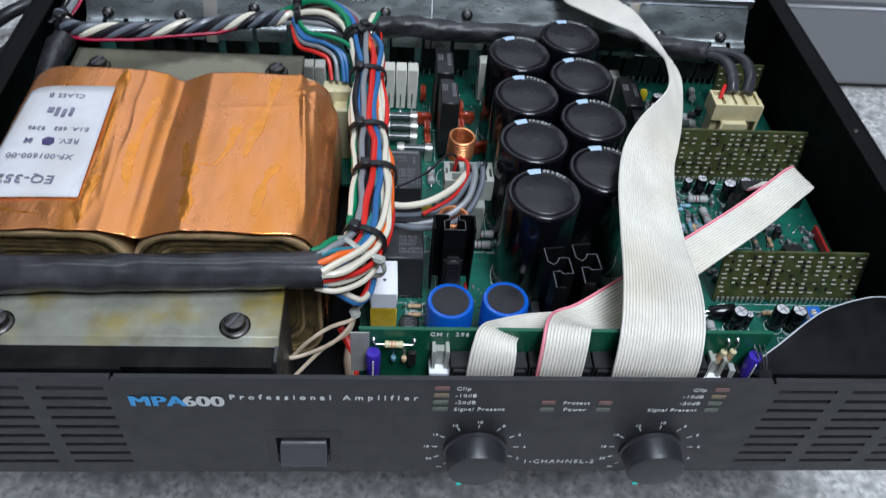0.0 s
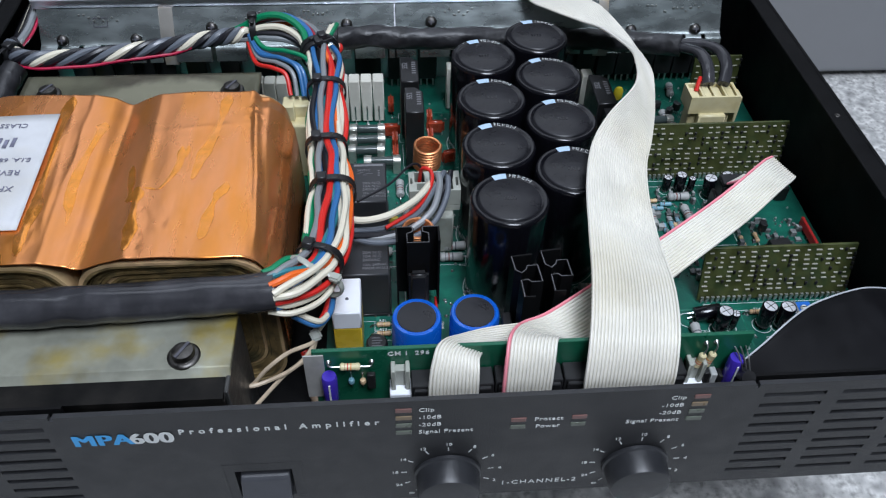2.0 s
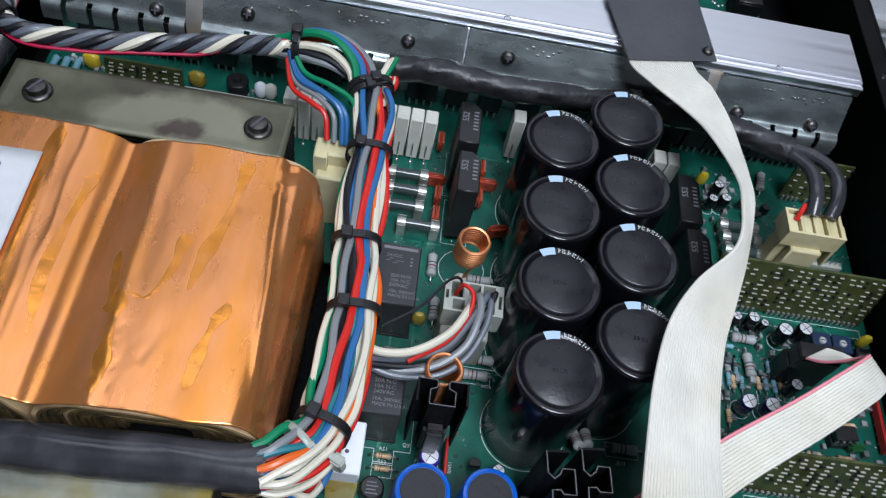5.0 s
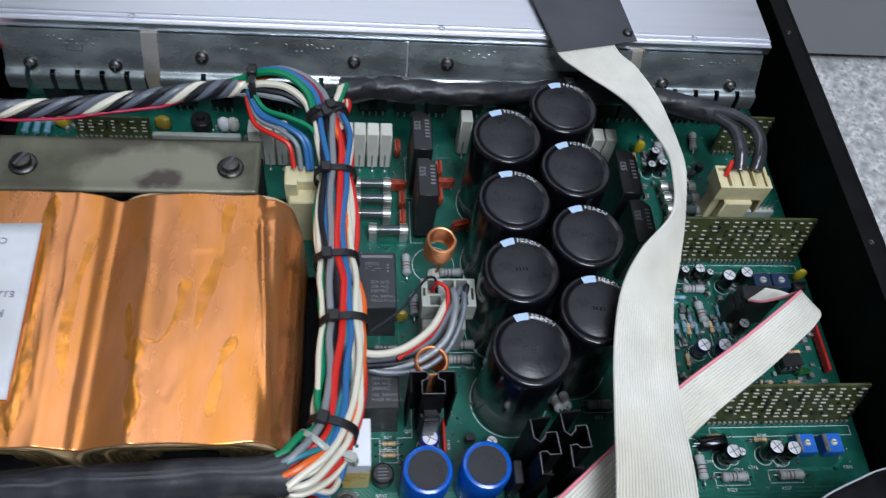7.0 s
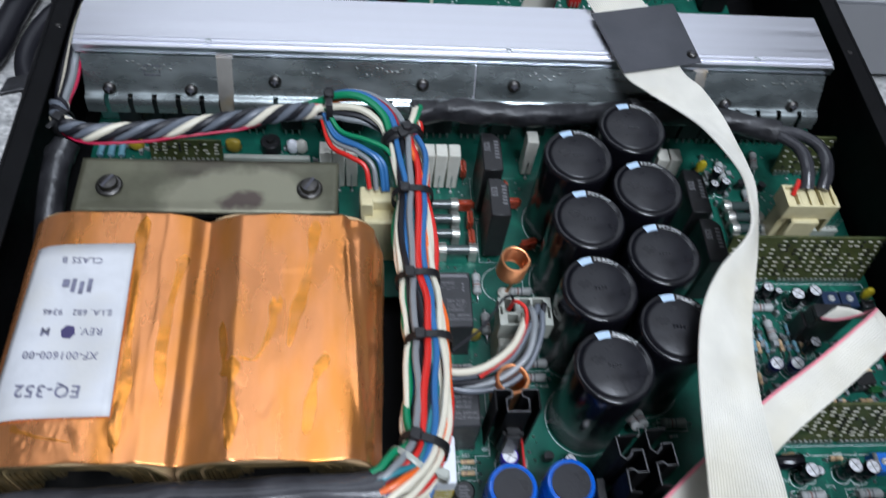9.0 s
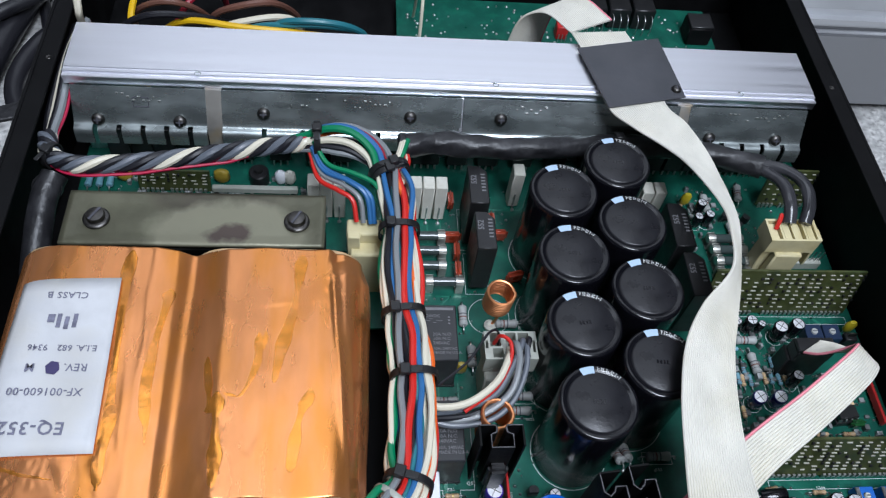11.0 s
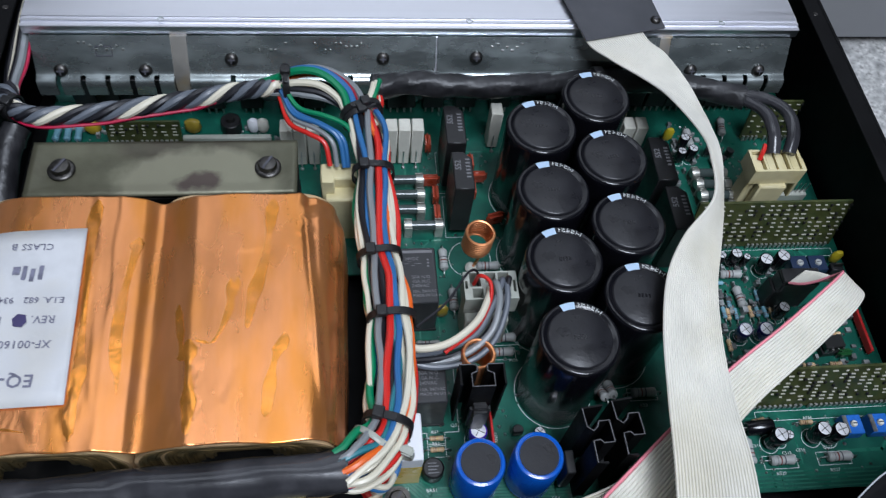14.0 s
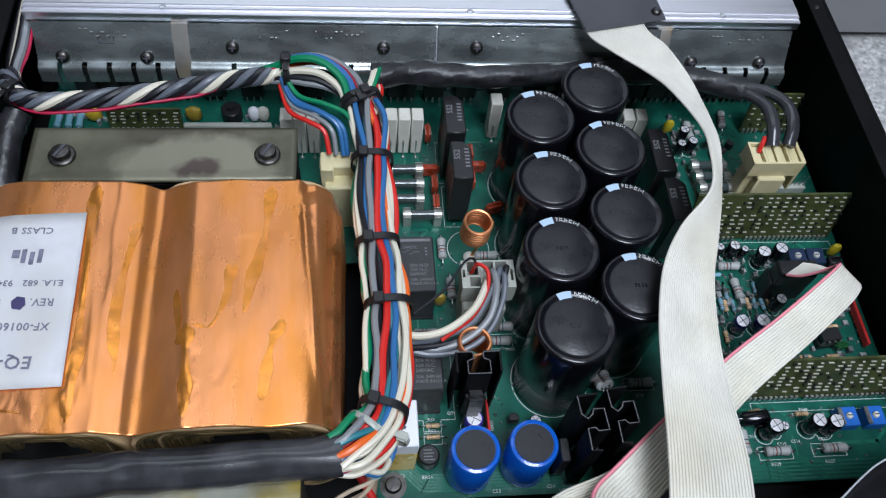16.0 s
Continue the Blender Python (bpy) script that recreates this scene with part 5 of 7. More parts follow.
# wires that swing out of the sleeve and under the bundle
for c, pts in (("white", [(-0.0525, 0.0450, 0.0735), (-0.0440, 0.0455, 0.0720), (-0.0345, 0.0520, 0.0705), (-0.0290, 0.0620, 0.0700), (-0.0278, 0.0760, 0.0700)]),
               ("white", [(-0.0525, 0.0440, 0.0705), (-0.0440, 0.0440, 0.0690), (-0.0340, 0.0500, 0.0680), (-0.0280, 0.0600, 0.0685), (-0.0265, 0.0740, 0.0690)]),
               ("white", [(-0.0440, 0.0475, 0.0660), (-0.0350, 0.0470, 0.0600), (-0.0315, 0.0540, 0.0560), (-0.0360, 0.0530, 0.0480)]),
               ("blue", [(-0.0445, 0.0470, 0.0640), (-0.0360, 0.0465, 0.0585), (-0.0310, 0.0530, 0.0575), (-0.0290, 0.0600, 0.0620)]),
               ("red", [(-0.0420, 0.0500, 0.0600), (-0.0365, 0.0490, 0.0555), (-0.0320, 0.0560, 0.0580), (-0.0295, 0.0640, 0.0640)])):
    part("wire", tube(spline(pts, 8), 0.0012, 8), WIRE[c], har, c.replace("white", "ivory") + " insulated wire")
M_TANWIRE = mat("tan_wire_vinyl", (0.50, 0.40, 0.29), 0.45, 0, 0.15, 200)
# thin ivory pair tied below and led to the transformer
part("nylon_tie", box(-0.0021, 0.0021, -0.0024, 0.0024, -0.0018, 0.0018, 0.0008, seg=3, m=Matrix.Translation((-0.0372, 0.0500, 0.0480)) @ Matrix.Rotation(radians(35), 4, "X") @ Matrix.Rotation(radians(25), 4, "Z")), M_NYLON, har, "milky nylon tie knot")
for pts in ([(-0.0360, 0.0530, 0.0500), (-0.0378, 0.0480, 0.0465), (-0.0480, 0.0440, 0.0450), (-0.0570, 0.0400, 0.0400), (-0.0640, 0.0400, 0.0300), (-0.0700, 0.0440, 0.0240)],
            [(-0.0370, 0.0530, 0.0500), (-0.0390, 0.0465, 0.0440), (-0.0460, 0.0420, 0.0380), (-0.0560, 0.0400, 0.0330), (-0.0650, 0.0380, 0.0320), (-0.0720, 0.0440, 0.0300)],
            [(-0.0365, 0.0520, 0.0480), (-0.0400, 0.0460, 0.0400), (-0.0500, 0.0420, 0.0340), (-0.0600, 0.0360, 0.0260), (-0.0680, 0.0300, 0.0200)]):
    part("wire", tube(spline(pts, 8), 0.0009, 7), M_TANWIRE, har, "thin tan wire")
part("wire", tube(spline([(-0.0340, 0.0260, 0.0060), (-0.0370, 0.0360, 0.0130), (-0.0395, 0.0450, 0.0200), (-0.0380, 0.0560, 0.0260)], 8), 0.0030, 10), mat("brown_sleeving", (0.28, 0.2, 0.14), 0.5), har, "brown sleeved wire")
part("wire", tube(spline([(-0.0400, 0.0200, 0.0070), (-0.0380, 0.0320, 0.0120), (-0.0370, 0.0440, 0.0210), (-0.0440, 0.0560, 0.0300)], 8), 0.0018, 8), WIRE["red"], har, "red insulated wire")

# twisted part along the heat sink
TW = [(-0.0740, 0.2362, 0.0750), (-0.0880, 0.2352, 0.0738), (-0.1080, 0.2325, 0.0722), (-0.1330, 0.2285, 0.0708), (-0.1600, 0.2240, 0.0700), (-0.1860, 0.2220, 0.0702), (-0.1990, 0.2280, 0.0700), (-0.2045, 0.2420, 0.0670)]
tw = spline(TW, 14)
rt = 0.0026
WIRE["slate"] = wire_mat("slate", (0.12, 0.135, 0.16))
ring = ["white", "black", "slate", "black", "slate"]
run_wires(tw, [(c, rt * math.cos(2 * math.pi * k / len(ring)), rt * math.sin(2 * math.pi * k / len(ring)), 0.0019) for k, c in enumerate(ring)], har, turns=5.0, wander=0.0004)
for c, u0, v0, r_ in (("crimson", -0.0038, -0.0030, 0.0008), ("black", -0.0032, -0.0040, 0.0008)):
    pts = []
    for i, p in enumerate(tw):
        t = i / (len(tw) - 1)
        k = max(0.0, 1 - t / 0.34)
        pts.append(p + Vector((0, u0 * (1 - k) + (0.001 * k), v0 * (1 - k) + 0.0056 * k)) + Vector((0, 0, 0.0008 * noise.noise(Vector((i * 0.12, u0 * 900, 0))))))
    part("wire", tube(pts, r_, 7), WIRE[c], har, "thin " + c + " insulated wire")
part("bundle_core", tube(tw, 0.0022, 8), WIRE["black"], har)
cable_tie(Vector((-0.0745, 0.2365, 0.0760)), (1, 0.05, 0), 0.0078, 0.0082, har, None, (0.1, 1.0))
cable_tie(Vector((-0.0395, 0.2185, 0.0735)), (0.3, -0.9, 0), 0.0095, 0.0085, har, None, (-0.2, 0.95))
cable_tie(Vector((-0.1985, 0.2275, 0.0700)), (1, -0.5, 0), 0.0052, 0.0052, har, None, (0.3, 0.9))
for k, (c, dx) in enumerate((("white", 0.0), ("grey", 0.0035), ("black", -0.0035), ("crimson", 0.0055), ("black", 0.002), ("grey", -0.001))):
    z = 0.066 + 0.0025 * math.sin(k * 2.1)
    part("wire", tube(spline([(-0.2030 + dx * 0.6, 0.2380, z), (-0.2055 + dx * 0.6, 0.2480, z - 0.003), (-0.2070 + dx, 0.2650, z - 0.004), (-0.2080 + dx * 0.8, 0.3000, z - 0.002), (-0.2070 + dx, 0.3300, z - 0.004)], 8), 0.0009 if c == "crimson" else 0.0021, 8), WIRE[c], har, c.replace("white", "ivory") + " insulated wire")
# snipped ends behind the rear tie
for k, c in enumerate(("white", "white", "green")):
    part("wire_end", tube(spline([(-0.0385 + k * 0.001, 0.2180, 0.0770), (-0.0350 + k * 0.001, 0.2260, 0.0800), (-0.0335 + k * 0.0015, 0.2325 + 0.001 * k, 0.0800)], 6), 0.0013, 8), WIRE[c], har)
# branch into the cream plug
for c, pts in (("green", [(-0.0760, 0.2330, 0.0790), (-0.0690, 0.2230, 0.0740), (-0.0570, 0.2165, 0.0755), (-0.0470, 0.2110, 0.0750), (-0.0425, 0.2020, 0.0735), (-0.0410, 0.1900, 0.0720)]),
               ("blue", [(-0.0770, 0.2320, 0.0760), (-0.0710, 0.2215, 0.0710), (-0.0590, 0.2130, 0.0735), (-0.0505, 0.2065, 0.0710), (-0.0480, 0.1980, 0.0600)]),
               ("grey", [(-0.0770, 0.2320, 0.0740), (-0.0720, 0.2210, 0.0690), (-0.0610, 0.2125, 0.0710), (-0.0535, 0.2060, 0.0690), (-0.0515, 0.1985, 0.0600)]),
               ("red", [(-0.0780, 0.2320, 0.0720), (-0.0735, 0.2195, 0.0670), (-0.0640, 0.2110, 0.0690), (-0.0570, 0.2060, 0.0680), (-0.0548, 0.1990, 0.0600)]),
               ("blue", [(-0.0760, 0.2325, 0.0770), (-0.0700, 0.2225, 0.0715), (-0.0570, 0.2135, 0.0720), (-0.0485, 0.2070, 0.0700), (-0.0462, 0.1990, 0.0590)])):
    part("wire", tube(spline(pts, 8), 0.0012, 8), WIRE[c], har, c + " insulated wire")

# thick black sleeve in front of the coils
sl = [(-0.0495, 0.0490, 0.0760), (-0.0700, 0.0485, 0.0752), (-0.1000, 0.0474, 0.0752), (-0.1350, 0.0458, 0.0754), (-0.1700, 0.0445, 0.0752), (-0.2020, 0.0430, 0.0720), (-0.2060, 0.0600, 0.0500)]
sleeve = thing("cable_sleeve", (-0.12, 0.044, 0.066), "thick black shrink sleeve over the transformer leads", "cable sleeve")
part("tubing", tube(spline(sl, 12), 0.0077, 24, flat=0.92, rough=0.12), M_SLEEVE, sleeve)
part("cut_end", loft([[Vector((-0.0490 - q, 0.0490 + r_ * math.cos(a), 0.0760 + 0.86 * r_ * math.sin(a))) for q, r_ in ((0, 0.0058), (0, 0.0072), (0.0022, 0.0074), (0.0030, 0.0069))] for a in [2 * math.pi * k / 28 for k in range(29)]], None, close=False, caps=False), M_SLEEVE, sleeve, "cut sleeve end")
sleeve2 = thing("cable_sleeve", (-0.200, 0.185, 0.045), "black sleeved cable beside the transformer", "cable sleeve")
part("tubing", tube(spline([(-0.1955, 0.2170, 0.0680), (-0.1990, 0.2050, 0.0640), (-0.2000, 0.1850, 0.0560), (-0.2010, 0.1650, 0.0420), (-0.2010, 0.1500, 0.0300)], 10), 0.0062, 18, rough=0.08), M_TAPEWRAP, sleeve2)
part("tie_wrap", lathe([(0.0060, -0.0015), (0.0068, -0.0013), (0.0068, 0.0013), (0.0060, 0.0015)], Matrix.Translation((-0.1978, 0.2110, 0.0662)) @ Matrix.Rotation(radians(60), 4, "X"), 20), M_BLACKPL, sleeve2)

# black taped cable behind the capacitors, ending in the cream connector
blk = [(-0.0335, 0.2430, 0.0668), (-0.0100, 0.2465, 0.0650), (0.0188, 0.2455, 0.0640), (0.0500, 0.2490, 0.0620), (0.0850, 0.2560, 0.0570), (0.1150, 0.2580, 0.0540), (0.1420, 0.2530, 0.0545), (0.1640, 0.2420, 0.0580)]
bc = thing("taped_cable", (0.06, 0.25, 0.05), "black taped cable running to a cream connector", "cable")
part("tape_wrap", tube(spline(blk, 14), 0.0060, 24, rough=0.24), M_TAPEWRAP, bc, "wrinkled black tape")
for pts in ([(0.1560, 0.2470, 0.0560), (0.1650, 0.2380, 0.0590), (0.1700, 0.2270, 0.0620), (0.1705, 0.2150, 0.0610), (0.1695, 0.2060, 0.0560)],
            [(0.1600, 0.2450, 0.0580), (0.1730, 0.2390, 0.0610), (0.1810, 0.2280, 0.0630), (0.1815, 0.2160, 0.0610), (0.1780, 0.2060, 0.0560)]):
    part("lead", tube(spline(pts, 8), 0.0034, 14, flat=0.8, rough=0.14), M_SLEEVE, bc, "black sleeved lead")
part("lead", tube(spline([(0.1665, 0.2110, 0.0570), (0.1645, 0.2075, 0.0565), (0.1630, 0.2045, 0.0530)], 6), 0.0012, 8), WIRE["red"], bc, "red insulated wire")
part("tape_end", lathe([(0.0030, 0), (0.0060, 0.0005), (0.0062, 0.0030), (0.0057, 0.0034)], Matrix.Translation((-0.0340, 0.2430, 0.0668)) @ Matrix.Rotation(radians(90), 4, "Y"), 18), M_TAPEWRAP, bc, "frayed tape end")
cable_tie(Vector((0.0850, 0.2560, 0.0570)), (1, 0.1, 0), 0.0061, 0.0061, bc, None, (0, 1))

# ---- ribbon cables ----
def ribbon_thing(name, label, L, R, ways, mark_left, n=10, marked=True):
    t = thing(name, tuple(L[0]), label, "ribbon cable", "ribbon cables")
    a, b = bmesh.new(), bmesh.new()
    ribbon(L, R, ways, a, b, mark_left, n)
    part("flat_cable", a, M_RIBBON, t, "ridged pale grey flat cable")
    part("edge_stripe", b, M_PINK if marked else M_RIBBON, t, "pink first conductor" if marked else "")
    return t


L = [(0.0595, 0.0045, 0.0660), (0.0592, 0.0050, 0.0735), (0.0598, 0.0085, 0.0820), (0.0612, 0.0150, 0.0868), (0.0640, 0.0270, 0.0872), (0.0680, 0.0450, 0.0850), (0.0720, 0.0700, 0.0838), (0.0764, 0.0968, 0.0843), (0.0832, 0.1201, 0.0856), (0.0938, 0.1374, 0.0884), (0.1091, 0.1530, 0.0941), (0.1149, 0.1763, 0.0920), (0.1159, 0.1942, 0.0880), (0.1088, 0.2186, 0.0840), (0.1019, 0.2354, 0.0787), (0.0867, 0.2510, 0.0773), (0.0765, 0.2660, 0.0762), (0.0720, 0.3000, 0.0759), (0.0640, 0.3200, 0.0790)]
Rr = [(0.0920, 0.0045, 0.0660), (0.0920, 0.0050, 0.0735), (0.0922, 0.0085, 0.0815), (0.0935, 0.0150, 0.0852), (0.0965, 0.0270, 0.0842), (0.1005, 0.0450, 0.0790), (0.1045, 0.0720, 0.0705), (0.1064, 0.0970, 0.0709), (0.1115, 0.1220, 0.0701), (0.1190, 0.1420, 0.0682), (0.1261, 0.1652, 0.0693), (0.1322, 0.1936, 0.0711), (0.1331, 0.2138, 0.0688), (0.1344, 0.2279, 0.0645), (0.1300, 0.2451, 0.0666), (0.1186, 0.2572, 0.0747), (0.1095, 0.2690, 0.0762), (0.1040, 0.3050, 0.0759), (0.0960, 0.3230, 0.0790)]
big = ribbon_thing("wide_ribbon_cable", "wide pale grey ribbon cable arching over the boards", L, Rr, 26, False, 10, False)
# one narrow ribbon runs under the wide one to the far header, the other ends below it
La = [(0.0050, 0.0050, 0.0650), (0.0052, 0.0055, 0.0735), (0.0064, 0.0085, 0.0820), (0.0095, 0.0150, 0.0850), (0.0180, 0.0255, 0.0755), (0.0310, 0.0345, 0.0680), (0.0530, 0.0435, 0.0605), (0.0760, 0.0580, 0.0540), (0.0960, 0.0660, 0.0440), (0.1080, 0.0690, 0.0270)]
Ra = [(0.0228, 0.0050, 0.0650), (0.0228, 0.0055, 0.0735), (0.0230, 0.0080, 0.0785), (0.0236, 0.0125, 0.0785), (0.0275, 0.0185, 0.0735), (0.0420, 0.0240, 0.0632), (0.0640, 0.0310, 0.0560), (0.0850, 0.0430, 0.0510), (0.1040, 0.0520, 0.0420), (0.1160, 0.0550, 0.0270)]
rib_a = ribbon_thing("narrow_ribbon_cable", "narrow pale grey ribbon cable passing under the others", La, Ra, 14, True, 10, False)
Lb = [(0.0308, 0.0050, 0.0650), (0.0308, 0.0055, 0.0735), (0.0314, 0.0085, 0.0825), (0.0330, 0.0150, 0.0855), (0.0370, 0.0250, 0.0790), (0.0425, 0.0345, 0.0705), (0.0532, 0.0435, 0.0645), (0.0748, 0.0605, 0.0608), (0.1110, 0.0885, 0.0572), (0.1420, 0.1080, 0.0625), (0.1650, 0.1235, 0.0690), (0.1700, 0.1272, 0.0688), (0.1738, 0.1302, 0.0668), (0.1738, 0.1316, 0.0615), (0.1690, 0.1318, 0.0555), (0.1640, 0.1330, 0.0500), (0.1605, 0.1365, 0.0448)]
Rb = [(0.0485, 0.0050, 0.0650), (0.0485, 0.0055, 0.0735), (0.0490, 0.0085, 0.0825), (0.0505, 0.0140, 0.0845), (0.0540, 0.0200, 0.0770), (0.0590, 0.0245, 0.0690), (0.0690, 0.0310, 0.0630), (0.0870, 0.0455, 0.0590), (0.1205, 0.0730, 0.0555), (0.1520, 0.0945, 0.0595), (0.1710, 0.1084, 0.0645), (0.1780, 0.1142, 0.0642), (0.1832, 0.1200, 0.0620), (0.1858, 0.1270, 0.0560), (0.1838, 0.1340, 0.0505), (0.1780, 0.1405, 0.0465), (0.1715, 0.1430, 0.0450)]
rib_b = ribbon_thing("narrow_ribbon_cable", "narrow pale grey ribbon cable with pink edge", Lb, Rb, 14, True)

# ---- vertical board behind the front panel ----
fb = thing("front_circuit_board", (0.044, 0.016, 0.0046), "upright green circuit board behind the front panel", "circuit board")
part("board", box(-0.0345, 0.1215, 0.0155, 0.0171, 0.0046, 0.0815, 0.0002), M_PCB2, fb, smooth=False)
text("CM I  296", 0.0030, Matrix.Translation((-0.0085, 0.0153, 0.0790)) @ FACE, M_SILK, fb, "lettering", 1.2, 0.00005)
part("sticker", box(-0.0375, -0.0305, 0.0150, 0.0155, 0.0560, 0.0800, 0.0001), mat("dull_silver_sticker", (0.45, 0.44, 0.42), 0.5, 0.3, 0.1, 200, 0, 1, (0.3, 0.3, 0.28), 0.6, 200), fb, smooth=False)


def header(x0, x1, z0, z1):
    b = box(x0, x1, 0.0075, 0.0154, z0, z1, 0.0004)
    box(x0 + 0.001, x1 - 0.001, 0.0062, 0.0080, z0 + 0.002, z1 - 0.001, 0.0003, bm=b)
    t = thing("ribbon_header", ((x0 + x1) / 2, 0.0155, z0), "black plastic ribbon cable header on the upright board", "connector", "ribbon headers")
    part("shroud", b, M_BLACKPL, t)


header(-0.0005, 0.0285, 0.052, 0.0695)
header(0.0290, 0.0530, 0.052, 0.0700)
header(0.0535, 0.0975, 0.052, 0.0700)


# ---- resistors ----
def resistor(name, label, r, length, span, body, bands, group):
    t = thing(name, (0, 0, 0), label, "resistor", group)
    e = length / 2
    bd = part("body", lathe([(0, -e), (r * 0.7, -e), (r, -e + r * 0.35), (r, -e + r * 0.9), (r * 0.9, -e + r * 1.3), (r * 0.9, e - r * 1.3), (r, e - r * 0.9), (r, e - r * 0.35), (r * 0.7, e), (0, e)], Matrix.Rotation(radians(90), 4, "Y"), 16), body, t)
    for k, bm_ in enumerate(bands):
        x = -e * 0.55 + k * e * 0.32
        part("colour_band", lathe([(r * 0.92, x - r * 0.13), (r * 0.94, x - r * 0.13), (r * 0.94, x + r * 0.13), (r * 0.92, x + r * 0.13)], Matrix.Rotation(radians(90), 4, "Y"), 16), bm_, bd)
    for s in (-1, 1):
        pts = [(s * e * 0.98, 0, 0), (s * (span / 2 - 0.001), 0, 0), (s * span / 2, 0, -0.001), (s * span / 2, 0, -r - 0.002)]
        part("lead", tube(spline(pts, 3), 0.00035, 6), M_SOLDER, t)
        part("solder_joint", lathe([(0.0011, -r - 0.0009), (0.0008, -r - 0.0003), (0.0004, -r + 0.0003)], Matrix.Translation((s * span / 2, 0, 0)), 10), M_SOLDER, t)
    return t


M_GOLD = mat("gold_band", (0.5, 0.35, 0.1), 0.35, 0.8)
M_ORG = mat("orange_band", (0.7, 0.2, 0.03), 0.5)
BIG = resistor("power_resistor", "grey power resistor with brown bands", 0.0023, 0.0115, 0.0175, M_RES, (M_INK, M_BAND, M_INK), "power resistors")
TANR = resistor("small_resistor", "small tan resistor with colour bands", 0.0012, 0.0062, 0.0115, M_TAN, (M_BAND, M_BAND, M_GOLD), "small resistors")
M_BLUERES = mat("pale_blue_resistor_paint", (0.16, 0.34, 0.42), 0.45, 0, 0.08, 300, 0, 1, None, 0, 25, 0, 0.15)
BLUER = resistor("film_resistor", "small pale blue film resistor", 0.0012, 0.0062, 0.0110, M_BLUERES, (M_BAND, M_BAND), "film resistors")
first = {}


def put(proto, x, y, rz=0, z=None, rx=0, ry=0, r=0.0023):
    m = Matrix.Translation((x, y, (PZ + r + 0.0002) if z is None else z)) @ Matrix.Rotation(radians(rz), 4, "Z") @ Matrix.Rotation(radians(ry), 4, "Y") @ Matrix.Rotation(radians(rx), 4, "X")
    if proto not in first:
        first[proto] = True
        proto.matrix_basis = m
    else:
        copy_thing(proto, m)


for x, y, rz in ((0.0000, 0.1710, 90), (0.0220, 0.1665, 0), (0.0030, 0.1480, 90), (0.0255, 0.1265, 0), (0.0235, 0.1190, 0), (-0.0110, 0.1240, 0), (0.0880, 0.0955, 0), (0.1455, 0.0602, 0), (0.1730, 0.0604, 0), (0.1480, 0.1575, 0), (0.1490, 0.1440, 95), (0.1310, 0.0650, 90), (0.1300, 0.1420, 90), (0.1590, 0.2280, 90), (0.1700, 0.2560, 80), (0.1480, 0.2480, 90)):
    put(BIG, x, y, rz)
put(BIG, 0.0660, 0.0945, 95, PZ + 0.008, 0, 40)
put(BIG, 0.0705, 0.0955, 85, PZ + 0.008, 0, 40)
for x, y, rz in ((-0.0105, 0.0790, 0), (-0.0105, 0.0738, 0), (0.1630, 0.0775, 0), (0.1400, 0.0795, 10), (0.1530, 0.1360, 95), (0.1640, 0.1345, 95), (0.1410, 0.1350, 90), (0.1930, 0.1220, 0), (0.1800, 0.1260, 90), (0.1720, 0.1240, 90), (0.1330, 0.2440, 90), (0.1560, 0.2160, 0), (0.1330, 0.1560, 0), (0.1370, 0.1180, 90), (0.1880, 0.1060, 0), (0.1740, 0.1060, 0)):
    put(TANR, x, y, rz, None, 0, 0, 0.0012)
for x, y, rz in ((0.1565, 0.1360, 90), (0.1605, 0.1355, 95), (0.1450, 0.1350, 90), (0.1430, 0.1420, 90), (0.1390, 0.1360, 90), (0.1350, 0.1350, 90), (0.1590, 0.1450, 90), (0.1900, 0.1180, 0), (0.1990, 0.2540, 90), (0.1940, 0.2550, 90), (0.1350, 0.1500, 0), (0.1400, 0.1530, 0), (0.1660, 0.1060, 90)):
    put(BLUER, x, y, rz, None, 0, 0, 0.0012)

# ---- olive plug-in boards with surface-mounted parts ----
M_SMD = mat("surface_part_ends", (0.62, 0.60, 0.52), 0.4, 0.5, 0.1, 400)
M_CHIP = mat("black_chip", (0.012, 0.012, 0.012), 0.4)


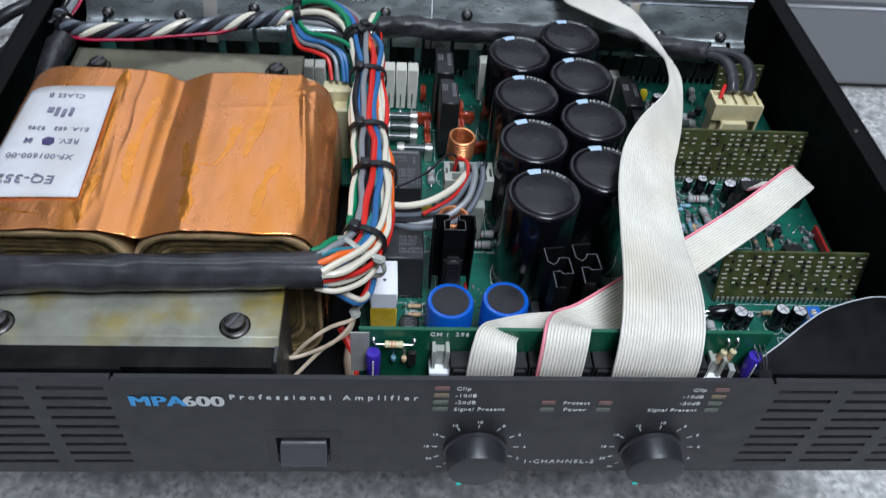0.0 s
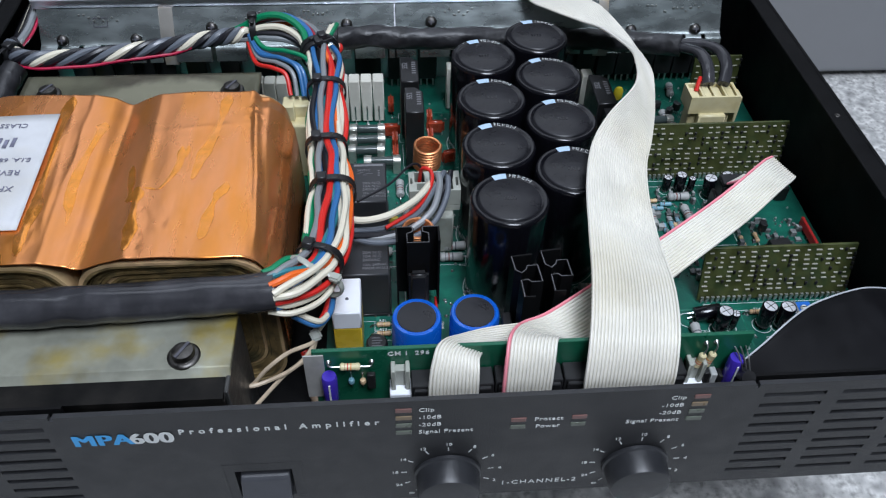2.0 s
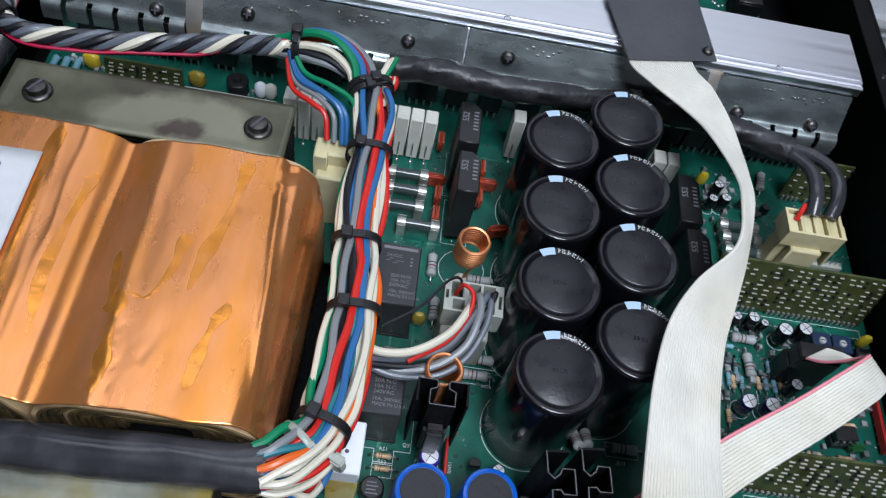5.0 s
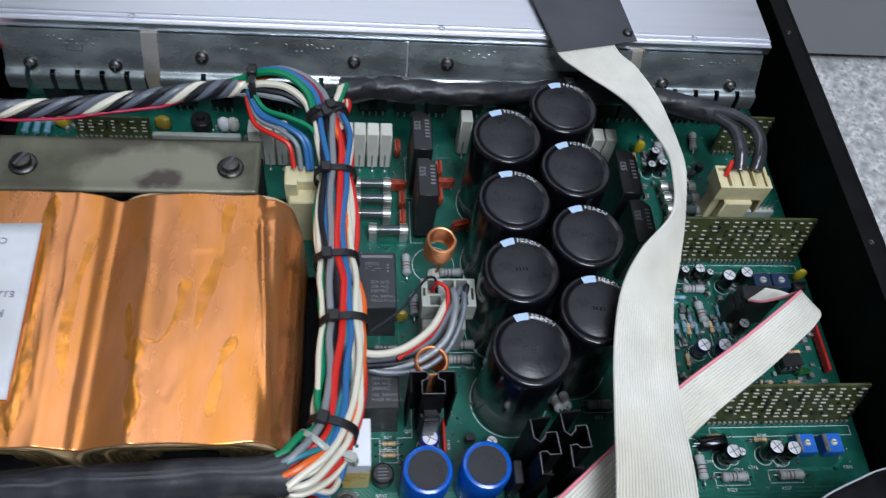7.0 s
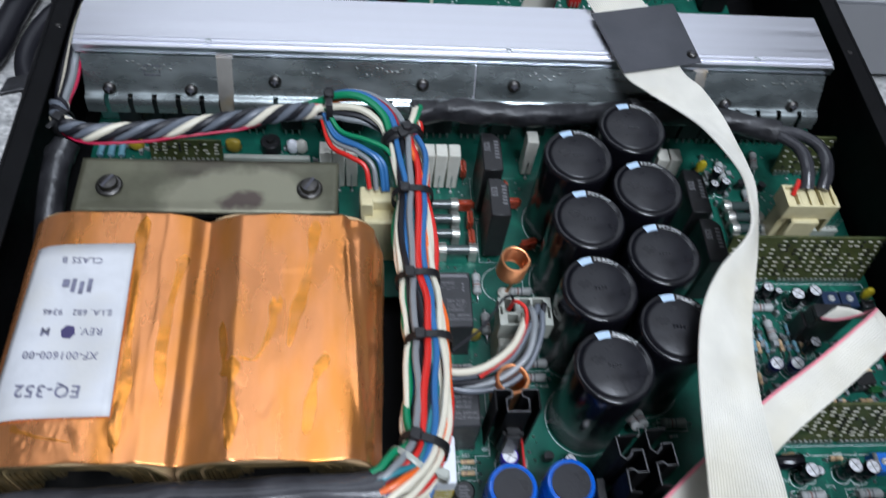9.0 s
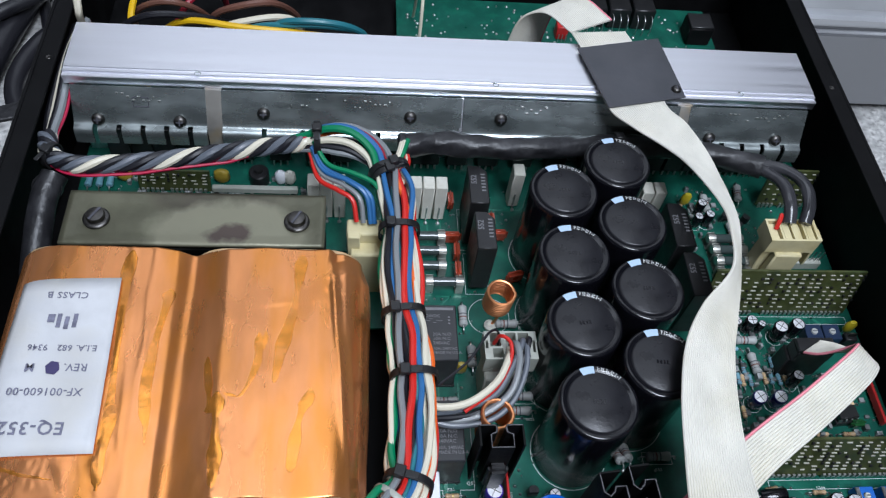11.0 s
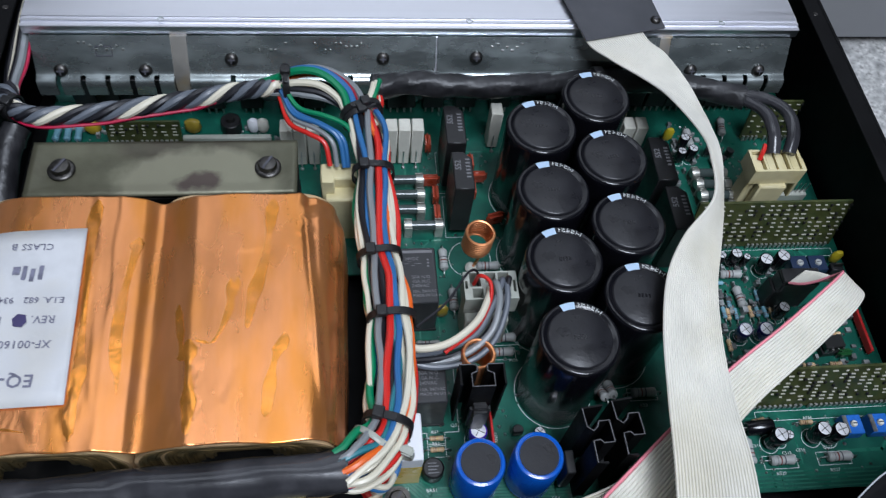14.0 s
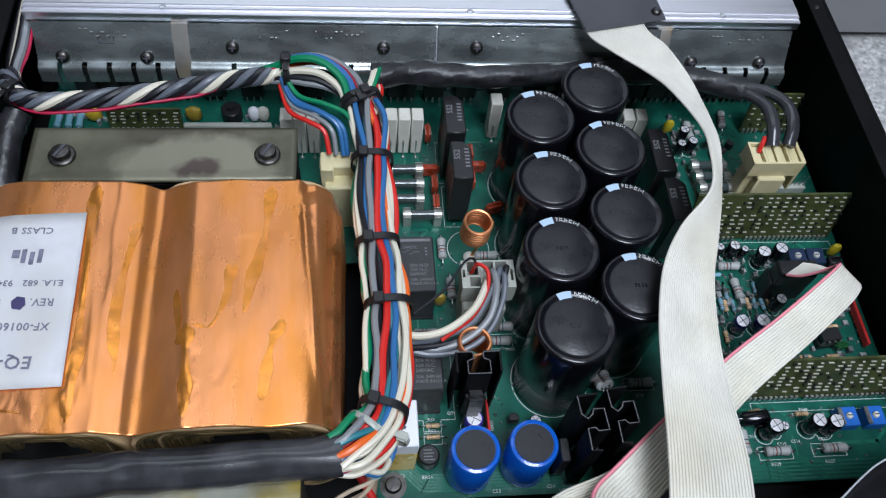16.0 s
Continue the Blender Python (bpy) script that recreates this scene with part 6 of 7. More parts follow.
def module(x0, x1, y0, z0, z1, lean, seed, rows=9):
    """An upright board leaning back by lean over its height, with its small parts and pin row."""
    rnd = random.Random(seed)
    t = thing("plug_in_board", ((x0 + x1) / 2, y0, PZ), "upright olive plug-in board crowded with surface-mounted parts", "circuit board", "plug-in boards")
    sh = Matrix(((1, 0, 0, 0), (0, 1, lean / (z1 - z0), -lean / (z1 - z0) * z0), (0, 0, 1, 0), (0, 0, 0, 1)))
    part("board", box(x0, x1, y0, y0 + 0.0012, z0, z1, 0.0001, m=sh), M_OLIVE, t, smooth=False)
    ladders = max(2, int((x1 - x0) / 0.0050))
    for i in range(ladders):
        x = x0 + 0.0030 + (x1 - x0 - 0.0060) * i / (ladders - 1) + rnd.uniform(-0.0004, 0.0004)
        for j in range(rows):
            z = z0 + 0.0050 + (z1 - z0 - 0.0072) * j / (rows - 1)
            if rnd.random() < 0.80:
                w, o = rnd.choice((0.0007, 0.0010, 0.0013)), rnd.uniform(-0.0006, 0.0006)
                part("chip_part", box(x + o - w, x + o + w, y0 - 0.0005, y0, z - 0.00022, z + 0.00022, 0, m=sh), M_SMD, t, smooth=False)
            if rnd.random() < 0.30:
                part("chip_part", box(x + 0.0018, x + 0.0030, y0 - 0.0008, y0, z - 0.0007, z + 0.0007, 0.0001, m=sh), M_CHIP, t, smooth=False)
    n = int((x1 - x0) / 0.00254)
    for k in range(n):
        x = x0 + 0.002 + k * 0.00254
        if x > x1 - 0.001 or abs(k - n * 0.36) < 0.8:
            continue
        pin = box(x - 0.0007, x + 0.0007, y0 - 0.0008, y0 + 0.0002, z0 - 0.0002, z0 + 0.0022, 0)
        box(x - 0.0003, x + 0.0003, y0 - 0.0006, y0 - 0.0001, PZ - 0.001, z0, 0, bm=pin)
        part("edge_pin", pin, M_PINGREY, t, smooth=False)
    return t


module(0.1370, 0.2090, 0.0855, 0.0178, 0.0445, 0.0075, 3)
module(0.1270, 0.2085, 0.1745, 0.0178, 0.0485, 0.0065, 5)
module(0.1790, 0.2075, 0.2480, 0.0178, 0.0445, 0.004, 8, 6)
module(-0.1720, -0.1340, 0.2490, 0.0178, 0.0310, 0.003, 9, 4)

# ---- connectors ----
M_BROWNSLOT = mat('brown_shadowed_slot', (0.20, 0.15, 0.08), 0.6)
cn = thing("cream_connector", (0.170, 0.203, PZ), "tall cream nylon power connector", "connector")
def socket_top(x0, x1, y0, y1, z0, z1, holes):
    """A moulded block pierced by upright wells: (x0, x1, y0, y1) each."""
    us_ = sorted({x0, x1, *[v for q in holes for v in q[:2]]})
    vs_ = sorted({y0, y1, *[v for q in holes for v in q[2:]]})
    return pierced(us_, vs_, lambda u, v: any(a < u < b and c < v < d for a, b, c, d in holes), z1 - z0, lambda u, v, w: Vector((u, v, z0 + w)))


part("socket_rim", socket_top(0.1580, 0.1850, 0.1960, 0.2100, 0.0440, 0.0545, [(0.1592 + k * 0.0063, 0.1645 + k * 0.0063, 0.1972, 0.2088) for k in range(4)]), M_CREAM, cn, smooth=False)
for k in range(4):
    x = 0.1592 + k * 0.0063
    part("plug_tongue", box(x + 0.0004, x + 0.0049, 0.1975, 0.2085, 0.0441, 0.0528 + 0.0010 * (k % 2), 0.0006), M_CREAM, cn)
part("housing", box(0.1600, 0.1830, 0.1985, 0.2080, PZ, 0.0441, 0.0006), M_CREAM, cn)
part("front_rib", box(0.1640, 0.1790, 0.1935, 0.1984, PZ + 0.004, 0.0440, 0.0008), M_CREAM, cn)
part("latch", box(0.1852, 0.1870, 0.1975, 0.2055, 0.0300, 0.0530, 0.0004), M_CREAM, cn)
ph = thing("pin_header", (0.196, 0.206, PZ), "white pin header with a row of tinned pins", "connector")
part("base", box(0.1860, 0.2040, 0.2040, 0.2080, PZ, PZ + 0.0060, 0.0004), M_NYLON, ph)
for k in range(7):
    part("pin", box(0.1875 + k * 0.00254 - 0.0003, 0.1875 + k * 0.00254 + 0.0003, 0.2057, 0.2063, PZ, PZ + 0.0140, 0), M_SOLDER, ph)

cp = thing("cream_plug", (-0.051, 0.194, PZ), "cream nylon plug holding four coloured wires", "connector")
b = bmesh.new()
box(-0.0595, -0.0405, 0.1935, 0.2030, 0.0420, 0.0570, 0.0007, bm=b)
box(-0.0575, -0.0390, 0.1860, 0.1990, PZ, 0.0500, 0.0008, bm=b)
part("housing", b, M_CREAM, cp)
part("latch", box(-0.0590, -0.0530, 0.1900, 0.1940, 0.0400, 0.0590, 0.0004), M_CREAM, cp)

wc = thing("white_connector", (0.014, 0.135, PZ), "milky white nylon connector with grey and ivory leads", "connector")
part("socket_rim", socket_top(0.0036, 0.0278, 0.1290, 0.1432, 0.0440, 0.0530, [(0.0041, 0.0053, 0.1345, 0.1385), (0.0063, 0.0112, 0.1355, 0.1424), (0.0072, 0.0121, 0.1298, 0.1345), (0.0134, 0.0183, 0.1298, 0.1424), (0.0193, 0.0243, 0.1298, 0.1424), (0.0258, 0.0270, 0.1325, 0.1385)]), M_NYLON, wc, smooth=False)
part("flange", box(0.0036, 0.0278, 0.1290, 0.1432, 0.0400, 0.0439, 0.0004), M_NYLON, wc)
part("housing", box(0.0045, 0.0245, 0.1245, 0.1400, PZ, 0.0400, 0.0008), M_NYLON, wc)
for c, pts, r in (("grey", [(0.0165, 0.1370, 0.0500), (0.0170, 0.1335, 0.0590), (0.0172, 0.1240, 0.0600), (0.0130, 0.1120, 0.0560), (0.0020, 0.1040, 0.0520), (-0.0120, 0.1010, 0.0510), (-0.0260, 0.1040, 0.0540)], 0.0016),
                  ("slate", [(0.0215, 0.1370, 0.0500), (0.0218, 0.1330, 0.0580), (0.0205, 0.1220, 0.0560), (0.0140, 0.1090, 0.0520), (0.0030, 0.1010, 0.0500), (-0.0130, 0.0990, 0.0500), (-0.0260, 0.1020, 0.0520)], 0.0014),
                  ("black", [(0.0230, 0.1385, 0.0500), (0.0232, 0.1360, 0.0580), (0.0190, 0.1250, 0.0560), (0.0100, 0.1110, 0.0530), (-0.0050, 0.1030, 0.0515), (-0.0260, 0.1000, 0.0540)], 0.0014),
                  ("slate", [(0.0200, 0.1385, 0.0500), (0.0200, 0.1350, 0.0590), (0.0150, 0.1240, 0.0590), (0.0060, 0.1110, 0.0550), (-0.0090, 0.1050, 0.0530), (-0.0260, 0.1020, 0.0550)], 0.0013),
                  ("white", [(0.0150, 0.1340, 0.0530), (0.0130, 0.1270, 0.0590), (0.0060, 0.1140, 0.0615), (-0.0060, 0.1050, 0.0610), (-0.0180, 0.1030, 0.0600), (-0.0280, 0.1060, 0.0600)], 0.0016),
                  ("red", [(0.0085, 0.1385, 0.0500), (0.0100, 0.1370, 0.0600), (0.0140, 0.1330, 0.0610), (0.0130, 0.1240, 0.0600), (0.0060, 0.1130, 0.0570), (-0.0080, 0.1030, 0.0550)], 0.0009),
                  ("black", [(0.0105, 0.1380, 0.0500), (0.0090, 0.1400, 0.0590), (0.0040, 0.1370, 0.0620), (-0.0060, 0.1230, 0.0630), (-0.0200, 0.1110, 0.0640)], 0.0006)):
    part("lead", tube(spline(pts, 8), r, 9), WIRE[c], wc, c.replace("white", "ivory") + " insulated lead")

# white jumper block with amber tape
jb = thing("terminal_block", (-0.0255, 0.069, PZ), "white block with amber taped sides", "component block")
part("amber_body", box(-0.0311, -0.0194, 0.0601, 0.0796, PZ, 0.0384, 0.0004), M_YELLOW, jb, "amber taped body")
wt = part("white_cap", box(-0.0312, -0.0193, 0.0600, 0.0797, 0.0385, 0.0486, 0.0005), M_WHITEBOX, jb, "plain white cap")
part("hole", lathe([(0, 0.0487), (0.0006, 0.0487), (0.0008, 0.0486)], Matrix.Translation((-0.0250, 0.0680, 0)), 12), M_INK, wt)

# ---- row of ceramic resistors ----
first_c = None
for x in (-0.0303, -0.0236, -0.0168, -0.0100, -0.0775, -0.0708, -0.0641, 0.1035, 0.1105, 0.0330):
    if first_c is None:
        first_c = thing("ceramic_resistor", (0, 0, 0), "upright off-white ceramic power resistor", "resistor", "ceramic resistors")
        part("ceramic_body", box(-0.0031, 0.0031, -0.0042, 0.0042, 0.0010, 0.0285, 0.0005), M_CERAM, first_c)
        part("lead", box(-0.0003, 0.0003, -0.0048, -0.0042, -0.0005, 0.0120, 0), M_SOLDER, first_c)
        part("solder_joint", lathe([(0.0012, 0.0001), (0.0008, 0.0008), (0, 0.0012)], Matrix.Translation((0, -0.0060, 0)), 10), M_SOLDER, first_c)
        first_c.matrix_basis = Matrix.Translation((x, 0.2375, PZ))
    else:
        copy_thing(first_c, Matrix.Translation((x, 0.2375 if x < 0.03 or x > 0.1 else 0.2480, PZ)))

# ---- glass fuses in spring clips ----
fz = None
for x, y in ((-0.0170, 0.2180), (-0.0170, 0.2085), (-0.0175, 0.1990), (-0.0090, 0.1890), (0.1510, 0.2195), (0.1515, 0.2120), (0.1520, 0.2045), (0.1510, 0.1965)):
    if fz is None:
        fz = thing("glass_fuse", (0, 0, 0), "glass fuse in bright metal clips", "fuse", "fuses")
        part("glass_tube", lathe([(0.0022, -0.0065), (0.0025, -0.0065), (0.0025, 0.0065), (0.0022, 0.0065)], Matrix.Translation((0, 0, 0.0068)) @ Matrix.Rotation(radians(90), 4, "Y"), 16), mat("cloudy_fuse_glass", (0.045, 0.060, 0.058), 0.08, 0, 0.2, 100), fz)
        for s in (-1, 1):
            part("end_cap", lathe([(0, s * 0.0100), (0.0026, s * 0.0100), (0.0027, s * 0.0095), (0.0027, s * 0.0060), (0.0024, s * 0.0060)], Matrix.Translation((0, 0, 0.0068)) @ Matrix.Rotation(radians(90), 4, "Y"), 16), M_CLIP, fz)
            cl = bmesh.new()
            for q in (-1, 1):
                box(s * 0.0078 - 0.0020, s * 0.0078 + 0.0020, q * 0.0030 - 0.0002, q * 0.0030 + 0.0002, 0, 0.0085, 0.0001, bm=cl)
            box(s * 0.0078 - 0.0020, s * 0.0078 + 0.0020, -0.0030, 0.0030, 0, 0.0006, 0.0001, bm=cl)
            part("spring_clip", cl, M_CLIP, fz)
        fz.matrix_basis = Matrix.Translation((x, y, PZ))
    else:
        copy_thing(fz, Matrix.Translation((x, y, PZ)))

# ---- dipped red capacitors ----
rc = None
for x, y, rz, ln in ((-0.0030, 0.2430, 90, 1), (-0.0035, 0.2180, 0, 1), (-0.0015, 0.2085, 90, 1), (-0.0015, 0.1965, 90, 1), (0.0190, 0.2290, 90, 1), (0.0185, 0.2110, 90, 1), (0.0220, 0.2200, 0, 1), (0.0285, 0.1930, 15, 1), (0.1205, 0.1990, 90, 1)):
    m = Matrix.Translation((x, y, PZ)) @ Matrix.Rotation(radians(rz), 4, "Z")
    if rc is None:
        rc = thing("red_film_capacitor", (0, 0, 0), "red-brown dipped film capacitor standing on the board", "capacitor", "red film capacitors")
        b = box(-0.0052, 0.0052, -0.0016, 0.0016, 0.0015, 0.0105, 0.0015, seg=3)
        part("dipped_body", b, M_REDCAP, rc)
        for s in (-1, 1):
            part("lead", box(s * 0.0038 - 0.0003, s * 0.0038 + 0.0003, -0.0003, 0.0003, -0.001, 0.0018, 0), M_SOLDER, rc)
        rc.matrix_basis = m
    else:
        copy_thing(rc, m)

# ---- trimmers, small semiconductors, chips ----
for x, y in ((0.1826, 0.0738), (0.1957, 0.0738)):
    t = thing("blue_trimmer", (x, y, PZ), "square blue trimmer with a slotted rotor", "trimmer", "trimmers")
    part("body", box(x - 0.0046, x + 0.0046, y - 0.0046, y + 0.0046, PZ, PZ + 0.0065, 0.0004), M_TRIM, t)
    part("rotor", lathe([(0, 0.0080), (0.0012, 0.0080), (0.0015, 0.0075), (0.0015, 0.0064)], Matrix.Translation((x, y, PZ)), 18), M_CERAM, t, "white slotted rotor")
    part("slot", box(x - 0.0011, x + 0.0011, y - 0.0003, y + 0.0003, PZ + 0.0078, PZ + 0.00815, 0), M_INK, t, smooth=False)
    part("wiper", box(x - 0.0046, x - 0.0025, y - 0.0042, y + 0.0042, PZ + 0.0064, PZ + 0.0069, 0.0001), M_SOLDER, t)
t = thing("round_bridge", (-0.0135, 0.064, PZ), "round black moulded rectifier", "rectifier")
part("body", lathe([(0, 0.0015), (0.0046, 0.0015), (0.0049, 0.0022), (0.0047, 0.0075), (0.0040, 0.0082), (0, 0.0082)], Matrix.Translation((-0.0135, 0.064, PZ)), 28), M_BLACKPL, t)
bars = bmesh.new()
for k in range(4):
    box(-0.0158, -0.0112 - 0.0008 * (k % 2), 0.0615 + k * 0.0014, 0.0620 + k * 0.0014, PZ + 0.0081, PZ + 0.0083, 0, bm=bars)
part("print_bar", bars, M_CUT, t, smooth=False)
for k in range(4):
    part("leg", box(-0.0163 + 0.0018 * k, -0.0159 + 0.0018 * k, 0.0638, 0.0642, PZ - 0.001, PZ + 0.002, 0), M_SOLDER, t)


def small_transistor(x, y, rz, z=PZ):
    t = thing("small_transistor", (x, y, z), "small black plastic transistor", "transistor", "small transistors")
    pts = [(0.0024 * math.cos(radians(a)), 0.0024 * math.sin(radians(a))) for a in range(-30, 211, 20)]
    m = Matrix.Translation((x, y, z)) @ Matrix.Rotation(radians(rz), 4, "Z")
    part("body", prism(pts, 0.003, 0.0078, m=m, bevel=0.0002), M_BLACKPL, t)
    for k in (-1, 0, 1):
        part("leg", box(k * 0.00127 - 0.0002, k * 0.00127 + 0.0002, -0.0002, 0.0002, -0.001, 0.0031, 0, m=m), M_SOLDER, t)


for q in ((0.0255, 0.0790, 0), (0.1620, 0.2290, 40), (0.1680, 0.2350, 130), (0.1560, 0.2360, 0), (0.1840, 0.1300, 90), (-0.1060, 0.2360, 0), (-0.1000, 0.2330, 60)):
    small_transistor(*q)
for x, y, w, d, hh, c, lab in ((0.0135, 0.0800, 0.0006, 0.0075, 0.010, M_RED, "thin red resistor network"), (0.2065, 0.1225, 0.0008, 0.0125, 0.0065, M_RED, "thin red resistor network")):
    t = thing("resistor_network", (x, y, PZ), lab, "resistor network", "resistor networks")
    part("body", box(x - w, x + w, y - d, y + d, PZ + 0.0015, PZ + hh, 0.0004), c, t)
    for k in range(6):
        part("pin", box(x - 0.0002, x + 0.0002, y - d + 0.001 + k * d * 0.36 - 0.0002, y - d + 0.001 + k * d * 0.36 + 0.0002, PZ - 0.001, PZ + 0.002, 0), M_SOLDER, t)
for x, y, m_, lab in ((-0.0035, 0.1400, M_MAG, "small olive dipped capacitor on the board"), (-0.1200, 0.2300, M_MAG, "small olive dipped capacitor on the board"), (0.1350, 0.2480, mat("yellow_dipped_paint", (0.45, 0.36, 0.02), 0.4), "small yellow dipped capacitor on the board"), (0.2065, 0.1640, bpy.data.materials["yellow_dipped_paint"], "small yellow dipped capacitor on the board"), (-0.1600, 0.2280, bpy.data.materials["yellow_dipped_paint"], "small yellow dipped capacitor on the board")):
    t = thing("dipped_capacitor", (x, y, PZ), lab, "capacitor", "dipped capacitors")
    part("body", lathe([(0, 0.0015), (0.0018, 0.0018), (0.0030, 0.0035), (0.0030, 0.0085), (0.0018, 0.0105), (0, 0.0110)], Matrix.Translation((x, y, PZ)) @ Matrix.Diagonal((1, 0.6, 1, 1)), 18), m_, t)
    for s in (-1, 1):
        part("lead", box(x + s * 0.0013 - 0.0002, x + s * 0.0013 + 0.0002, y - 0.0002, y + 0.0002, PZ - 0.001, PZ + 0.003, 0), M_SOLDER, t)


def dip_chip(x, y, w, d, z, pins, label, rz=0):
    t = thing("chip", (x, y, z), label, "chip", "chips")
    m = Matrix.Translation((x, y, z)) @ Matrix.Rotation(radians(rz), 4, "Z")
    part("socket", box(-w / 2, w / 2, -d / 2, d / 2, 0, 0.0040, 0.0003, m=m), M_BLACKPL, t)
    part("package", box(-w / 2 + 0.0006, w / 2 - 0.0006, -d / 2 + 0.001, d / 2 - 0.001, 0.0048, 0.0082, 0.0003, m=m), M_CHIP, t)
    for k in range(pins):
        for s in (-1, 1):
            px = -w / 2 + 0.0014 + k * (w - 0.0028) / (pins - 1)
            part("pin", box(px - 0.0005, px + 0.0005, s * (d / 2 - 0.0006) - 0.0003, s * (d / 2 - 0.0006) + 0.0003, 0.0035, 0.0068, 0, m=m), M_SOLDER, t)


dip_chip(0.1870, 0.1150, 0.0115, 0.0085, PZ, 4, "small black chip in a socket", 6)
t = thing("ribbon_header", (0.1700, 0.1430, PZ), "black ribbon header with the narrow ribbon plugged in", "connector")
part("shroud", box(0.1590, 0.1800, 0.1385, 0.1475, PZ, 0.0330, 0.0006), M_BLACKPL, t)
part("plug", box(0.1600, 0.1790, 0.1375, 0.1465, 0.0331, 0.0415, 0.0006), M_BLACKPL, t)
part("strain_clip", box(0.1598, 0.1792, 0.1380, 0.1455, 0.0416, 0.0440, 0.0005), M_BLACKPL, t)
# dark blue plastic, deepened further for the shadow these trimmers stand in
M_DARKTRIM = mat("shaded_dark_blue_plastic", (0.012, 0.025, 0.06), 0.4)
for x in (0.1845, 0.1945):
    t = thing("dark_trimmer", (x, 0.1600, PZ), "dark blue trimmer with a grey rotor, its shadow put into the colour", "trimmer", "trimmers")
    part("body", box(x - 0.0047, x + 0.0047, 0.1555, 0.1645, PZ, PZ + 0.0075, 0.0004), M_DARKTRIM, t)
    part("rotor", lathe([(0, 0.0084), (0.0016, 0.0084), (0.0018, 0.0075)], Matrix.Translation((x, 0.1600, PZ)), 14), M_RES, t)
    part("slot", box(x - 0.0012, x + 0.0012, 0.1598, 0.1602, PZ + 0.0083, PZ + 0.0086, 0), M_INK, t, smooth=False)
t = thing("terminal_lug", (0.2030, 0.1560, PZ), "small black upright terminal", "terminal")
part("body", box(0.2000, 0.2065, 0.1540, 0.1590, PZ, PZ + 0.0090, 0.0006), M_BLACKPL, t)
part("tab", box(0.2010, 0.2055, 0.1562, 0.1568, PZ + 0.0088, PZ + 0.0120, 0.0002), M_SCREW, t)
M_DGREEN = mat("dark_green_dip", (0.01, 0.07, 0.02), 0.3, 0, 0.1, 200, 0, 1, None, 0, 25, 0.3)
for x, y, rz in ((0.1930, 0.1105, 5), (0.1690, 0.1480, 60)):
    t = thing("green_film_capacitor", (x, y, PZ), "dark green dipped film capacitor", "capacitor", "green film capacitors")
    m = Matrix.Translation((x, y, PZ)) @ Matrix.Rotation(radians(rz), 4, "Z")
    part("body", box(-0.0042, 0.0042, -0.0017, 0.0017, 0.001, 0.0065, 0.0015, seg=3, m=m), M_DGREEN, t)
    for s in (-1, 1):
        part("lead", box(s * 0.003 - 0.0002, s * 0.003 + 0.0002, -0.0002, 0.0002, -0.001, 0.0014, 0, m=m), M_SOLDER, t)

# ---- parts showing behind the transformer ----
REARR = resistor("rear_resistor", "pale blue resistor behind the transformer", 0.0019, 0.0085, 0.0125, M_BLUERES, (M_BAND,), "rear resistors")
REARR.matrix_basis = Matrix.Translation((-0.1995, 0.2550, PZ + 0.0022)) @ Matrix.Rotation(radians(88), 4, "Z")
for x in (-0.1940, -0.1885, -0.1675, -0.1480, -0.0780, -0.0725):
    copy_thing(REARR, Matrix.Translation((x, 0.2552, PZ + 0.0022)) @ Matrix.Rotation(radians(92), 4, "Z"))
t = thing("ivory_bar", (-0.110, 0.2480, PZ), "long ivory insulating bar on the board", "component")
part("bar", box(-0.1330, -0.0870, 0.2465, 0.2495, PZ + 0.004, PZ + 0.0078, 0.0004), M_NYLON, t)
for s in (-0.1310, -0.0890):
    part("post", box(s - 0.001, s + 0.001, 0.2470, 0.2490, PZ, PZ + 0.0042, 0), M_BLACKPL, t)
t = thing("ribbed_rotor_trimmer", (-0.109, 0.260, PZ), "round black trimmer with moulded top", "trimmer")
part("base", lathe([(0, 0), (0.0055, 0), (0.0055, 0.0075), (0.0050, 0.0080), (0, 0.0080)], Matrix.Translation((-0.1090, 0.2590, PZ)), 24), M_BLACKPL, t)
part("rotor", lathe([(0, 0.0098), (0.0020, 0.0098), (0.0024, 0.0080)], Matrix.Translation((-0.1090, 0.2590, PZ)), 12), M_CHIP, t)
for x, c_, lab in ((-0.1290, M_MAG, "olive dipped box capacitor"), (-0.0970, M_WHITEBOX, "small white bead component"), (-0.0920, M_CERAM, "small white bead component"), (-0.1810, M_YELLOW, "yellow dipped component on the board")):
    t = thing("dipped_component", (x, 0.2575, PZ), lab, "component", "rear board parts")
    part("body", lathe([(0, 0.0010), (0.0024, 0.0014), (0.0034, 0.0040), (0.0030, 0.0085), (0.0015, 0.0100), (0, 0.0102)], Matrix.Translation((x, 0.2575, PZ)) @ Matrix.Diagonal((1.0 if x > -0.12 else 1.35, 0.8, 1, 1)), 16), c_, t)
    part("lead", box(x - 0.0015, x + 0.0015, 0.2573, 0.2577, PZ - 0.001, PZ + 0.002, 0), M_SOLDER, t)

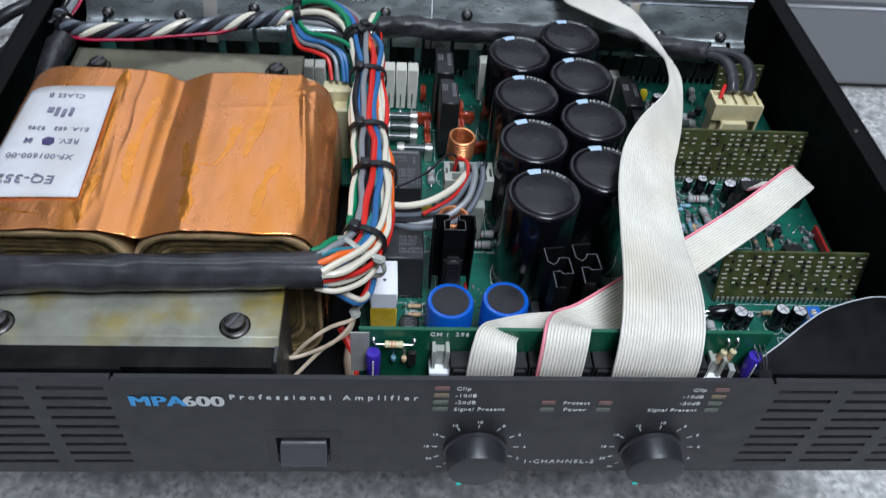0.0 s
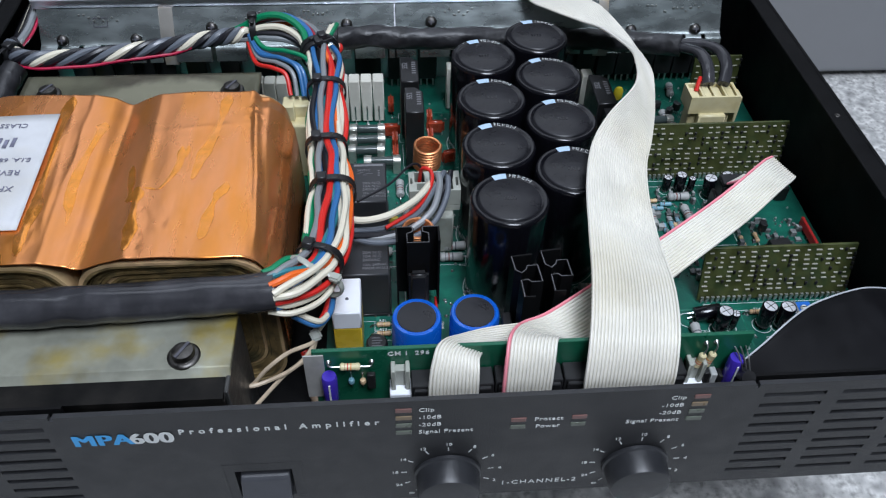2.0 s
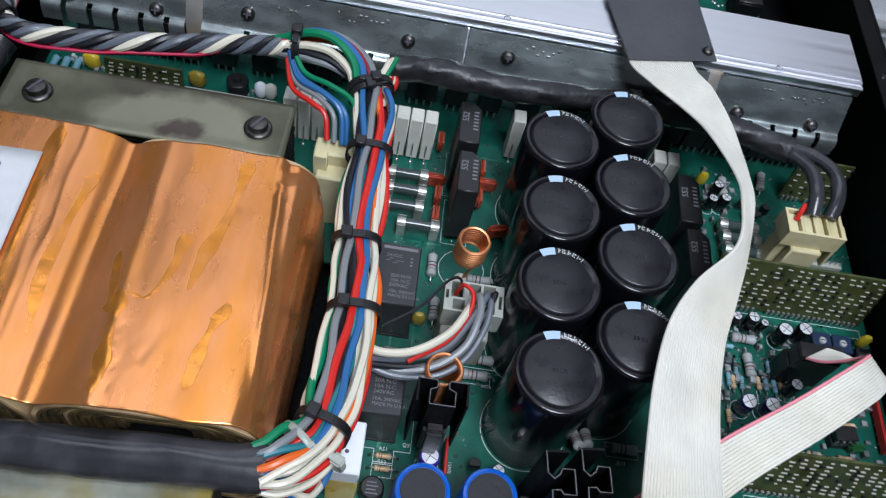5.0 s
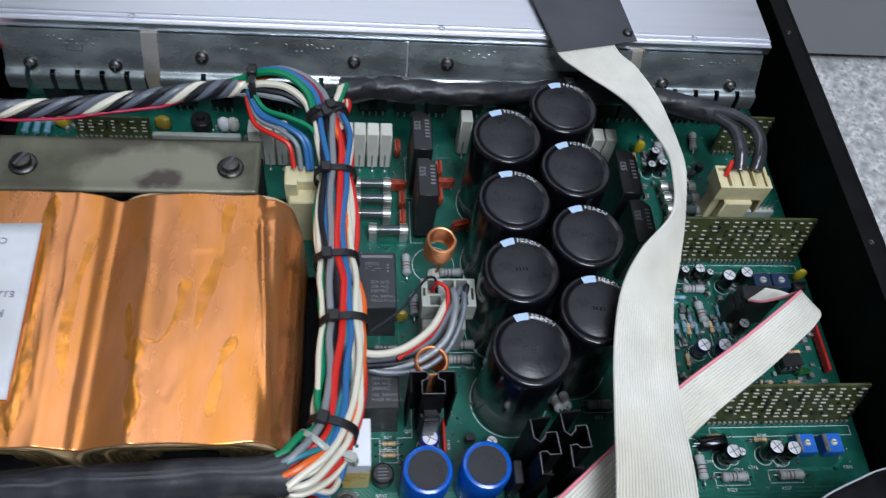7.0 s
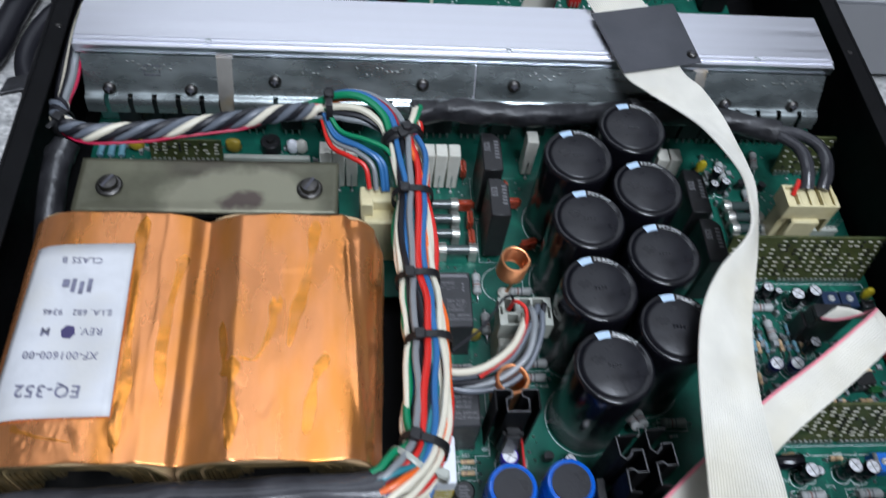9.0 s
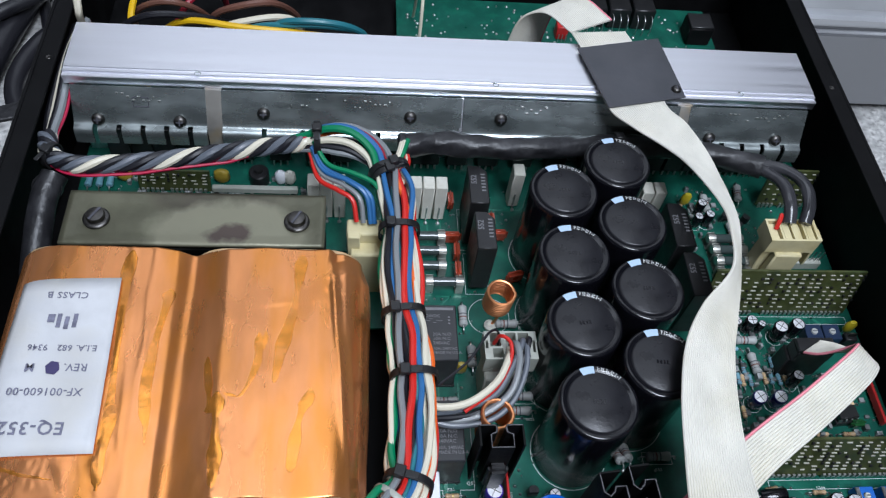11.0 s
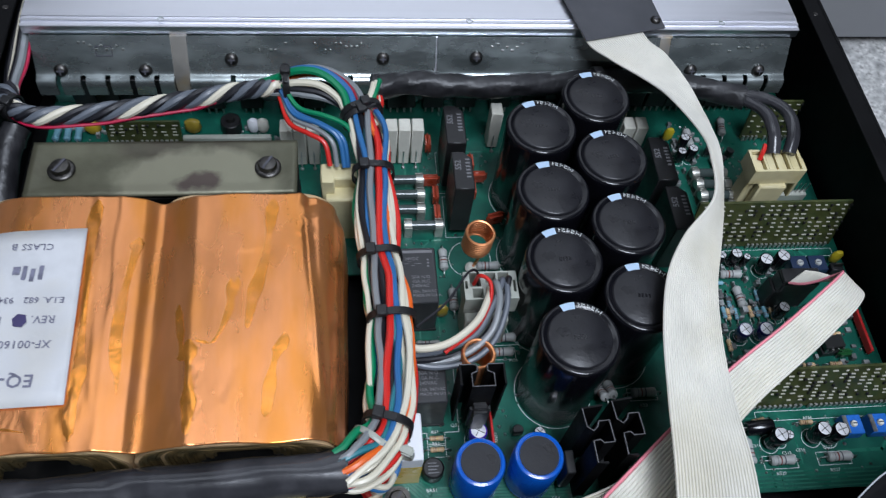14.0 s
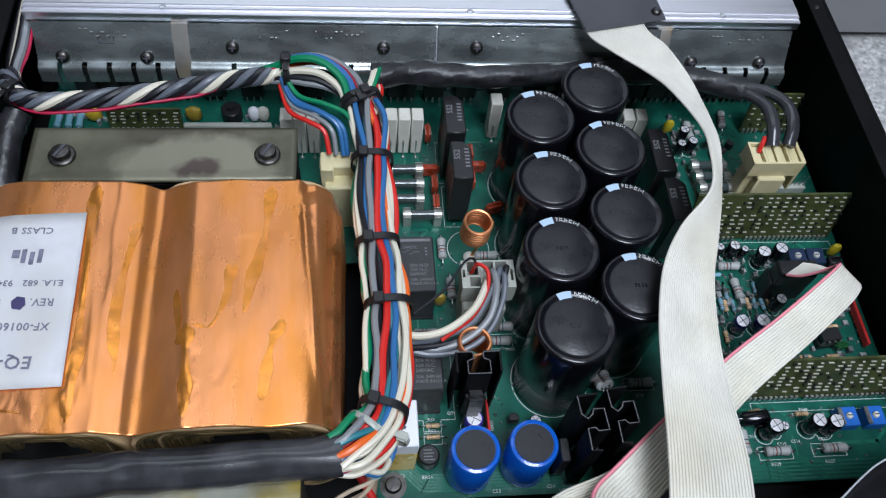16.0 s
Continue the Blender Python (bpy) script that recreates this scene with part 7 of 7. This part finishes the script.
# ---- parts on the upright front board ----
FY = 0.0155
for x, z, c, hgt, lean in ((-0.0290, 0.0570, M_VIOLET, 0.015, 0), (0.1165, 0.0560, M_VIOLET, 0.016, 0)):
    t = thing("violet_capacitor", (x, FY, z), "violet electrolytic capacitor on the upright board", "capacitor", "violet capacitors")
    part("sleeve", lathe([(0, 0), (0.0026, 0), (0.0028, 0.0006), (0.0028, hgt - 0.001), (0.0024, hgt), (0, hgt)], Matrix.Translation((x, FY - 0.0031, z)), 20), c, t)
    part("stripe", box(x - 0.0003, x + 0.0003, FY - 0.0062, FY - 0.0058, z + 0.002, z + hgt - 0.002, 0), M_SILK, t)
    part("lead", tube(spline([(x, FY - 0.003, z), (x, FY - 0.003, z - 0.0015), (x, FY + 0.0005, z - 0.002)], 3), 0.0003, 6), M_SOLDER, t)
FT = resistor("front_resistor", "tan resistor with bands on the upright board", 0.0014, 0.0070, 0.0150, M_CREAM, (M_BAND, M_RED, M_ORG), "front board resistors")
FT.matrix_basis = Matrix.Translation((-0.0215, FY - 0.0022, 0.0755)) @ Matrix.Rotation(radians(90), 4, "X") @ Matrix.Rotation(radians(-2), 4, "Z")
for x, z in ((0.1035, 0.0700), (0.1070, 0.0705)):
    copy_thing(FT, Matrix.Translation((x, FY - 0.0022, z)) @ Matrix.Rotation(radians(90), 4, "X") @ Matrix.Rotation(radians(80), 4, "Z"))
for x, z, c in ((-0.0215, 0.0660, M_BLUERES), (-0.0175, 0.0655, M_TAN)):
    t = thing("bead_capacitor", (x, FY, z), "tiny bead component on the upright board", "capacitor", "bead components")
    part("bead", lathe([(0, -0.0016), (0.0010, -0.001), (0.0012, 0), (0.0010, 0.001), (0, 0.0016)], Matrix.Translation((x, FY - 0.0014, z)), 14), c, t)
    part("lead", box(x - 0.0002, x + 0.0002, FY - 0.0010, FY - 0.0002, z - 0.0040, z + 0.0040, 0), M_SOLDER, t)
t = thing("flat_transistor", (-0.0145, FY, 0.066), "dark grey flat transistor on the upright board", "transistor")
part("body", box(-0.0160, -0.0130, FY - 0.0025, FY - 0.0005, 0.0620, 0.0700, 0.0003, m=None), M_CHIP, t)
for x0, z0 in ((-0.0075, 0.0640), (0.0990, 0.0600)):
    t = thing("board_connector", (x0 + 0.0035, FY, z0), "milky nylon board connector with a white base", "connector", "board connectors")
    b = bmesh.new()
    box(x0, x0 + 0.0016, FY - 0.0050, FY, z0, z0 + 0.0110, 0.0003, bm=b)
    box(x0 + 0.0050, x0 + 0.0066, FY - 0.0050, FY, z0, z0 + 0.0110, 0.0003, bm=b)
    box(x0, x0 + 0.0066, FY - 0.0030, FY, z0, z0 + 0.0090, 0.0003, bm=b)
    part("housing", b, M_NYLON, t)
    part("base", box(x0 - 0.0006, x0 + 0.0072, FY - 0.0070, FY, z0 - 0.0025, z0 + 0.0002, 0.0003), M_WHITEBOX, t)
t = thing("leaning_transistor", (0.1195, FY, 0.070), "black transistor leaning on its legs", "transistor")
part("body", prism([(0.0026 * math.cos(radians(a)), 0.0026 * math.sin(radians(a))) for a in range(-30, 211, 20)], 0, 0.0052, m=Matrix.Translation((0.1195, FY - 0.0060, 0.0655)) @ Matrix.Rotation(radians(50), 4, "X")), M_BLACKPL, t)
for k in (-1, 0, 1):
    part("leg", tube(spline([(0.1195 + k * 0.0013, FY - 0.0070, 0.0690), (0.1185 + k * 0.0016, FY - 0.0040, 0.0730), (0.1180 + k * 0.0020, FY + 0.0003, 0.0745)], 3), 0.0003, 6), M_SOLDER, t)
for k, x in enumerate((0.1075, 0.1105, 0.1135)):
    t = thing("grey_component", (x, FY, 0.058), "small grey block on the upright board", "component", "grey blocks")
    part("body", box(x - 0.0012, x + 0.0012, FY - 0.0040, FY, 0.0560, 0.0640 - 0.001 * k, 0.0003), M_RES if k == 1 else M_CHIP, t)

# ---- black film flap beside the front board ----
E = [(0.1225, 0.0180, 0.0600), (0.1315, 0.0223, 0.0660), (0.1375, 0.0261, 0.0683), (0.1462, 0.0322, 0.0690), (0.1550, 0.0376, 0.0690), (0.1632, 0.0411, 0.0686), (0.1714, 0.0441, 0.0680), (0.1830, 0.0482, 0.0655), (0.1960, 0.0510, 0.0610), (0.2030, 0.0520, 0.0560)]
edge = spline(E, 5)
rows_ = []
for k in range(9):
    f = k / 8
    rows_.append([(p.x + 0.004 * f, p.y + (0.0078 - p.y) * f, p.z - 0.012 * f * f - 0.006 * math.sin(math.pi * f) * 0.4) for p in edge])
fb_ = loft(rows_, None, close=False, caps=False)
M_FILM = mat("black_insulating_film", (0.004, 0.004, 0.005), 0.6, 0, 0.3, 60, 0.1, 200, (0.007, 0.007, 0.008), 0.6, 60, 0, 0, (1, 1, 1), 0.15)
flap = thing("insulating_film", (0.165, 0.03, 0.02), "curved black insulating film behind the panel", "film")
fl = part("sheet", fb_, M_FILM, flap)
sm = fl.modifiers.new("thickness", "SOLIDIFY")
sm.thickness = 0.0005
part("cut_edge", tube(edge, 0.00035, 6), mat("pale_film_edge", (0.45, 0.47, 0.5), 0.4), flap, "pale cut edge")
part("skirt", loft([[(p.x + 0.004, 0.0078, z + 0 * p.z) for p in edge] for z in (0.0046, 0.045)], None, close=False, caps=False), M_FILM, flap)

# ---- printed outlines, tracks and joints on the main board ----
rnd = random.Random(11)
silk = bmesh.new()


def ring_print(x, y, r, w=0.0003, n=40):
    vi = [[silk.verts.new((x + q * math.cos(2 * math.pi * k / n), y + q * math.sin(2 * math.pi * k / n), PZ + 0.0001)) for k in range(n)] for q in (r, r + w)]
    for k in range(n):
        j = (k + 1) % n
        silk.faces.new((vi[0][k], vi[0][j], vi[1][j], vi[1][k]))


def line_print(x0, y0, x1, y1, w=0.00025):
    d = Vector((x1 - x0, y1 - y0)).normalized()
    n = Vector((-d.y, d.x)) * w / 2
    silk.faces.new([silk.verts.new((px, py, PZ + 0.0001)) for px, py in ((x0 + n.x, y0 + n.y), (x1 + n.x, y1 + n.y), (x1 - n.x, y1 - n.y), (x0 - n.x, y0 - n.y))])


def frame_print(x0, x1, y0, y1):
    line_print(x0, y0, x1, y0), line_print(x1, y0, x1, y1), line_print(x1, y1, x0, y1), line_print(x0, y1, x0, y0)


for x, y in CAP_XY:
    ring_print(x, y, 0.0178)
for x, y, r, *_ in SMALL:
    ring_print(x, y, r + 0.0006)
ring_print(0.0138, 0.1722, 0.0105)
for x, y, w in ((-0.0105, 0.0790, 0.004), (-0.0105, 0.0738, 0.004), (0.1455, 0.0600, 0.008), (0.1715, 0.0605, 0.008), (0.0880, 0.0955, 0.007), (0.0255, 0.1265, 0.007), (0.0235, 0.1190, 0.007), (0.0220, 0.1665, 0.007)):
    frame_print(x - w, x + w, y - 0.0030, y + 0.0030)
frame_print(0.1400, 0.2100, 0.0795, 0.0840)
frame_print(0.1300, 0.2095, 0.1685, 0.1730)
frame_print(-0.0320, 0.0000, 0.0820, 0.1160)
frame_print(0.0028, 0.0150, 0.1855, 0.2112)
frame_print(0.0012, 0.0136, 0.2136, 0.2412)
frame_print(0.1525, 0.1700, 0.1225, 0.1415)
part("silk_outline", silk, M_SILK, board, "white printed component outlines", smooth=False, kind="stuff")
def track(pts, w=0.0009):
    tracks = bmesh.new()
    for (x0, y0), (x1, y1) in zip(pts, pts[1:]):
        d = Vector((x1 - x0, y1 - y0)).normalized()
        n = Vector((-d.y, d.x)) * w / 2
        e = d * w * 0.4
        tracks.faces.new([tracks.verts.new((px, py, PZ + 0.00006)) for px, py in ((x0 + n.x - e.x, y0 + n.y - e.y), (x1 + n.x + e.x, y1 + n.y + e.y), (x1 - n.x + e.x, y1 - n.y + e.y), (x0 - n.x - e.x, y0 - n.y - e.y))])
    part("copper_track", tracks, M_TRACK, board, smooth=False)


for k in range(6):
    o = k * 0.0017
    track([(-0.0340 + o, 0.0640 + o * 0.2), (-0.0300 + o, 0.0640 - o * 0.1), (-0.0170 + o * 0.5, 0.0505 + o * 0.8), (0.0400, 0.0498 + o * 0.8), (0.0560, 0.0498 + o * 0.8)])
for k in range(5):
    track([(0.1150, 0.0492 + k * 0.0018), (0.1400, 0.0492 + k * 0.0018), (0.1440, 0.0482 + k * 0.0018), (0.2080, 0.0482 + k * 0.0018)], 0.0007)
for k in range(46):
    x, y = rnd.uniform(-0.03, 0.205), rnd.uniform(0.055, 0.26)
    a, ln = rnd.choice((0, 1)), rnd.uniform(0.01, 0.03)
    s = rnd.choice((-1, 1)) * 0.005
    pts = [(x, y), (x + ln, y), (x + ln + 0.005, y + s)] if a else [(x, y), (x, y + ln), (x + s, y + ln + 0.005)]
    pts = [(min(max(px, -0.034), 0.211), min(max(py, 0.05), 0.28)) for px, py in pts]
    track(pts, rnd.choice((0.0006, 0.0009, 0.0016)))
joints = bmesh.new()
regions = [(0.128, 0.208, 0.096, 0.168, 150), (-0.034, 0.034, 0.066, 0.255, 110), (0.128, 0.206, 0.186, 0.262, 90), (-0.185, -0.075, 0.214, 0.262, 70), (0.112, 0.206, 0.055, 0.083, 40), (0.03, 0.12, 0.05, 0.26, 40)]
for x0, x1, y0, y1, n in regions:
    for _ in range(n):
        x, y, r = rnd.uniform(x0, x1), rnd.uniform(y0, y1), rnd.uniform(0.0005, 0.0010)
        lathe([(r, 0.0), (r * 0.8, 0.0003), (r * 0.35, 0.0008), (0, 0.0010)], Matrix.Translation((x, y, PZ)), 8, joints)
part("solder_joints", joints, M_SOLDER, board, "bright solder joints", kind="stuff")
for s, x, y, z in (("R51", -0.0125, 0.0822, 0.0021), ("R52", -0.0125, 0.0770, 0.0021), ("J51", -0.0265, 0.0575, 0.0022), ("BR51", -0.0165, 0.0565, 0.0022), ("C53", 0.0135, 0.0490, 0.0022), ("C54", 0.0375, 0.0500, 0.0022), ("Q51", -0.0035, 0.0850, 0.0022), ("R529", 0.1420, 0.0548, 0.0022), ("R527", 0.1680, 0.0550, 0.0022), ("C514", 0.1340, 0.0680, 0.0020), ("C515", 0.1475, 0.0640, 0.0020), ("C516", 0.1545, 0.0650, 0.0020), ("C517", 0.1680, 0.0655, 0.0020), ("R544", 0.1630, 0.0800, 0.0020), ("R53", 0.0860, 0.0900, 0.0022), ("C608", 0.0330, 0.1110, 0.0022), ("R626", 0.0270, 0.1155, 0.0020), ("U52", 0.0430, 0.0480, 0.0022), ("C513", 0.2010, 0.0640, 0.0020), ("RN51", 0.0165, 0.0760, 0.0020)):
    text(s, z, Matrix.Translation((x, y, PZ + 0.0001)) @ (Matrix.Rotation(radians(90), 4, "Z") if s == "RN51" else Matrix()), M_SILK, board, "lettering", 1.05)
for x, y in ((-0.0290, 0.0535),):
    sc = part("board_screw", lathe([(0.0058, 0.0001), (0.0058, 0.0003), (0.0036, 0.0004), (0.0036, 0.0020), (0.0030, 0.0030), (0, 0.0034)], Matrix.Translation((x, y, PZ)), 24), M_SCREW, board)
    part("slot", box(-0.0032, 0.0032, -0.0004, 0.0004, 0.0028, 0.0036, 0, m=Matrix.Translation((x, y, PZ)) @ Matrix.Rotation(radians(60), 4, "Z")), M_INK, sc, smooth=False)

M_BRIGHTBITS = mat("pale_component_paint", (0.40, 0.42, 0.41), 0.4, 0, 0.3, 90, 0, 1, (0.10, 0.16, 0.15), 1.0, 260, 0, 0.5)
for k in range(70):
    x, y = -0.196 + 0.120 * ((k * 0.618) % 1), 0.2400 + 0.022 * ((k * 0.381) % 1)
    w, d, hh = 0.0006 + 0.0008 * ((k * 0.71) % 1), 0.0005 + 0.0006 * ((k * 0.37) % 1), 0.0015 + 0.0025 * ((k * 0.53) % 1)
    part("chip_component", box(x - w, x + w, y - d, y + d, PZ, PZ + hh, 0.0001), M_BRIGHTBITS, board, smooth=False)
# crowd of tiny standing components behind the transformer and between the plug-in boards
M_CROWD = mat("small_component_paint", (0.22, 0.23, 0.23), 0.4, 0, 0.3, 90, 0, 1, (0.03, 0.03, 0.03), 1.0, 260, 0, 0.6)
for x0, x1, y0, y1, n in ((-0.180, -0.080, 0.222, 0.262, 60), (0.130, 0.172, 0.100, 0.165, 70), (0.170, 0.206, 0.098, 0.140, 34), (0.130, 0.158, 0.215, 0.262, 26)):
    for _ in range(n):
        x, y, hh = rnd.uniform(x0, x1), rnd.uniform(y0, y1), rnd.uniform(0.0012, 0.004)
        w, d = rnd.uniform(0.0005, 0.0016), rnd.uniform(0.0005, 0.0016)
        part("chip_component", box(x - w, x + w, y - d, y + d, PZ, PZ + hh, 0), M_CROWD, board, smooth=False)

# ---- behind the heat sink ----
rb = tagged(part("rear_circuit_board", box(-0.03, 0.19, 0.368, 0.425, PZ - 0.0016, PZ, 0.0002), M_PCB, None, smooth=False), "green rear circuit board behind the heat sink", "circuit board")
for x in (0.0, 0.08, 0.17):
    part("standoff", lathe([(0, 0.0046), (0.003, 0.0046), (0.003, PZ - 0.0016), (0, PZ - 0.0016)], Matrix.Translation((x, 0.376, 0)), 10), M_STEEL, rb)
    part("standoff", lathe([(0, 0.0046), (0.003, 0.0046), (0.003, PZ - 0.0016), (0, PZ - 0.0016)], Matrix.Translation((x, 0.415, 0)), 10), M_STEEL, rb)
bj = bmesh.new()
for _ in range(120):
    x, y, r = rnd.uniform(-0.025, 0.185), rnd.uniform(0.372, 0.42), rnd.uniform(0.0006, 0.0014)
    lathe([(r, 0.0), (r * 0.8, 0.0004), (0, 0.0012)], Matrix.Translation((x, y, PZ)), 8, bj)
part("solder_joints", bj, M_SOLDER, rb, kind="stuff")
ry = thing("rear_wiring", (-0.11, 0.35, 0.02), "yellow, teal and ivory wires behind the heat sink", "wiring")
for c, pts in (("yellow", [(-0.175, 0.36, 0.010), (-0.168, 0.345, 0.045), (-0.150, 0.336, 0.062), (-0.120, 0.330, 0.064), (-0.090, 0.332, 0.060), (-0.065, 0.345, 0.045), (-0.060, 0.360, 0.020)]),
               ("teal", [(-0.140, 0.345, 0.020), (-0.120, 0.338, 0.055), (-0.090, 0.334, 0.064), (-0.065, 0.336, 0.062), (-0.052, 0.345, 0.050), (-0.050, 0.360, 0.020)]),
               ("white", [(-0.165, 0.350, 0.010), (-0.140, 0.340, 0.050), (-0.115, 0.342, 0.060), (-0.095, 0.350, 0.055), (-0.090, 0.365, 0.030)]),
               ("yellow", [(-0.185, 0.345, 0.010), (-0.183, 0.335, 0.050), (-0.182, 0.345, 0.064), (-0.180, 0.370, 0.060), (-0.180, 0.400, 0.030)]),
               ("maroon", [(-0.180, 0.350, 0.010), (-0.160, 0.350, 0.050), (-0.150, 0.360, 0.060), (-0.140, 0.380, 0.050), (-0.140, 0.400, 0.020)])):
    part("wire", tube(spline(pts, 8), 0.0019, 8), WIRE[c], ry, c.replace("white", "ivory") + " insulated wire")
M_BROWNWIRE = wire_mat("brown", (0.16, 0.07, 0.05))
for m_, lab, r_, pts in ((WIRE["black"], "black insulated wire", 0.0021, [(-0.196, 0.350, 0.012), (-0.190, 0.338, 0.050), (-0.172, 0.334, 0.066), (-0.148, 0.340, 0.062), (-0.130, 0.360, 0.040), (-0.124, 0.380, 0.016)]),
                         (M_BROWNWIRE, "brown insulated wire", 0.0020, [(-0.150, 0.372, 0.012), (-0.140, 0.352, 0.052), (-0.122, 0.346, 0.066), (-0.104, 0.352, 0.064), (-0.094, 0.372, 0.040), (-0.092, 0.390, 0.014)]),
                         (M_BROWNWIRE, "brown insulated wire", 0.0018, [(-0.192, 0.372, 0.012), (-0.184, 0.352, 0.052), (-0.166, 0.345, 0.067), (-0.150, 0.350, 0.060), (-0.142, 0.372, 0.030)]),
                         (WIRE["white"], "ivory insulated wire", 0.0020, [(-0.206, 0.335, 0.040), (-0.205, 0.326, 0.066), (-0.203, 0.322, 0.078), (-0.203, 0.330, 0.088), (-0.204, 0.348, 0.080), (-0.204, 0.370, 0.050)]),
                         (WIRE["teal"], "teal insulated wire", 0.0019, [(-0.118, 0.352, 0.014), (-0.104, 0.338, 0.058), (-0.084, 0.333, 0.068), (-0.058, 0.338, 0.060), (-0.044, 0.356, 0.030)]),
                         (WIRE["white"], "thin ivory wire", 0.0010, [(-0.021, 0.330, 0.012), (-0.020, 0.334, 0.050), (-0.019, 0.345, 0.080), (-0.019, 0.370, 0.070), (-0.019, 0.400, 0.020)])):
    part("wire", tube(spline(pts, 8), r_, 8), m_, ry, lab)
rh = thing("red_pin_header", (0.081, 0.392, PZ), "small red pin header on the rear board", "connector")
part("base", box(0.0770, 0.0850, 0.3880, 0.3960, PZ, PZ + 0.0100, 0.0005), M_RED, rh)
for k in range(3):
    part("pin", box(0.0785 + k * 0.0025 - 0.0003, 0.0785 + k * 0.0025 + 0.0003, 0.3860, 0.3866, PZ, PZ + 0.0060, 0), M_SOLDER, rh)
jack = None
for x in (0.105, 0.122, 0.139):
    if jack is None:
        jack = thing("rear_jack", (0, 0, 0), "black rear jack body with bent tinned legs", "jack", "rear jacks")
        part("body", box(-0.0075, 0.0075, 0.0060, 0.0200, 0, 0.0160, 0.0008), M_BLACKPL, jack)
        for q in (-0.005, 0, 0.005):
            part("leg", tube(spline([(q, 0.0062, 0.0120), (q, 0.0020, 0.0110), (q, 0.0000, 0.0060), (q, 0.0000, -0.0010)], 4), 0.0004, 6), M_SOLDER, jack)
        jack.matrix_basis = Matrix.Translation((x, 0.3960, PZ))
    else:
        copy_thing(jack, Matrix.Translation((x, 0.3960, PZ)))
bk = thing("black_terminal_box", (0.176, 0.395, PZ), "small black terminal box on the rear board", "terminal box")
part("body", box(0.1680, 0.1850, 0.3880, 0.4040, PZ, PZ + 0.0140, 0.0010), M_CASE, bk)
part("lid", box(0.1685, 0.1845, 0.3885, 0.4035, PZ + 0.0141, PZ + 0.0152, 0.0004), M_BLACKPL, bk)
lp = ribbon_thing("looped_ribbon_cable", "pale ribbon cable looping down behind the heat sink", [(0.0640, 0.3200, 0.0790), (0.0500, 0.3350, 0.0800), (0.0380, 0.3400, 0.0700), (0.0330, 0.3400, 0.0450), (0.0330, 0.3420, 0.0200)], [(0.0900, 0.3330, 0.0790), (0.0760, 0.3500, 0.0800), (0.0640, 0.3560, 0.0700), (0.0590, 0.3570, 0.0450), (0.0590, 0.3580, 0.0200)], 26, False)

# black cables lying on the carpet beside the case
for pts in ([(-0.30, -0.10, FLOOR + 0.005), (-0.29, 0.10, FLOOR + 0.005), (-0.285, 0.25, FLOOR + 0.006), (-0.26, 0.40, FLOOR + 0.006), (-0.20, 0.62, FLOOR + 0.005), (-0.05, 0.90, FLOOR + 0.005)],
            [(-0.36, 0.00, FLOOR + 0.005), (-0.33, 0.22, FLOOR + 0.006), (-0.30, 0.34, FLOOR + 0.014), (-0.31, 0.50, FLOOR + 0.006), (-0.42, 0.80, FLOOR + 0.005)]):
    tagged(part("power_cable", tube(spline(pts, 10), 0.005, 12), WIRE["black"], None), "black rubber cable lying on the carpet", "cable", "black cables")

bb = thing("cable_bundle", (-0.33, 0.45, FLOOR), "thick black cables looping over the carpet beside the case", "cable bundle")
for pts, r_ in (([(-0.420, 0.300, FLOOR + 0.012), (-0.380, 0.390, FLOOR + 0.012), (-0.352, 0.450, FLOOR + 0.014), (-0.344, 0.496, FLOOR + 0.016), (-0.336, 0.545, FLOOR + 0.016), (-0.320, 0.620, FLOOR + 0.014), (-0.280, 0.760, FLOOR + 0.012)], 0.0105),
                ([(-0.250, 0.350, FLOOR + 0.008), (-0.300, 0.400, FLOOR + 0.008), (-0.326, 0.450, FLOOR + 0.010), (-0.318, 0.500, FLOOR + 0.012), (-0.290, 0.540, FLOOR + 0.010), (-0.260, 0.620, FLOOR + 0.008), (-0.250, 0.760, FLOOR + 0.008)], 0.0075),
                ([(-0.400, 0.480, FLOOR + 0.006), (-0.360, 0.500, FLOOR + 0.030), (-0.320, 0.540, FLOOR + 0.030), (-0.300, 0.590, FLOOR + 0.012), (-0.310, 0.700, FLOOR + 0.006)], 0.0060)):
    part("cable", tube(spline(pts, 10), r_, 14, rough=0.05), WIRE["black"], bb, "thick black cable")
tab = thing("carrying_strap", (-0.25, 0.318, -0.02), "short black strap end sticking out from under the case", "strap")
part("webbing", prism([(-0.2700, 0.3060), (-0.2680, 0.3190), (-0.2200, 0.3400), (-0.2200, 0.3230)], 0.0030, 0.0060, bevel=0.0006), M_TAPEWRAP, tab)
part("fold", box(-0.2250, -0.2200, 0.3240, 0.3390, FLOOR, 0.0028, 0.0006), M_TAPEWRAP, tab)
